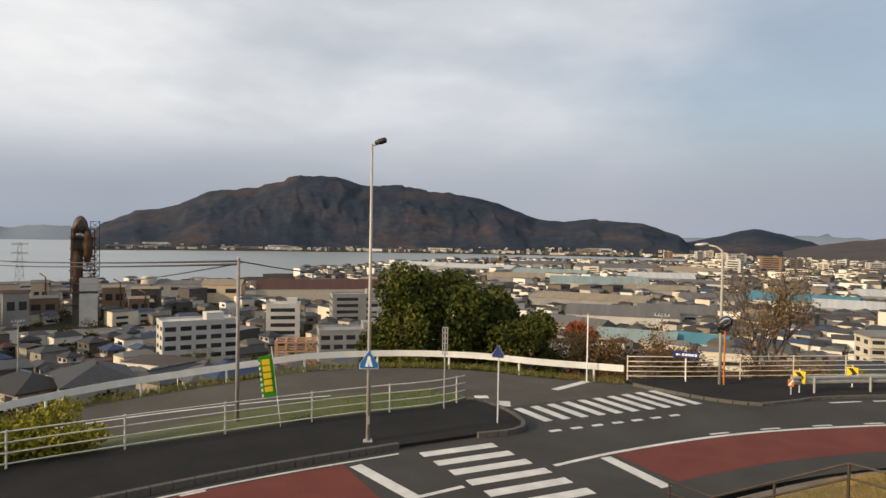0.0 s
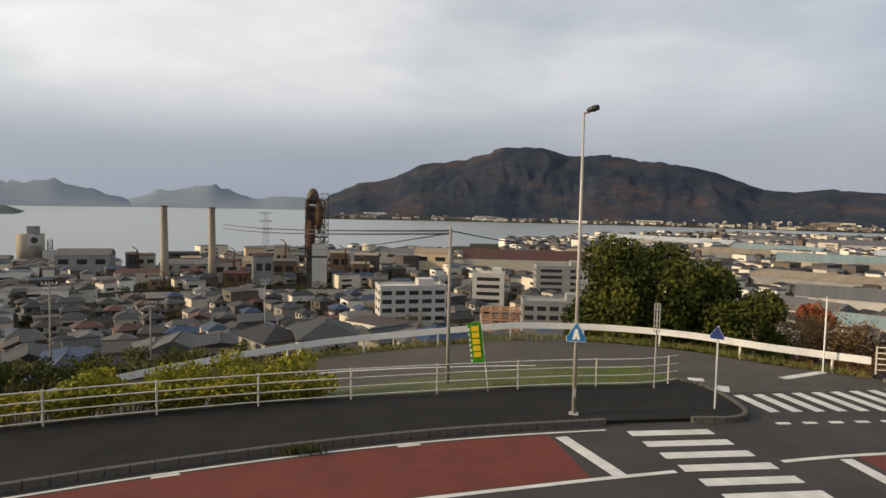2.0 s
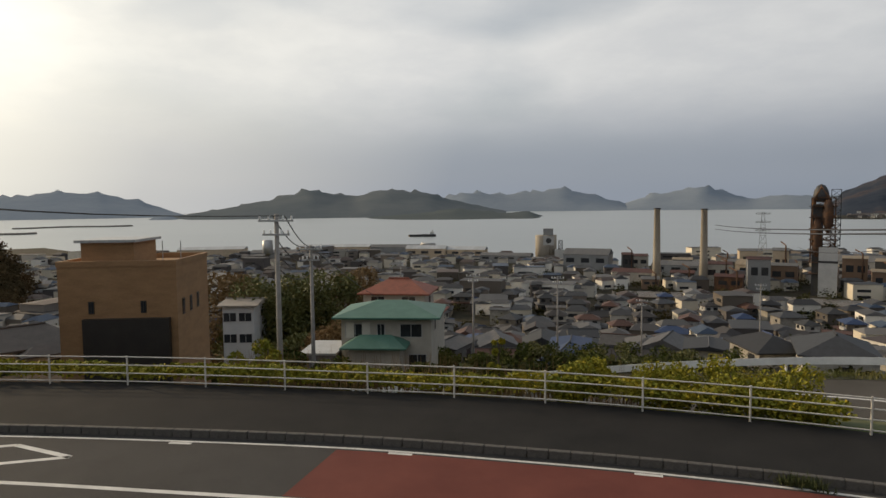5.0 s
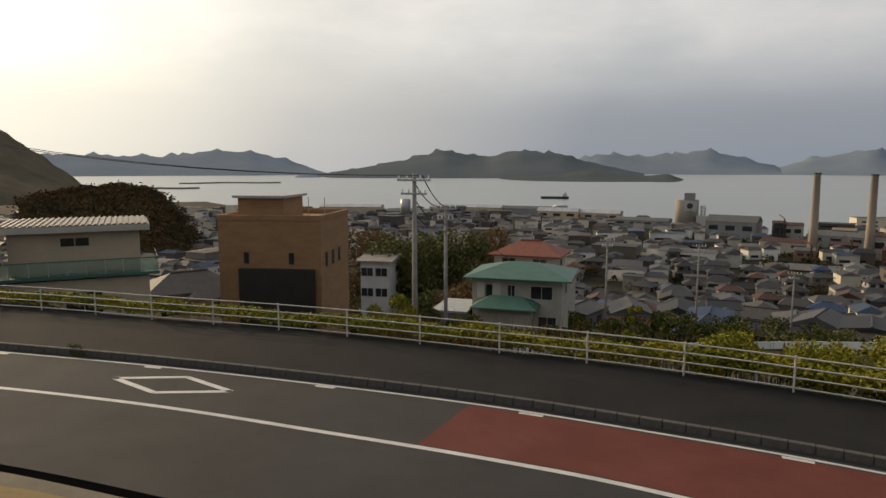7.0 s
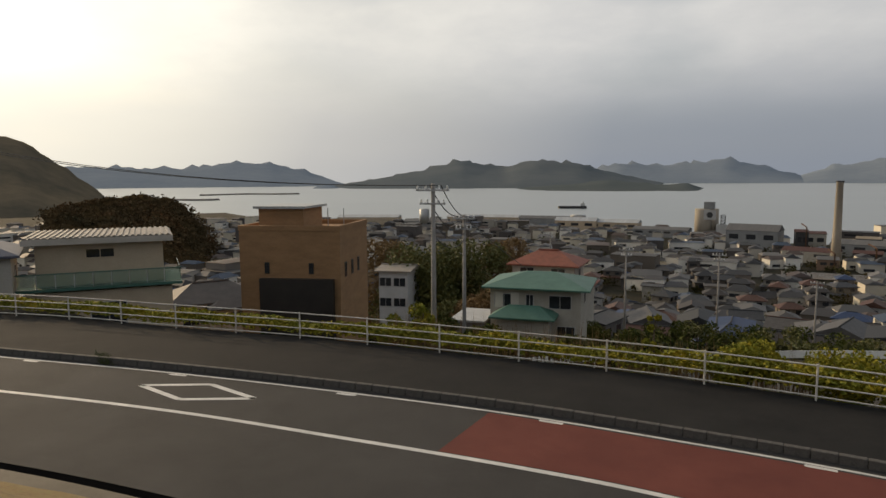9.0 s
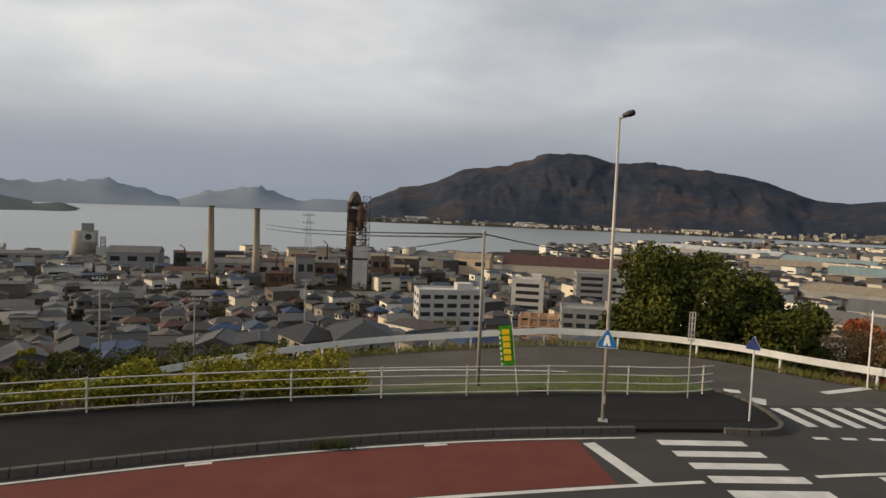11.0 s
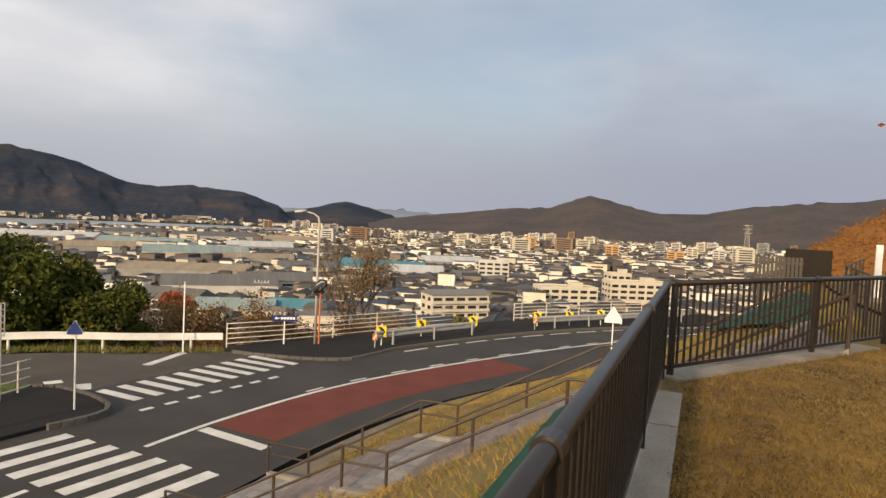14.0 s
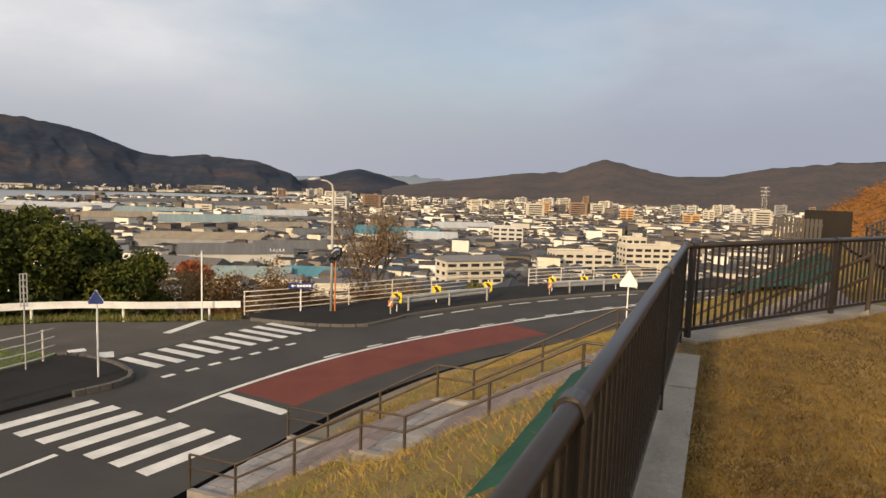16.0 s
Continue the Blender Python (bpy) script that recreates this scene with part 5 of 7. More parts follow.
for k in (1.2, 1.9, 2.6):
    wire(top1 - Vector((0, 0, k)), top2 - Vector((0, 0, k * 0.6)), 0.6, 0.028)
wire(top2, polar(38.2, 120, gz(38, 120) + 13), 0.8, 0.035)
grey_top = Vector((3.45, 26.0, 6.15))
# long cables that run from the grey pole out over the harbour
far_end = polar(11.9, 120, EYE - 120 * math.tan(radians(1.98)))
wire(grey_top, far_end, 0.35, 0.045)
wire(grey_top - Vector((0, 0, 0.12)), far_end - Vector((0, 0, 0.7)), 0.35, 0.045)
wire(grey_top, polar(-24, 70, 4.2), 0.9, 0.028)
wire(grey_top - Vector((0, 0, 0.1)), polar(6, 160, -3.2), 0.9, 0.03)

# ---- buildings ----
WALLS = [(0.42, 0.39, 0.34), (0.2, 0.17, 0.14), (0.7, 0.68, 0.64), (0.15, 0.13, 0.11), (0.5, 0.46, 0.38), (0.26, 0.24, 0.22), (0.62, 0.58, 0.5), (0.32, 0.27, 0.2)]
ROOFS = [(0.04, 0.042, 0.048), (0.10, 0.105, 0.115), (0.03, 0.031, 0.035), (0.16, 0.155, 0.155), (0.06, 0.05, 0.045), (0.025, 0.07, 0.2), (0.06, 0.065, 0.075), (0.13, 0.12, 0.115), (0.15, 0.06, 0.035), (0.045, 0.047, 0.05)]
HOUSE_WALL = picked("house_render", [tuple(v * 0.66 for v in c) for c in WALLS], 0.85, dirt=0.4)
HOUSE_ROOF = picked("house_roof_tile", [tuple(v * 0.5 for v in c) for c in ROOFS], 0.7, dirt=0.35, scale=1.5)
GLASS = surf("window_glass", (0.018, 0.02, 0.024), (0.035, 0.038, 0.042), 2.0, 0.12, fine=10, spec=0.6)
FRAME = surf("window_frame", (0.35, 0.34, 0.32), (0.5, 0.49, 0.47), 2.0, 0.5, fine=10)
TAKEN = []


def free(p, r):
    if any((p.x - q[0]) ** 2 + (p.y - q[1]) ** 2 < (r + q[2]) ** 2 for q in TAKEN):
        return False
    TAKEN.append((p.x, p.y, r))
    return True


def hip_roof(bm, w, d, z, rise, over=0.55, ridge_in=None, thick=0.16):
    """A hipped roof over a plan of w by d, with thick eaves."""
    x, y = w / 2 + over, d / 2 + over
    k = y * 0.9 if ridge_in is None else ridge_in
    k = min(k, x - 0.05)
    low = [bm.verts.new((sx * x, sy * y, z - thick)) for sx, sy in ((-1, -1), (1, -1), (1, 1), (-1, 1))]
    eave = [bm.verts.new((sx * x, sy * y, z)) for sx, sy in ((-1, -1), (1, -1), (1, 1), (-1, 1))]
    r0, r1 = bm.verts.new((-x + k, 0, z + rise)), bm.verts.new((x - k, 0, z + rise))
    bm.faces.new(low[::-1])
    for i in range(4):
        j = (i + 1) % 4
        bm.faces.new((low[i], low[j], eave[j], eave[i]))
    bm.faces.new((eave[0], eave[1], r1, r0))
    bm.faces.new((eave[1], eave[2], r1))
    bm.faces.new((eave[2], eave[3], r0, r1))
    bm.faces.new((eave[3], eave[0], r0))
    return fixed(bm)


def window(parent, w, h, at, turn, frame_mat=None, sub=True):
    """A framed pane set on a wall; at: its centre on the wall, turn: the way that the wall faces."""
    bm = box(bmesh.new(), -w / 2, -0.05, -h / 2, w / 2, 0.02, h / 2)
    f = part("window", bm, frame_mat or FRAME, parent)
    f.matrix_basis = pose(*at, 0, 0, turn)
    if not sub:
        f.data.materials.append(GLASS)
        for q in f.data.polygons:
            q.material_index = 1 if q.normal.y < -0.9 else 0
        return f
    bm = box(bmesh.new(), -w / 2 + 0.06, -0.062, -h / 2 + 0.06, -0.03, -0.055, h / 2 - 0.06)
    box(bm, 0.03, -0.062, -h / 2 + 0.06, w / 2 - 0.06, -0.055, h / 2 - 0.06)
    part("pane", bm, GLASS, f, "dark glass")
    return f


def make_house(w, d, storeys, rise, gable=False, wing=True, label="", wall=None, roof=None, at=None, group="houses on the hillside", porch=True, name="house", sub=True):
    t = thing(name, label, "house", at, group)
    wall, roof = wall or HOUSE_WALL, roof or HOUSE_ROOF
    h = 2.75 * storeys + 0.3
    part("wall", box(bmesh.new(), -w / 2, -d / 2, -3.0, w / 2, d / 2, h), wall, t)
    part("roof", hip_roof(bmesh.new(), w, d, h, rise, ridge_in=0.02 if gable else None), roof, t)
    rg = bmesh.new()
    k = 0.02 if gable else (d / 2 + 0.55) * 0.9
    k = min(k, w / 2 + 0.5)
    tube(rg, [(-w / 2 - 0.55 + k, 0, h + rise + 0.03), (w / 2 + 0.55 - k, 0, h + rise + 0.03)], 0.13, 6)
    part("roof_ridge", rg, roof, t)
    if wing:
        part("wall", box(bmesh.new(), -w * 0.1, -d / 2 - 1.6, -3.0, w * 0.46, -d / 2 + 0.01, 2.6), wall, t)
        o = part("roof", hip_roof(bmesh.new(), w * 0.56, 1.9, 2.6, 0.7, 0.4), roof, t)
        o.location = (w * 0.18, -d / 2 - 0.75, 0)
    for s in range(storeys):
        z = 1.5 + 2.75 * s
        if s or not wing:
            for x in (-0.27, 0.22):
                window(t, 1.7, 1.2, (x * w, -d / 2, z), 0, sub=sub)
        else:
            window(t, 1.6, 1.3, (-0.3 * w, -d / 2, z), 0, sub=sub)
            window(t, 1.8, 1.5, (w * 0.2, -d / 2 - 1.6, 1.4), 0, sub=sub)
        window(t, 1.2, 1.0, (w / 2, 0.1 * d, z), 90, sub=sub)
        window(t, 1.2, 1.0, (-w / 2, -0.1 * d, z), -90, sub=sub)
    return t


def stand(yaw, r, turn=None, lift=0.0):
    p = polar(yaw, r)
    return pose(p.x, p.y, gz(yaw, r) + lift, 0, 0, yaw if turn is None else turn)


def storeyed_house(w, d, rise, label, wall=None, roof=None, at=None, group="houses on the hillside", shift=0.0, sub=False, balcony=True):
    """A house whose smaller upper storey rises out of a skirt of lower roofs."""
    t = thing("house", label, "house", at, group)
    wall, roof = wall or HOUSE_WALL, roof or HOUSE_ROOF
    uw, ud = w * 0.68, d * 0.74
    part("wall", box(bmesh.new(), -w / 2, -d / 2, -3.0, w / 2, d / 2, 2.85), wall, t)
    part("lower_roof", hip_roof(bmesh.new(), w, d, 2.85, rise * 0.75, 0.6), roof, t)
    part("wall", box(bmesh.new(), shift - uw / 2, -ud / 2, 2.8, shift + uw / 2, ud / 2, 5.6), wall, t)
    o = part("roof", hip_roof(bmesh.new(), uw, ud, 5.6, rise, 0.65), roof, t)
    o.location = (shift, 0, 0)
    k = min((ud / 2 + 0.65) * 0.9, uw / 2 + 0.6)
    o = part("roof_ridge", tube(bmesh.new(), [(-uw / 2 - 0.65 + k, 0, 5.63 + rise), (uw / 2 + 0.65 - k, 0, 5.63 + rise)], 0.14, 6), roof, t)
    o.location = (shift, 0, 0)
    for x in (-0.26, 0.24):
        window(t, 1.8, 1.3, (shift + x * uw, -ud / 2, 4.55), 0, sub=sub)
        window(t, 1.9, 1.7, (x * w, -d / 2, 1.3), 0, sub=sub)
        window(t, 1.6, 1.1, (shift + x * uw, ud / 2, 4.5), 180, sub=sub)
    window(t, 1.2, 1.0, (shift + uw / 2, 0, 4.5), 90, sub=sub)
    window(t, 1.2, 1.0, (shift - uw / 2, 0, 4.5), -90, sub=sub)
    if balcony:
        part("balcony", box(bmesh.new(), shift - uw * 0.05, -ud / 2 - 0.9, 3.15, shift + uw * 0.48, -ud / 2 - 0.02, 4.05), FRAME, t)
    return t


# the nearest named houses
def reserve(yaw, r, s):
    p = polar(yaw, r)
    TAKEN.append((p.x, p.y, s))


GREEN_ROOF = surf("green_copper_roof", (0.035, 0.105, 0.075), (0.065, 0.155, 0.115), 0.8, 0.55, fine=9)
RED_TILE = surf("red_clay_tile", (0.16, 0.045, 0.026), (0.26, 0.08, 0.045), 1.2, 0.7, fine=9, bump=0.3)
CREAM = surf("cream_render", (0.36, 0.325, 0.265), (0.46, 0.42, 0.35), 0.6, 0.85, fine=8)
for a, r, s in ((39, 68, 8), (38.8, 84, 6), (58.5, 54, 9), (75, 55, 8.5), (81, 50, 6)):
    reserve(a, r, s)
OFFICE_DIM = surf("grey_block_wall", (0.12, 0.115, 0.11), (0.18, 0.17, 0.165), 0.6, 0.9, fine=8)
SHUTTER = surf("cream_shutter", (0.5, 0.47, 0.4), (0.6, 0.56, 0.48), 1.0, 0.6, fine=10)
p = polar(38.9, 68)
t = thing("house", "two-storey cream house with green copper hipped roofs", "house", pose(p.x, p.y, EYE - 68 * math.tan(radians(9.2)) - 5.6, 0, 0, 30))
part("wall", box(bmesh.new(), -4.6, -3.4, -3, 4.4, 3.6, 5.5), CREAM, t)
part("roof", hip_roof(bmesh.new(), 9.2, 7.2, 5.5, 1.15, 0.75), GREEN_ROOF, t, "green copper roof")
part("wall", box(bmesh.new(), -3.4, -5.6, -3, 1.6, -3.38, 2.9), CREAM, t)
o = part("lower_roof", hip_roof(bmesh.new(), 5.2, 2.6, 2.95, 0.95, 0.6), GREEN_ROOF, t, "green copper roof")
o.location = (-0.9, -4.6, 0)
part("garage", box(bmesh.new(), -8.2, -5.2, -3, -4.8, 0.5, 2.0), OFFICE_DIM, t, "grey block garage")
part("garage_roof", box(bmesh.new(), -8.4, -5.4, 2.0, -4.7, 0.7, 2.2), GALV, t)
for x, w in ((-3.2, 2.0), (-0.6, 0.8), (2.4, 2.2)):
    window(t, w, 1.35, (x, -3.4, 4.1), 0)
window(t, 1.8, 1.5, (3.0, -3.4, 1.0), 0)
window(t, 1.6, 1.2, (4.4, 0.3, 4.1), 90)
for x in (-4.0, -2.4):
    part("shutter", box(bmesh.new(), x - 0.1, -3.5, 3.35, x + 0.7, -3.42, 4.9), SHUTTER, t, "pale storm shutter")
p = polar(38.7, 84)
storeyed_house(11.5, 8.0, 1.5, "house with red clay tiled hipped roofs", CREAM, RED_TILE, pose(p.x, p.y, EYE - 84 * math.tan(radians(7.5)) - 5.6, 0, 0, 25), "", 0.6, True)

# brown flat-roofed block
OCHRE = surf("ochre_brick_cladding", (0.24, 0.135, 0.062), (0.34, 0.195, 0.09), 0.6, 0.85, bump=0.3, fine=6, stretch=(1, 1, 3))
DARK_PANEL = surf("dark_brown_panel", (0.022, 0.017, 0.014), (0.035, 0.028, 0.022), 0.8, 0.5, fine=8)
top = EYE - 54 * math.tan(radians(4.2))
p = polar(59.5, 56.5)
t = thing("building", "ochre brick-clad flat-roofed building with a dark panel", "building", pose(p.x, p.y, top - 11.0, 0, 0, 39))
part("wall", box(bmesh.new(), -4.2, -3.4, -2, 4.2, 4.6, 10.6), OCHRE, t)
bm = bmesh.new()
for x0, y0, x1, y1 in ((-4.25, -3.45, 4.25, -3.2), (-4.25, 4.4, 4.25, 4.65), (-4.25, -3.2, -4.0, 4.4), (4.0, -3.2, 4.25, 4.4)):
    box(bm, x0, y0, 10.6, x1, y1, 11.0)
part("parapet", bm, OCHRE, t)
part("roof_hut", box(bmesh.new(), -3.0, -2.2, 10.6, 0.8, 2.4, 12.3), OCHRE, t)
part("roof_panel", box(bmesh.new(), -3.3, -2.6, 12.3, 1.1, 2.8, 12.5), GALV, t, "pale metal roof")
part("panel", box(bmesh.new(), -2.4, -3.9, -2, 3.7, -3.41, 6.8), DARK_PANEL, t, "dark brown cladding panel")
for y in (-2.0, -0.2, 1.6):
    window(t, 0.5, 1.2, (4.2, y, 7.4), 90, DARK_PANEL)
for x in (-1.9, 1.8):
    window(t, 0.4, 0.9, (x, -3.4, 7.6), 0, DARK_PANEL)
for x in (1.8, 3.2):
    part("roof_mast", tube(bmesh.new(), [(x, 1, 10.6), (x, 1, 12.2)], 0.04, 6), GALV, t)

# beige house with a green balcony
BEIGE = surf("beige_render", (0.44, 0.345, 0.235), (0.54, 0.43, 0.3), 0.6, 0.85, fine=8)
RIBBED = surf("ribbed_pale_roof", (0.2, 0.175, 0.145), (0.28, 0.245, 0.205), 0.8, 0.6, fine=9)
p = polar(74.9, 56)
top = EYE - 56 * math.tan(radians(4.2))
t = thing("house", "beige two-storey house with a ribbed flat roof and green balcony", "house", pose(p.x, p.y, top - 6.6, 0, 0, 72))
part("wall", box(bmesh.new(), -4.3, -2.5, 2.6, 4.0, 4, 6.0), BEIGE, t)
part("wall", box(bmesh.new(), -4.9, -3.4, -2.5, 4.5, 4, 2.6), BEIGE, t)
part("eave_board", box(bmesh.new(), -5.0, -3.3, 5.95, 4.7, 4.6, 6.35), surf("pale_fascia", (0.4, 0.36, 0.3), (0.5, 0.45, 0.38), 1, 0.8), t)
part("roof", box(bmesh.new(), -4.9, -3.2, 6.35, 4.6, 4.5, 6.42), RIBBED, t, "pale sheet roof")
for k in range(24):
    x = -4.9 + k * 0.4
    part("roof_rib", box(bmesh.new(), x, -3.2, 6.42, x + 0.2, 4.5, 6.5), RIBBED, t)
part("balcony_floor", box(bmesh.new(), -5.4, -3.8, 2.75, 5.2, -2.4, 2.95), GREEN_ROOF, t)
part("balcony_floor", box(bmesh.new(), 4.05, -2.4, 2.75, 5.2, 2.4, 2.95), GREEN_ROOF, t)
SCREEN = bpy.data.materials.new("green_tinted_screen")
SCREEN.use_nodes = True
q = SCREEN.node_tree.nodes["Principled BSDF"]
q.inputs["Base Color"].default_value = (0.66, 0.8, 0.7, 1)
q.inputs["Roughness"].default_value, q.inputs["Transmission Weight"].default_value = 0.12, 0.85
for k in range(9):
    x = -5.3 + k * 1.165
    part("balcony_screen", box(bmesh.new(), x, -3.75, 3.0, x + 1.1, -3.72, 3.95), SCREEN, t, "pale green translucent screen")
    part("balcony_post", box(bmesh.new(), x - 0.05, -3.77, 2.95, x - 0.01, -3.7, 4.0), GALV, t)
for k in range(4):
    y = -3.65 + k * 1.5
    part("balcony_screen", box(bmesh.new(), 5.1, y, 3.0, 5.13, y + 1.4, 3.95), SCREEN, t, "pale green translucent screen")
part("balcony_rail", box(bmesh.new(), -5.4, -3.78, 3.95, 5.2, -3.7, 4.02), GREEN_ROOF, t, "green balcony rail")
window(t, 1.9, 0.7, (-0.2, -2.5, 5.2), 0, BEIGE)
window(t, 2.4, 1.7, (0.2, -3.4, 0.9), 0)
window(t, 0.9, 1.2, (4.5, 0.5, 1.2), 90)
p = polar(85.6, 55)
make_house(9, 7, 2, 1.4, False, True, "cream house with a dark blue-grey tiled roof", CREAM, surf("slate_blue_tile", (0.06, 0.065, 0.09), (0.09, 0.095, 0.125), 1, 0.6, fine=8), pose(p.x, p.y, EYE - 52 * math.tan(radians(5.6)) - 5.8, 0, 0, 78), group="")
p = polar(51.4, 90)
make_house(4, 6, 2, 0.4, True, False, "small white house with a pale roof beside the brown block", surf("white_render", (0.42, 0.42, 0.41), (0.5, 0.5, 0.49), 0.8, 0.8), RIBBED, pose(p.x, p.y, EYE - 90 * math.tan(radians(7.9)) - 6.0, 0, 0, 35), group="")
reserve(51.4, 90, 5)

p = polar(67.3, 72)
make_house(9, 6, 1, 1.6, False, True, "low house with a dark tiled hipped roof", CREAM, surf("dark_brown_tile", (0.05, 0.045, 0.042), (0.08, 0.07, 0.065), 1, 0.7, fine=8), pose(p.x, p.y, EYE - 72 * math.tan(radians(9.9)) - 3.05, 0, 0, 80), group="")
reserve(67.3, 72, 6)

# blocks of offices and flats: (yaw, distance, width, depth, storeys, rise of the roof edge in degrees, turn, label, wall)
OFFICE_WHITE = surf("white_concrete_panel", (0.38, 0.37, 0.35), (0.5, 0.49, 0.46), 0.15, 0.8, fine=2)
OFFICE_GREY = surf("grey_concrete_panel", (0.19, 0.19, 0.185), (0.27, 0.27, 0.26), 0.15, 0.8, fine=2)
BROWN_TILE = surf("brown_tile_cladding", (0.16, 0.1, 0.06), (0.22, 0.14, 0.09), 0.1, 0.7, fine=2)
DARK_TILE = surf("dark_tile_cladding", (0.07, 0.06, 0.06), (0.1, 0.085, 0.08), 0.1, 0.7, fine=2)
OCHRE_TILE = surf("ochre_tile_cladding", (0.38, 0.22, 0.09), (0.48, 0.29, 0.13), 0.1, 0.7, fine=2)
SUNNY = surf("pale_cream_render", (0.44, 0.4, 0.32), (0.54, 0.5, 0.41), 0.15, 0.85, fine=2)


def block(yaw, r, w, d, storeys, el, turn, label, wall, bays=0, flat=True, strips=True, balcony=False, roof=None, name="building"):
    if r >= 550:
        r *= 1.6
        storeys = max(2, int((EYE + r * math.tan(radians(el)) - TOWN) / 3.2))
    p = polar(yaw, r)
    top = EYE + r * math.tan(radians(el))
    h = storeys * 3.2 + 0.6
    lo = min(0.0, gz(yaw, r) - (top - h)) - 2
    t = thing(name, label, "building", pose(p.x, p.y, top - h, 0, 0, turn))
    part("wall", box(bmesh.new(), -w / 2, -d / 2, lo, w / 2, d / 2, h), wall, t)
    if flat:
        bm = bmesh.new()
        for x0, y0, x1, y1 in ((-w / 2 - .05, -d / 2 - .05, w / 2 + .05, -d / 2 + .25), (-w / 2 - .05, d / 2 - .25, w / 2 + .05, d / 2 + .05), (-w / 2 - .05, -d / 2 + .25, -w / 2 + .25, d / 2 - .25), (w / 2 - .25, -d / 2 + .25, w / 2 + .05, d / 2 - .25)):
            box(bm, x0, y0, h, x1, y1, h + 0.7)
        part("parapet", bm, wall, t)
        part("roof_hut", box(bmesh.new(), w * 0.1, -d * 0.2, h, w * 0.1 + min(6, w * 0.3), d * 0.3, h + 2.6), wall, t)
    else:
        part("roof", hip_roof(bmesh.new(), w, d, h, 1.6, 0.6, 0.02), roof or HOUSE_ROOF, t)
    n = (bays or max(2, int(w / 3.6))) if r < 500 else min(2, bays)
    ns = max(1, int(d / 4.5)) if r < 500 else 1
    for s in range(storeys):
        z = 0.8 + 3.2 * s
        for k in range(n):
            x0 = -w / 2 + w * (k + 0.14) / n
            part("window", box(bmesh.new(), x0, -d / 2 - 0.04, z + 0.2, x0 + w * 0.72 / n, -d / 2 + 0.05, z + 1.75), GLASS, t)
        for k in range(ns):
            y0 = -d / 2 + d * (k + 0.25) / ns
            for sx in (-1, 1):
                part("window", box(bmesh.new(), sx * w / 2 - 0.04, y0, z + 0.3, sx * w / 2 + 0.04, y0 + d * 0.5 / ns, z + 1.7), GLASS, t)
        if balcony:
            part("balcony", box(bmesh.new(), -w / 2, -d / 2 - 1.1, z - 0.5, w / 2, -d / 2 - 0.06, z + 0.55), wall, t)
    TAKEN.append((p.x, p.y, max(w, d) * 0.55))
    return t


block(-4.0, 245, 25, 12, 4, -7.15, 8, "white four-storey office block with dark windows", OFFICE_WHITE, 5)
block(-10.9, 290, 14, 11, 5, -5.95, -14, "white office block with horizontal window bands", OFFICE_WHITE, 1)
block(-17.4, 340, 30, 13, 4, -5.1, -8, "grey office building with long window bands", OFFICE_GREY, 2)
block(-17.0, 235, 26, 13, 2, -8.1, -10, "low grey factory office with window rows", OFFICE_GREY, 6)
block(-60.0, 262, 25, 11, 3, -6.5, -34, "cream two-storey apartment building with a grey roof", SUNNY, 5, False, roof=surf("grey_sheet_roof", (0.12, 0.12, 0.12), (0.17, 0.165, 0.16), 0.6, 0.6), balcony=True)
block(-69.5, 370, 33, 14, 3, -5.4, -48, "cream concrete school building with windows", SUNNY, 6)
block(-75.4, 390, 36, 14, 3, -4.6, -52, "long cream school wing", SUNNY, 7)
block(-73.8, 420, 13, 12, 4, -4.0, -50, "cream school stair block", SUNNY, 3)
block(-63.2, 480, 22, 12, 5, -3.55, -60, "white concrete apartment block in town", OFFICE_WHITE, 4)
block(-51.6, 800, 26, 16, 12, -1.25, -50, "dark brown tiled apartment tower", DARK_TILE, 4)
block(-53.0, 800, 20, 16, 12, -1.3, -50, "dark brown tiled apartment tower", DARK_TILE, 3)
block(-54.8, 760, 16, 14, 10, -1.55, -58, "pale rendered apartment tower in town", SUNNY, 3)
block(-57.6, 780, 44, 14, 8, -2.0, -55, "long brown tiled apartment slab", BROWN_TILE, 7)
block(-66.2, 700, 22, 14, 12, -1.35, -70, "ochre tiled apartment tower in town", OCHRE_TILE, 4)
block(-67.6, 720, 20, 14, 11, -1.5, -70, "dark tiled apartment tower in town", DARK_TILE, 4)
block(-66.6, 560, 24, 14, 8, -2.7, -62, "white concrete apartment block in town", OFFICE_WHITE, 5)
block(-69.9, 640, 18, 13, 9, -2.3, -70, "cream rendered apartment block in town", SUNNY, 4)
block(-73.2, 600, 18, 15, 11, -1.7, -70, "orange-brown tiled apartment tower in town", OCHRE_TILE, 4)
block(-78.3, 640, 24, 16, 9, -1.9, -75, "ochre tiled apartment block in town", OCHRE_TILE, 5)
block(-79.6, 660, 16, 14, 10, -1.5, -78, "pale rendered apartment tower in town", SUNNY, 4)
block(-81.6, 620, 16, 13, 10, -1.55, -78, "white rendered apartment tower in town", OFFICE_WHITE, 4)
block(-43.6, 1150, 22, 15, 12, -0.95, -40, "distant brown tiled apartment tower", BROWN_TILE, 4)
block(-47.8, 1200, 26, 15, 10, -1.15, -46, "distant pale apartment block", SUNNY, 5)
block(-49.6, 1100, 20, 15, 10, -1.2, -46, "distant white apartment block", OFFICE_WHITE, 4)
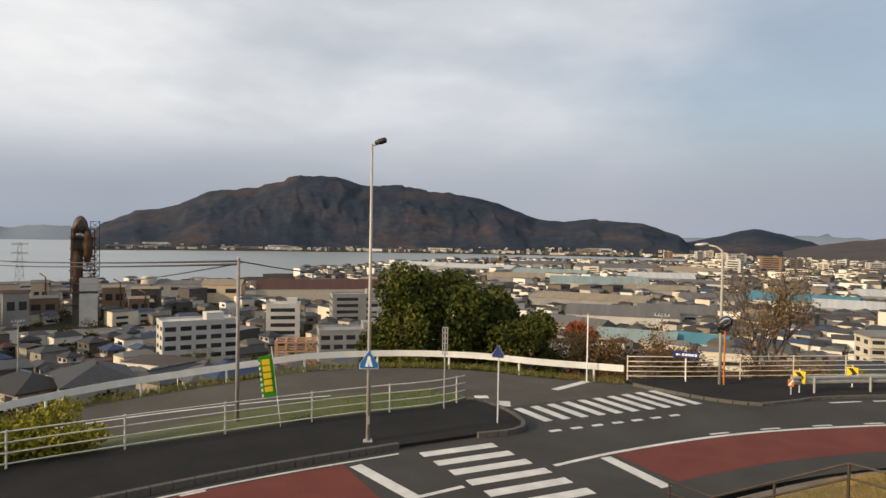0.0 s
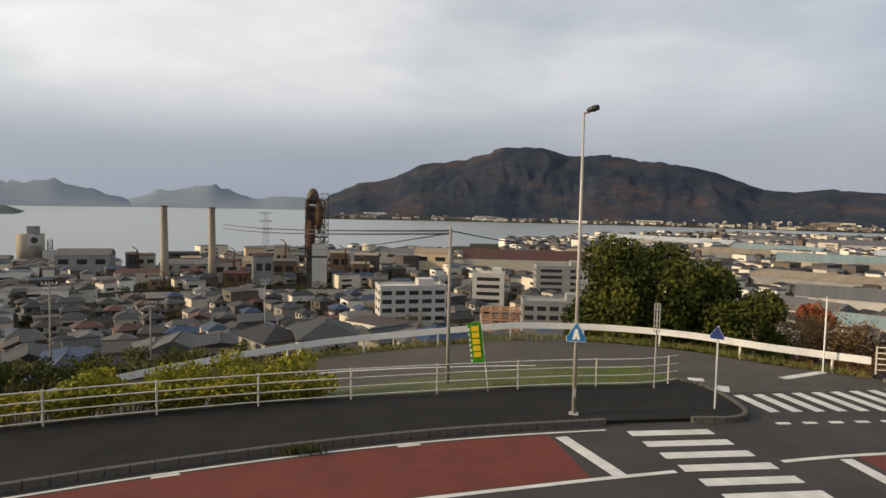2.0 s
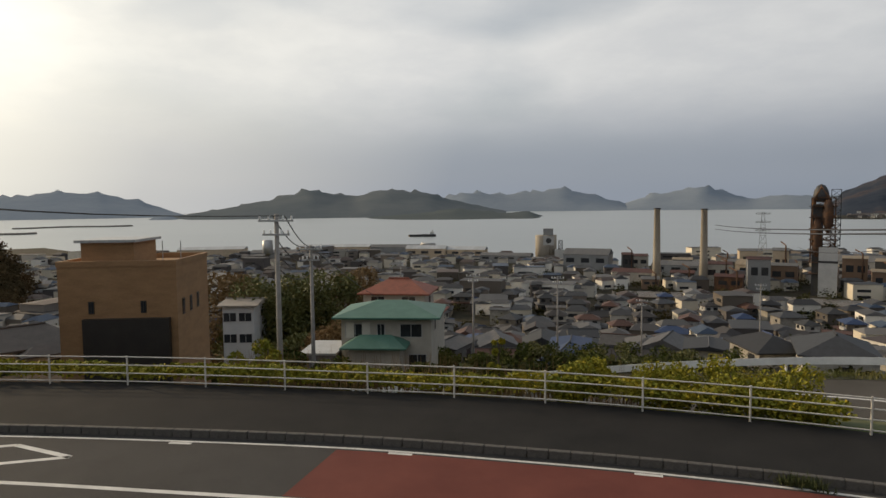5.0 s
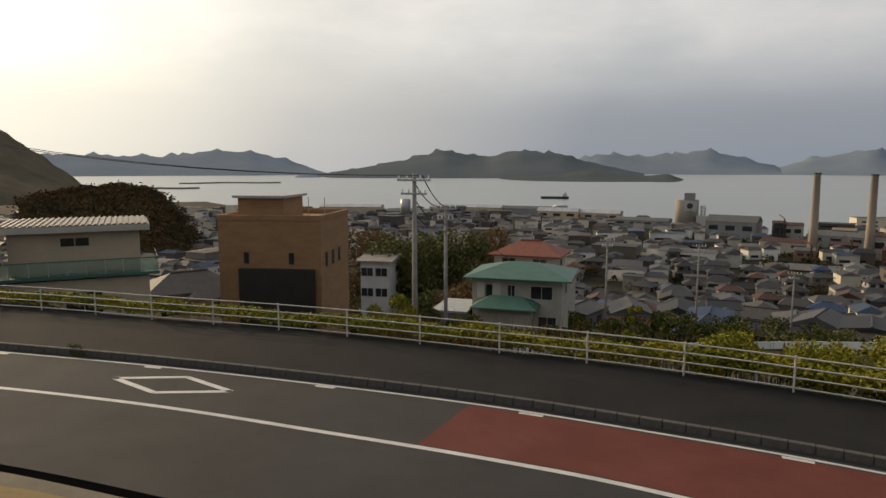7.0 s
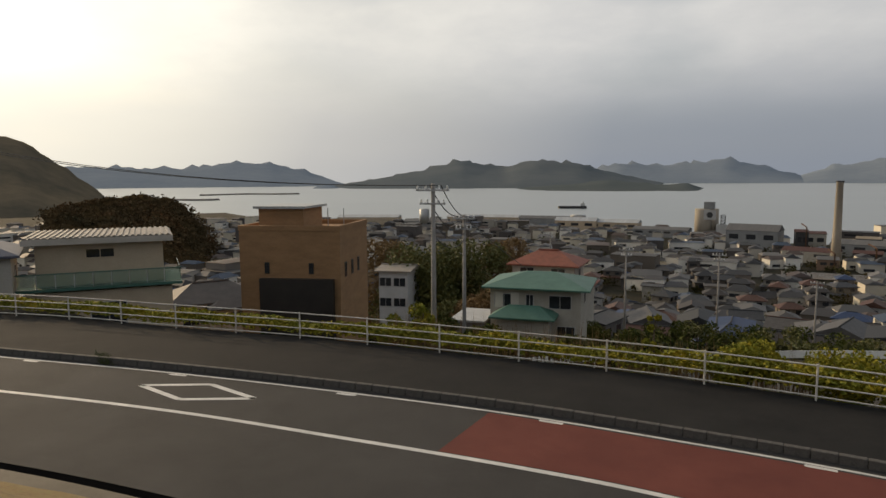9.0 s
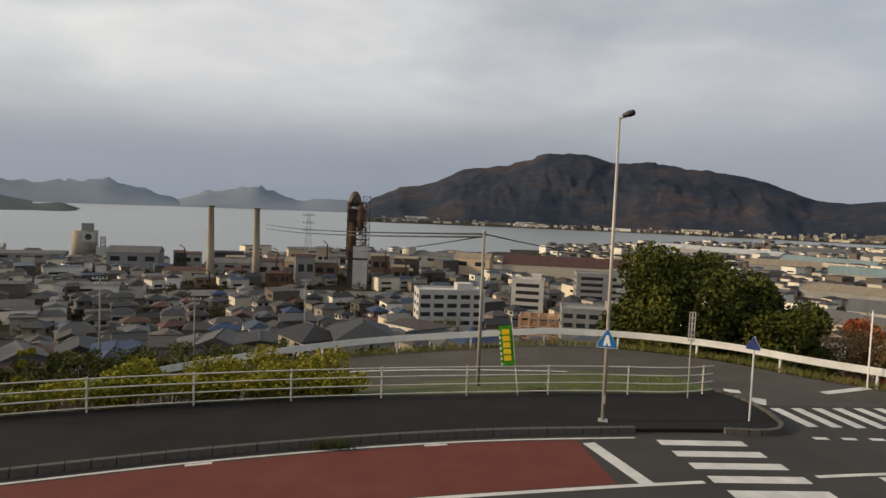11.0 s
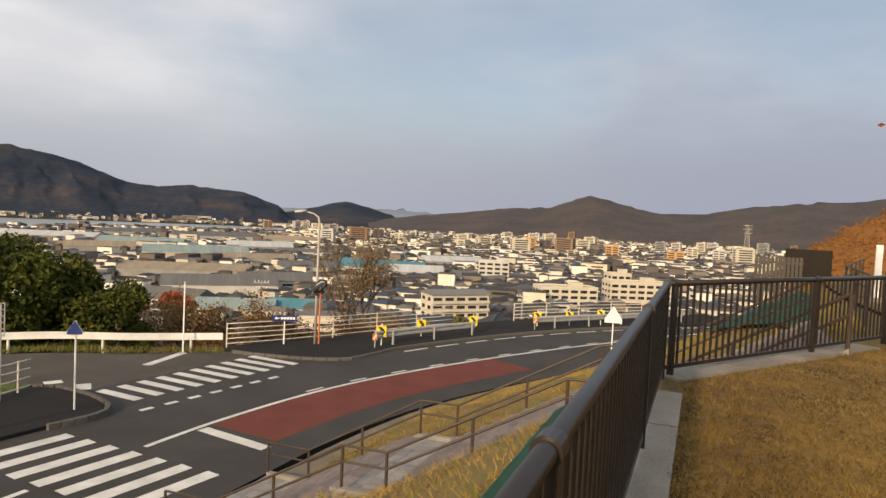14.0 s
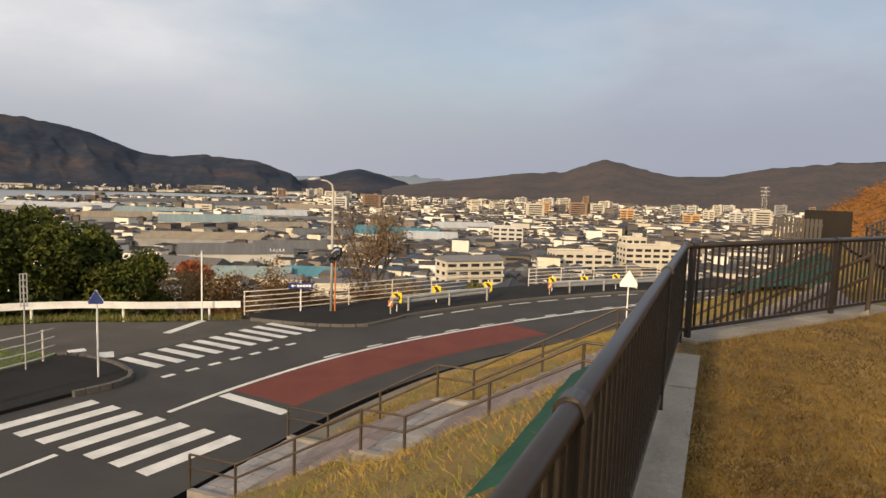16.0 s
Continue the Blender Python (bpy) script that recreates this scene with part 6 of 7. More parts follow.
for i in range(30):
    a, r = rng.uniform(-92, -44), rng.uniform(560, 1200)
    s = rng.randint(4, 8)
    p = polar(a, r)
    if not free(p, 14):
        continue
    top_el = math.degrees(math.atan((TOWN + s * 3.2 + 2 - EYE) / (1.6 * r)))
    block(a, r, rng.uniform(14, 32), rng.uniform(10, 15), s, top_el, a + rng.uniform(-30, 40), "mid-rise town building among lower houses", [SUNNY, OFFICE_WHITE, OFFICE_GREY, SUNNY, BROWN_TILE, OFFICE_WHITE][rng.randint(6)], 1)

# ---- sheds and warehouses ----
SHED_ROOFS = [surf("shed_roof_" + n, c, tuple(v * 1.4 for v in c), 0.06, 0.75, fine=0.8, stretch=(6, 0.3, 1), spec=0.2) for n, c in (("brown", (0.06, 0.03, 0.026)), ("grey", (0.095, 0.095, 0.095)), ("tan", (0.2, 0.165, 0.12)), ("teal", (0.16, 0.21, 0.21)), ("blue", (0.05, 0.14, 0.18)), ("pale", (0.32, 0.33, 0.335)))]


def shed(yaw, r, w, d, h, rise, turn, roof, wall, label, bays=1):
    p = polar(yaw, r)
    z = gz(yaw, r)
    t = thing("warehouse", label, "warehouse", pose(p.x, p.y, z, 0, 0, turn))
    part("wall", box(bmesh.new(), -w / 2, -d / 2, -2, w / 2, d / 2, h), wall, t)
    for b in range(bays):
        bm = bmesh.new()
        dd = d / bays
        y0, y1 = -d / 2 + dd * b, -d / 2 + dd * (b + 1)
        v = [bm.verts.new(q) for q in ((-w / 2 - .4, y0 - .3, h), (w / 2 + .4, y0 - .3, h), (w / 2 + .4, y1 + .3, h), (-w / 2 - .4, y1 + .3, h), (-w / 2 - .4, (y0 + y1) / 2, h + rise), (w / 2 + .4, (y0 + y1) / 2, h + rise))]
        for f in ((0, 1, 5, 4), (2, 3, 4, 5), (0, 4, 3), (1, 2, 5), (3, 2, 1, 0)):
            bm.faces.new([v[i] for i in f])
        part("roof", fixed(bm), roof, t)
    n = max(2, int(w / 9)) if w < 50 else 0
    for k in range(n):
        x = -w / 2 + w * (k + 0.2) / n
        part("window", box(bmesh.new(), x, -d / 2 - 0.05, h * 0.55, x + w * 0.55 / n, -d / 2 + 0.05, h * 0.8), GLASS, t)
    TAKEN.append((p.x, p.y, max(w, d) * 0.5))
    return t


shed(-13.9, 480, 88, 30, 9, 6, -10, SHED_ROOFS[0], CREAM, "long factory hall with a dark brown roof")
shed(-20.5, 560, 60, 24, 8, 4, -12, SHED_ROOFS[2], SUNNY, "tan-roofed factory shed by the works")
for a, r, w, d, h, k, bays in ((-38, 640, 90, 40, 9, 3, 1), (-42.5, 600, 70, 60, 8, 2, 3), (-37.5, 480, 80, 45, 8, 2, 3), (-40, 380, 60, 26, 8, 1, 1), (-44.5, 400, 44, 20, 8, 1, 1), (-35.5, 330, 44, 22, 7, 1, 1), (-43, 760, 70, 30, 9, 5, 1), (-47, 700, 60, 34, 8, 1, 2), (-48, 520, 60, 26, 7, 1, 1), (-34, 800, 90, 30, 8, 3, 1), (-28, 900, 100, 40, 8, 5, 1), (-31, 700, 60, 30, 8, 2, 1), (-53.5, 520, 70, 30, 9, 4, 1), (-56.5, 500, 40, 24, 8, 5, 1), (-50.5, 420, 46, 20, 6, 2, 1), (-23, 950, 80, 30, 8, 5, 1), (-39.5, 1000, 120, 40, 9, 1, 1), (-46, 950, 90, 40, 9, 2, 1), (-33, 1080, 90, 30, 8, 1, 1), (-59.5, 640, 60, 26, 8, 5, 1), (-62, 480, 40, 20, 7, 1, 1), (-41.3, 300, 34, 18, 6, 3, 1), (-46.3, 300, 24, 14, 6, 4, 1), (-36.2, 250, 30, 16, 6, 5, 1)):
    shed(a, r, w, d, h * 0.68, max(1.8, h * 0.62 / bays), a + rng.uniform(-34, 22), SHED_ROOFS[k], [CREAM, OFFICE_WHITE, OFFICE_GREY][k % 3], "factory hall with a low pitched metal roof", bays)
for a, r, w, d, h, k in ((14.0, 440, 40, 16, 7, 1), (8.5, 430, 26, 14, 9, 2), (22, 455, 30, 18, 12, 1), (36, 560, 34, 14, 9, 5), (32.8, 560, 40, 16, 8, 5), (38.5, 620, 50, 16, 7, 1), (44, 640, 70, 20, 7, 5), (29, 520, 40, 16, 6, 1), (18, 400, 26, 14, 6, 0), (-2.5, 520, 34, 18, 9, 1), (-6, 470, 26, 14, 12, 2), (2, 470, 40, 20, 10, 1), (54, 650, 60, 22, 7, 5), (49, 600, 40, 18, 6, 1), (62, 560, 30, 16, 7, 1)):
    shed(a, r, w, d, h, h * 0.3, a - 12, SHED_ROOFS[k], [CREAM, OFFICE_GREY, BEIGE][k % 3], "weathered harbour works shed with pitched roof")

# ---- the works by the water ----
RUST = surf("rusty_steel", (0.03, 0.024, 0.02), (0.075, 0.036, 0.018), 0.3, 0.85, fine=3, c=(0.19, 0.085, 0.03))
STACK = surf("chimney_concrete", (0.30, 0.26, 0.2), (0.40, 0.35, 0.28), 0.1, 0.9, fine=1.0, stretch=(1, 1, 0.3))
for a, r, el in ((16.4, 385, -0.58), (12.75, 385, -0.66)):
    p = polar(a, r)
    z = gz(a, r)
    h = EYE + r * math.tan(radians(el)) - z
    t = thing("chimney", "tall tapering concrete factory chimney", "chimney", Matrix.Translation((p.x, p.y, z)), "two works chimneys")
    part("shaft", lathe(bmesh.new(), [(2.4, -1), (2.0, h * 0.4), (1.55, h - 1.2), (1.7, h - 1.1), (1.7, h)], 20), STACK, t, smooth=True)
    part("cap", lathe(bmesh.new(), [(1.75, h - 0.6), (1.85, h - 0.5), (1.85, h + 0.1), (1.3, h + 0.15)], 20), DARK_STEEL, t)
    TAKEN.append((p.x, p.y, 4))


def lattice(bm, w0, w1, z0, z1, n, r=0.25, diag=True):
    """Four legs with rings and crossed braces."""
    cs = ((-1, -1), (1, -1), (1, 1), (-1, 1))
    for k in range(n + 1):
        u = k / n
        w = (w0 * (1 - u) + w1 * u) / 2
        z = z0 + (z1 - z0) * u
        for i in range(4):
            a, b = cs[i], cs[(i + 1) % 4]
            tube(bm, [(a[0] * w, a[1] * w, z), (b[0] * w, b[1] * w, z)], r * 0.6, 4)
            if k < n:
                v = (k + 1) / n
                w2 = (w0 * (1 - v) + w1 * v) / 2
                z2 = z0 + (z1 - z0) * v
                tube(bm, [(a[0] * w, a[1] * w, z), (a[0] * w2, a[1] * w2, z2)], r, 4)
                if diag:
                    tube(bm, [(a[0] * w, a[1] * w, z), (b[0] * w2, b[1] * w2, z2)], r * 0.5, 4)
                    tube(bm, [(b[0] * w, b[1] * w, z), (a[0] * w2, a[1] * w2, z2)], r * 0.5, 4)
    return bm


r = 370
p = polar(4.35, r)
z = gz(4.35, r)
H = EYE + r * math.tan(radians(1.15)) - z
t = thing("preheater_tower", "rusty steel process tower with a domed top and pale lower block", "industrial tower", pose(p.x, p.y, z, 0, 0, 4))
TAKEN.append((p.x, p.y, 12))
part("lower_block", box(bmesh.new(), -1.5, -6.2, -2, 6.5, 5, H * 0.44), OFFICE_WHITE, t, "pale sheet-clad block")
part("floor_band", box(bmesh.new(), -1.6, -6.3, H * 0.3, 6.6, 5.1, H * 0.32), DARK_STEEL, t)
part("core", box(bmesh.new(), -4.5, -4, -2, 0, 4, H * 0.82), DARK_STEEL, t, "dark inner core")
part("frame", lattice(bmesh.new(), 10.5, 10, H * 0.3, H * 0.88, 7, 0.35), RUST, t, "rusty braced frame")
part("frame", lattice(bmesh.new(), 4, 4, H * 0.45, H * 0.95, 8, 0.2), DARK_STEEL, t, "dark stair frame").location = (5.2, -2, 0)
part("vessel", lathe(bmesh.new(), [(0.5, H * 0.35), (2.2, H * 0.45), (2.2, H * 0.6), (0.8, H * 0.7)], 14), RUST, t, "rusty cyclone vessel", smooth=True).location = (-2.5, -4, 0)
part("vessel", lathe(bmesh.new(), [(0.5, H * 0.55), (2.3, H * 0.66), (2.3, H * 0.8), (1.2, H * 0.86)], 14), RUST, t, "rusty cyclone vessel", smooth=True).location = (2, -4, 0)
part("dome", lathe(bmesh.new(), [(3.4, H * 0.84), (3.5, H * 0.9), (3.0, H * 0.945), (1.8, H * 0.985), (0.3, H)], 16), DARK_STEEL, t, "dark domed top", smooth=True).location = (-1.2, 0, 0)
part("pipe", tube(bmesh.new(), [(-4, -3, H * 0.5), (-4, -3, H * 0.86), (-1.2, -2, H * 0.97), (2.6, -2, H * 0.86), (2.6, -2, H * 0.6)], 0.9, 10), RUST, t, "bent gas duct", smooth=True)
for k in range(1, 8):
    zz = H * 0.1 * k + H * 0.1
    part("gallery", box(bmesh.new(), -6, -5.8, zz, 6, 5.8, zz + 0.25), RUST, t)
# cluttered low works round it
for i in range(46):
    a, rr = rng.uniform(-1, 19.5), rng.uniform(365, 470)
    p = polar(a, rr)
    if not free(p, 5):
        continue
    w, d, h = rng.uniform(6, 16), rng.uniform(6, 14), rng.uniform(5, 15) * (1.3 if 5 < a < 9 else 1)
    t = thing("works_building", "weathered low works building with pipes", "industrial building", pose(p.x, p.y, gz(a, rr), 0, 0, a + rng.uniform(-8, 8)))
    m = [RUST, CREAM, OFFICE_GREY, BEIGE, DARK_STEEL, BROWN_TILE][rng.randint(6)]
    part("wall", box(bmesh.new(), -w / 2, -d / 2, -2, w / 2, d / 2, h), m, t)
    part("roof", hip_roof(bmesh.new(), w, d, h, 1.2, 0.3, 0.02), SHED_ROOFS[rng.randint(3)], t)
    for k in range(2):
        x = -w / 2 + w * (0.15 + 0.45 * k)
        part("window", box(bmesh.new(), x, -d / 2 - 0.05, h * 0.5, x + w * 0.3, -d / 2 + 0.05, h * 0.75), GLASS, t)
    if i % 2:
        part("pipe", tube(bmesh.new(), [(w * 0.3, -d / 2 - 0.5, 0), (w * 0.3, -d / 2 - 0.5, h + 3), (0, 0, h + 4.5)], 0.4, 8), RUST, t)
# storage silo with a plain badge, tanks, mast and loader ship
r = 540
p = polar(25.85, r)
z = gz(25.85, r)
H = EYE - r * math.tan(radians(2.83)) - z
t = thing("silo", "tall concrete silo with a white board and head house", "silo", pose(p.x, p.y, z, 0, 0, 20))
TAKEN.append((p.x, p.y, 16))
part("drum", lathe(bmesh.new(), [(6.2, -1), (6.2, H), (5.9, H + 0.2)], 24), STACK, t, smooth=True)
part("drum", lathe(bmesh.new(), [(6.2, -1), (6.2, H), (5.9, H + 0.2)], 24), STACK, t, smooth=True).location = (4.5, 5, 0)
part("head_house", box(bmesh.new(), 0.5, -3, H, 8, 4, H + 5.5), OFFICE_GREY, t)
b = part("board", box(bmesh.new(), 1.0, -6.6, H * 0.62, 9.5, -6.3, H - 0.5), OFFICE_WHITE, t, "white board")
part("badge", lathe(bmesh.new(), [(2.4, 0), (2.4, 0.2), (1.0, 0.25)], 6), DARK_STEEL, b, "plain dark badge").matrix_basis = pose(5.2, -6.65, H * 0.8, 90, 0, 0)
part("stair", lattice(bmesh.new(), 3, 3, 0, H * 0.8, 8, 0.2), DARK_STEEL, t).location = (14.5, -4, 0)
part("annex", box(bmesh.new(), 10, -7, -2, 22, 3, 9), OFFICE_WHITE, t)
for a, r, rad, el in ((-0.3, 520, 5.5, -3.6), (35.9, 600, 7, -3.45)):
    p = polar(a, r)
    z = gz(a, r)
    h = EYE + r * math.tan(radians(el)) - z
    t = thing("storage_tank", "pale round storage tank", "tank", Matrix.Translation((p.x, p.y, z)))
    part("shell", lathe(bmesh.new(), [(rad, -1), (rad, h - 1), (rad * 0.96, h)], 24), SUNNY if a < 0 else OFFICE_WHITE, t, smooth=True)
    part("lid", lathe(bmesh.new(), [(rad * 1.02, h - 0.2), (rad * 0.6, h + 0.6), (0.3, h + 1)], 24), GALV, t, smooth=True)
p = polar(36.4, 1000, SEA)
t = thing("cargo_ship", "dark cargo ship with a white bridge at the quay", "ship", pose(p.x, p.y, SEA + 1.3, 0, 0, 35))
bm = bmesh.new()
hull = [(-21, 0), (-19, -3.5), (15, -3.5), (21, 0), (15, 3.5), (-19, 3.5)]
prism(bm, [(x, y) for x, y in hull[:4]], [(hull[0][0], 0.01), (-19, 3.5), (15, 3.5), (hull[3][0], 0.01)], -1.5, 2.2)
part("hull", fixed(bm), DARK_STEEL, t, "dark hull")
part("bridge", box(bmesh.new(), 12, -3, 2.2, 18, 3, 6.5, 0.3), OFFICE_WHITE, t, "white bridge")
part("funnel", lathe(bmesh.new(), [(1.0, 6.5), (0.9, 9)], 10), OFFICE_WHITE, t).location = (16, 0, 0)


def pylon(a, r, el_top, w=8):
    p = polar(a, r)
    z = gz(a, r)
    h = EYE + r * math.tan(radians(el_top)) - z
    t = thing("pylon", "steel lattice power pylon", "pylon", pose(p.x, p.y, z, 0, 0, a))
    part("lattice_tower", lattice(bmesh.new(), w, w * 0.18, 0, h, 9, 0.16), GALV, t)
    for k in (0.98, 0.86, 0.74):
        part("crossarm", lattice(bmesh.new(), 0.8, 0.8, -w * 0.55, w * 0.55, 4, 0.12), GALV, t).matrix_basis = pose(0, 0, h * k, 0, 90, 0)
    return t


pylon(8.45, 420, -0.95, 7)
pylon(-19.2, 200, -5.4, 5)
pylon(-6.8, 330, -6.1, 4)
pylon(-41.4, 520, -3.0, 6)
pylon(-83.6, 1400, 0.6, 14)
# steel-framed car deck
p = polar(-12.0, 190)
t = thing("steel_frame", "orange-brown steel frame of an open parking deck", "steel frame", pose(p.x, p.y, EYE - 190 * math.tan(radians(11.6)) - 1, 0, 0, -14))
RUSTY_PAINT = surf("red_oxide_steel", (0.34, 0.19, 0.11), (0.44, 0.27, 0.16), 0.5, 0.7, fine=4)
for x in np.linspace(-5.5, 5.5, 5):
    for y in (-4, 0, 4):
        part("column", box(bmesh.new(), x - 0.2, y - 0.2, -3, x + 0.2, y + 0.2, 10), RUSTY_PAINT, t)
for zz in (2.5, 5, 7.5, 10):
    for y in (-4, 0, 4):
        part("floor_beam", box(bmesh.new(), -5.7, y - 0.22, zz - 0.4, 5.7, y + 0.22, zz), RUSTY_PAINT, t)
    for x in np.linspace(-5.5, 5.5, 5):
        part("cross_beam", box(bmesh.new(), x - 0.23, -4.24, zz - 0.35, x + 0.23, 4.24, zz - 0.02), RUSTY_PAINT, t)
for zz in (0, 2.5, 5, 7.5):
    part("brace", tube(bmesh.new(), [(2.9, -4.3, zz), (5.4, -4.3, zz + 2.4)], 0.14, 4), RUSTY_PAINT, t)
    part("brace", tube(bmesh.new(), [(5.4, -4.5, zz), (2.9, -4.5, zz + 2.4)], 0.14, 4), RUSTY_PAINT, t)
TAKEN.append((p.x, p.y, 8))
# railway embankment strip
bm = ribbon(bmesh.new(), [polar(a, 330) for a in range(-4, 22, 2)], [polar(a, 352) for a in range(-4, 22, 2)], TOWN + 0.6, TOWN + 0.6)
tagged(link("railway_bed", fixed(bm), surf("ballast", (0.12, 0.1, 0.085), (0.19, 0.165, 0.14), 0.3, 0.95, fine=3)), "brown ballast bed of the railway lines", "railway", kind="structure")
for k in (333, 337, 341, 345, 349):
    bm = tube(bmesh.new(), [polar(a, k, TOWN + 0.8) for a in range(-4, 22, 2)], 0.18, 4)
    tagged(link("railway_track", bm, GALV), "steel railway track", "railway", kind="structure")

# ---- houses down the slope ----
protos = [
    (9.0, 7.0, 2, 1.7, False, True), (7.5, 6.5, 2, 1.6, True, False), (8.0, 6.5, 1, 1.8, True, False), (7.0, 6.0, 2, 0.5, True, False)]
made = [make_house(*q, label="tiled-roof house packed among its neighbours on the slope", sub=False) for q in protos]
made += [storeyed_house(w, d, h, "two-storey tiled house with a skirt of lower roofs", shift=k, balcony=b) for w, d, h, k, b in ((9.0, 7.5, 1.5, 0.5, True), (10.5, 7.5, 1.6, -0.8, False), (8.0, 7.0, 1.4, 0.0, True), (9.5, 8.5, 1.8, 0.7, False), (11.5, 8.0, 1.5, 1.0, True))]
for m in made:
    m.location = (0, 0, -900)
used = [False] * len(made)
count = 0
for i in range(5200):
    a = rng.uniform(-84, 84)
    near = rng.rand()
    r = (100 if 8 < a < 36 else 84) + 205 * near ** 1.25
    if (a > 66 and r < 95) or (-34 < a < -18 and r < 70):
        continue
    if -48 < a < -10 and r > 180:
        continue
    if 41 < a < 53.5 and r < 112:
        continue
    if -63 < a < -57 and 240 < r < 262:
        continue
    p = polar(a, r)
    if 320 < r < 356 and -5 < a < 21:
        continue
    if not free(p, 4.1 if r < 170 else 4.9):
        continue
    k = rng.randint(len(made))
    turn = 25 + 90 * rng.randint(4) + rng.normal() * 9
    m = pose(p.x, p.y, gz(a, r) + 0.2, 0, 0, turn)
    if not used[k]:
        made[k].matrix_basis = m
        used[k] = True
    else:
        copy_thing(made[k], m)
    count += 1
    if count > 370:
        break


# ---- the town on the plain: uncountable small buildings ----
def town(name, label, spots, wall_mat, roof_mat):
    vs, fs, mats = [], [], []
    for x, y, z, w, d, h, rise, turn in spots:
        c, s = math.cos(turn), math.sin(turn)
        b = len(vs)

        def put(u, v, q):
            vs.append((x + u * c - v * s, y + u * s + v * c, q))

        for q in (z - 2, z + h):
            for u, v in ((-w, -d), (w, -d), (w, d), (-w, d)):
                put(u / 2, v / 2, q)
        for f in ((0, 1, 5, 4), (1, 2, 6, 5), (2, 3, 7, 6), (3, 0, 4, 7)):
            fs.append([b + i for i in f])
            mats.append(0)
        b = len(vs)
        e = 0.4
        for u, v, q in ((-w / 2 - e, -d / 2 - e, z + h), (w / 2 + e, -d / 2 - e, z + h), (w / 2 + e, d / 2 + e, z + h), (-w / 2 - e, d / 2 + e, z + h), (-w / 2 + rise, 0, z + h + rise), (w / 2 - rise, 0, z + h + rise)):
            put(u, v, q)
        for f in ((0, 1, 5, 4), (2, 3, 4, 5), (3, 0, 4), (1, 2, 5)):
            fs.append([b + i for i in f])
            mats.append(1)
        # dark window bands on the two long sides
        for sy in (-1, 1):
            for lv in range(max(1, int(h / 3))):
                b = len(vs)
                zz = z + 0.9 + 2.9 * lv
                for u, q in ((-w * 0.36, zz), (w * 0.1, zz), (w * 0.1, zz + 1.3), (-w * 0.36, zz + 1.3)):
                    put(u, sy * (d / 2 + 0.06), q)
                fs.append([b, b + 1, b + 2, b + 3])
                mats.append(2)
    me = bpy.data.meshes.new(name)
    me.from_pydata(vs, [], fs)
    for m in (wall_mat, roof_mat, GLASS):
        me.materials.append(m)
    me.polygons.foreach_set("material_index", mats)
    return tagged(new(name, me), label, "town", kind="stuff")


TOWN_WALL = picked("town_wall", [(0.5, 0.46, 0.39), (0.8, 0.77, 0.7), (0.2, 0.17, 0.14), (0.7, 0.67, 0.6), (0.12, 0.1, 0.08), (0.66, 0.6, 0.48), (0.09, 0.08, 0.075)], 0.85, island=True, dirt=0.2, scale=0.05)
TOWN_ROOF = picked("town_roof", [(0.022, 0.024, 0.028), (0.042, 0.041, 0.043), (0.07, 0.068, 0.067), (0.018, 0.019, 0.022), (0.034, 0.03, 0.029), (0.13, 0.125, 0.12), (0.03, 0.05, 0.085), (0.05, 0.032, 0.026), (0.05, 0.049, 0.051)], 0.7, island=True, dirt=0.2, scale=0.05)
spots = []
tries = 0
cell = {}
while len(spots) < 7200 and tries < 90000:
    tries += 1
    u = rng.rand()
    if u < 0.74:
        a, r = rng.uniform(-97, -45), 125 + 1900 * rng.rand() ** 1.7
    elif u < 0.86:
        a, r = rng.uniform(-47, -12), 190 + 1250 * rng.rand()
    elif u < 0.9:
        a, r = rng.uniform(-12, 68), rng.uniform(165, 335)
    elif u < 0.96:
        a, r = rng.uniform(-12, 62), rng.uniform(330, 640)
    else:
        a, r = rng.uniform(62, 84), rng.uniform(110, 700)
    s = np.interp(a, [q for q, _ in SHORE], [q for _, q in SHORE])
    if r > s - 15 or (320 < r < 356 and -5 < a < 21):
        continue
    p = polar(a, r)
    key = (int(p.x // 9), int(p.y // 9))
    if key in cell or any((p.x - q[0]) ** 2 + (p.y - q[1]) ** 2 < (q[2] + 3) ** 2 for q in TAKEN):
        continue
    cell[key] = 1
    grand = rng.rand() < (0.10 if r > 450 else 0.05)
    w, d = (rng.uniform(12, 26), rng.uniform(9, 14)) if grand else (rng.uniform(7, 11), rng.uniform(6, 8))
    h = rng.uniform(5, 11) if grand else rng.uniform(3.2, 6.4)
    spots.append((p.x, p.y, gz(a, r), w, d, h, 0.3 if grand else rng.uniform(1.0, 1.9), radians(25 + 90 * rng.randint(2) + rng.normal() * 8)))
town("town_houses", "dense spread of pale houses with dark roofs on the plain", spots, TOWN_WALL, TOWN_ROOF)
# far shore settlement and works under the mountain
spots = []
for _ in range(330):
    a = rng.uniform(-46, 4)
    r = rng.uniform(1950, 2250)
    p = polar(a, r)
    grand = rng.rand() < 0.12
    lift = max(0.0, (r - 2150) * 0.12)
    spots.append((p.x, p.y, SEA + 2.5 + lift, rng.uniform(40, 90) if grand else rng.uniform(7, 11), 10, rng.uniform(5, 8), 1.2, radians(a)))
town("town_houses", "pale sheds and houses along the far shore", spots, TOWN_WALL, TOWN_ROOF)
bm = bmesh.new()
ring0 = [bm.verts.new(polar(a, 1930, SEA + 1.2)) for a in range(-60, 5, 2)]
ring1 = [bm.verts.new(polar(a, 2400, SEA + 6)) for a in range(-60, 5, 2)]
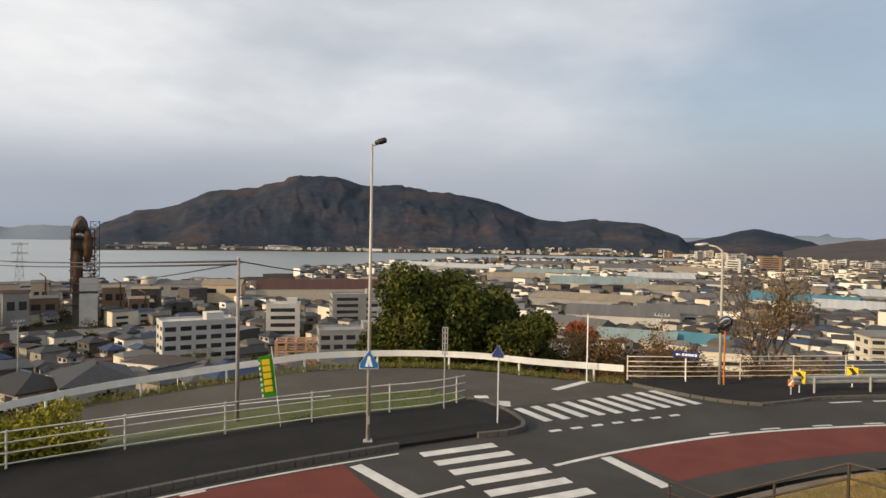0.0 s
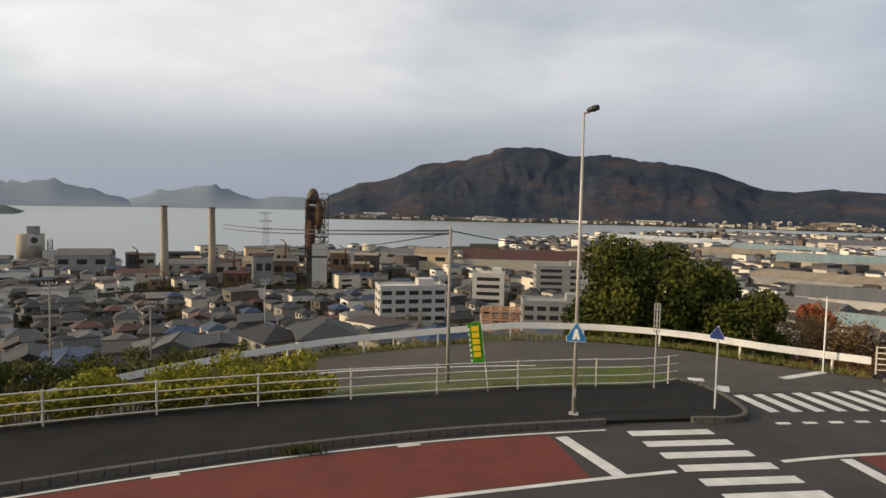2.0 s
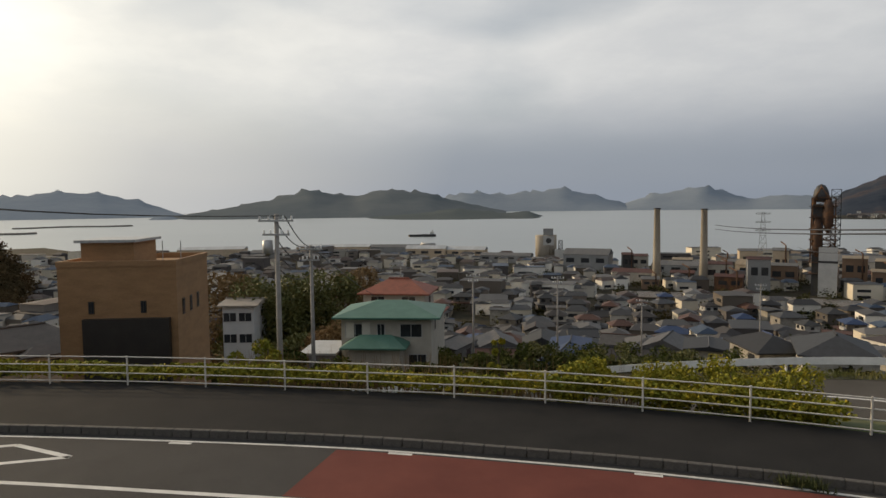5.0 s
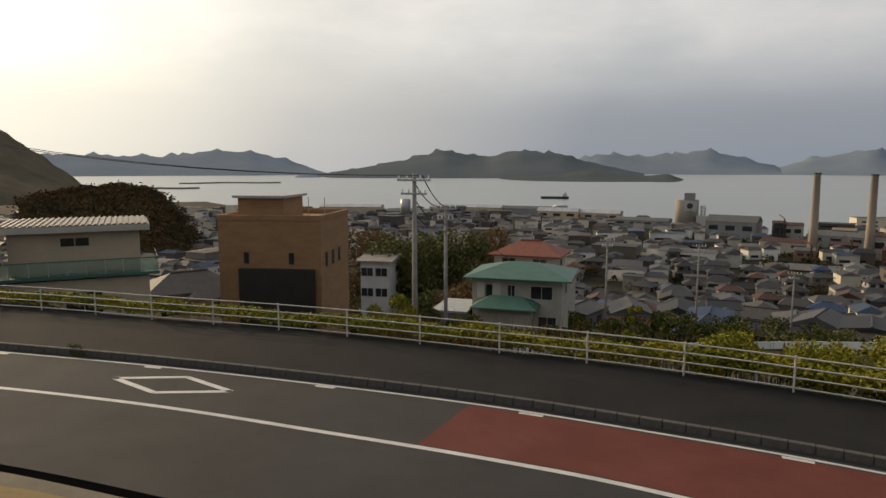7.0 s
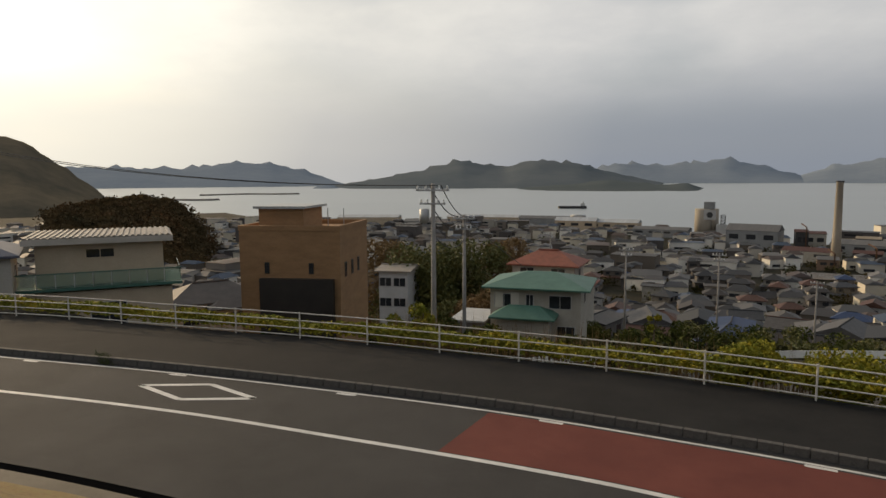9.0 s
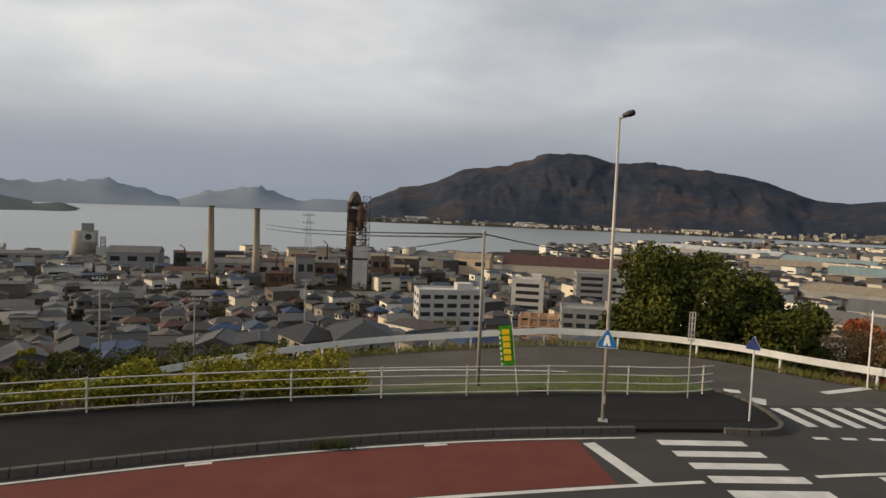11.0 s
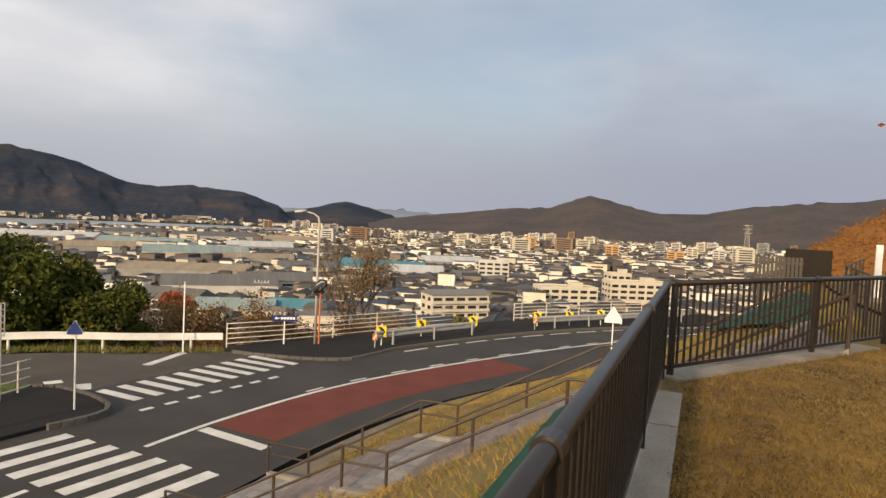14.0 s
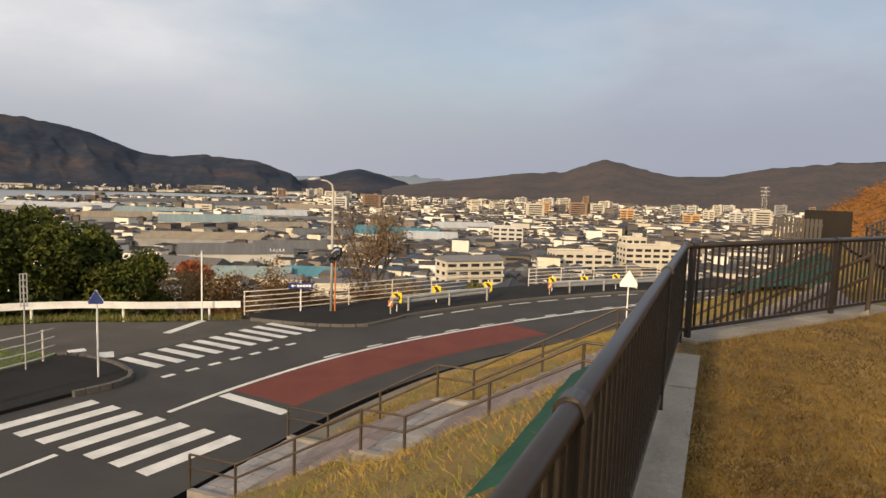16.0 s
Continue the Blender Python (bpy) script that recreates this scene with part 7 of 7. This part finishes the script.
for k in range(len(ring0) - 1):
    bm.faces.new((ring0[k], ring1[k], ring1[k + 1], ring0[k + 1]))
tagged(link("far_shore", fixed(bm), SOIL), "low green shore under the mountain", "shore", kind="structure")
# groves between the town houses
pts = []
for _ in range(3000):
    a, r = (rng.uniform(-95, -38), 100 + 1300 * rng.rand() ** 1.6) if rng.rand() < 0.45 else (rng.uniform(-14, 66), 80 + 380 * rng.rand() ** 1.6)
    if r > np.interp(a, [q for q, _ in SHORE], [q for _, q in SHORE]) - 20:
        continue
    p = polar(a, r, gz(a, r))
    s = rng.uniform(1.0, 3.2) if r > 200 else rng.uniform(0.8, 2.2)
    n = 44
    q = rng.normal(size=(n, 3)) * (s, s, s * 0.6) * 0.6
    pts += (q + np.array([p.x, p.y, p.z + s * 0.8])).tolist()
leaves("groves", pts, 0.5, surf("garden_leaf", (0.016, 0.022, 0.008), (0.045, 0.045, 0.015), 0.02, 0.9, fine=0.5, c=(0.10, 0.065, 0.024), spec=0.1), "dark garden trees between the houses", "trees", aspect=0.8)
# sand-coloured breakwater and quay
for a0, a1, r in ((60, 69, 1900), (66.5, 71, 1500)):
    bm = tube(bmesh.new(), [polar(a, r + 25 * math.sin(a), SEA + 1) for a in np.arange(a0, a1, 1.0)], 3.0, 6)
    tagged(link("breakwater", bm, CONCRETE), "long low concrete breakwater", "breakwater", kind="structure")

# ---- far end of the terrace ----
t = thing("tree", "thick-trunked park tree with a few russet leaves", "tree", Matrix.Translation((11.2, -0.98, TERRACE)))
part("trunk", tube(bmesh.new(), [(0, 0, -0.2), (0.0, 0, 0.5), (0.12, -0.03, 1.6), (0.25, -0.08, 3.0), (0.45, -0.1, 4.4)], 0.24, 12, 0.13), BARK, t, smooth=True)
limbs = bmesh.new()
ends = []
for k in range(9):
    a = k * 0.7
    q = Vector((1.3 + math.cos(a) * 1.0, -0.7 + math.sin(a) * 0.6, 3.2 + 0.35 * (k % 4)))
    tube(limbs, [(0.3, -0.09, 3.2), (Vector((0.3, -0.09, 3.2)) + q) / 2 + Vector((0, 0, 0.3)), q], 0.06, 6, 0.015)
    ends.append(q)
part("limb", limbs, BARK, t)
leaves("crown", np.array([ends[i] for i in rng.choice(9, 260)]) + rng.normal(size=(260, 3)) * 0.3, 0.06, LEAF_RED, "", "", t)
t = thing("solar_lamp", "park lamp with a tilted solar panel", "lamp", pose(11.0, -0.9, TERRACE, 0, 0, -95))
part("pole", tube(bmesh.new(), [(0, 0.9, 0), (0, 0.9, 3.75)], 0.05, 10), GALV, t)
part("panel", box(bmesh.new(), -0.45, -0.3, -0.02, 0.45, 0.3, 0.02, 0.004), DARK_STEEL, t, "dark solar panel").matrix_basis = pose(0, 0.9, 3.85, 0, -28, 0)
t = thing("screen_fence", "dark slatted screen fence at the park edge", "fence", pose(26.6, 2.6, TERRACE - 0.9, 0, 0, -85))
for k in range(12):
    part("slat", box(bmesh.new(), k * 0.13, 0, 0, k * 0.13 + 0.1, 0.03, 1.75), BROWN_STEEL, t)
part("rail", box(bmesh.new(), 0, 0.035, 1.5, 1.56, 0.06, 1.58), BROWN_STEEL, t)
t = thing("notice_board", "dark brown board at the park edge", "board", pose(27.6, 0.95, TERRACE, 0, 0, -87))
part("panel", box(bmesh.new(), -0.75, -0.05, 0.1, 0.75, 0.05, 1.15, 0.02), surf("dark_board", (0.012, 0.010, 0.008), (0.022, 0.018, 0.014), 1.0, 0.8, spec=0.2), t)
for x in (-0.6, 0.6):
    part("post", box(bmesh.new(), x - 0.05, 0.05, -0.1, x + 0.05, 0.15, 1.1), BROWN_STEEL, t)
t = thing("pole", "white square post in the park", "pole", Matrix.Translation((21.0, -0.9, TERRACE)))
part("shaft", box(bmesh.new(), -0.08, -0.08, -0.1, 0.08, 0.08, 1.5, 0.01), SIGN_WHITE, t)
part("foot", box(bmesh.new(), -0.16, -0.16, -0.1, 0.16, 0.16, 0.12, 0.01), CONCRETE, t)
for label, line in (("brown park handrail beyond the terrace", [(17.5, -0.6, TERRACE), (22, -0.2, TERRACE), (30, -0.8, TERRACE)]), ("brown park handrail beyond the terrace", [(17.5, -2.6, TERRACE), (24, -2.0, TERRACE), (34, -2.4, TERRACE)])):
    handrail(label, line)
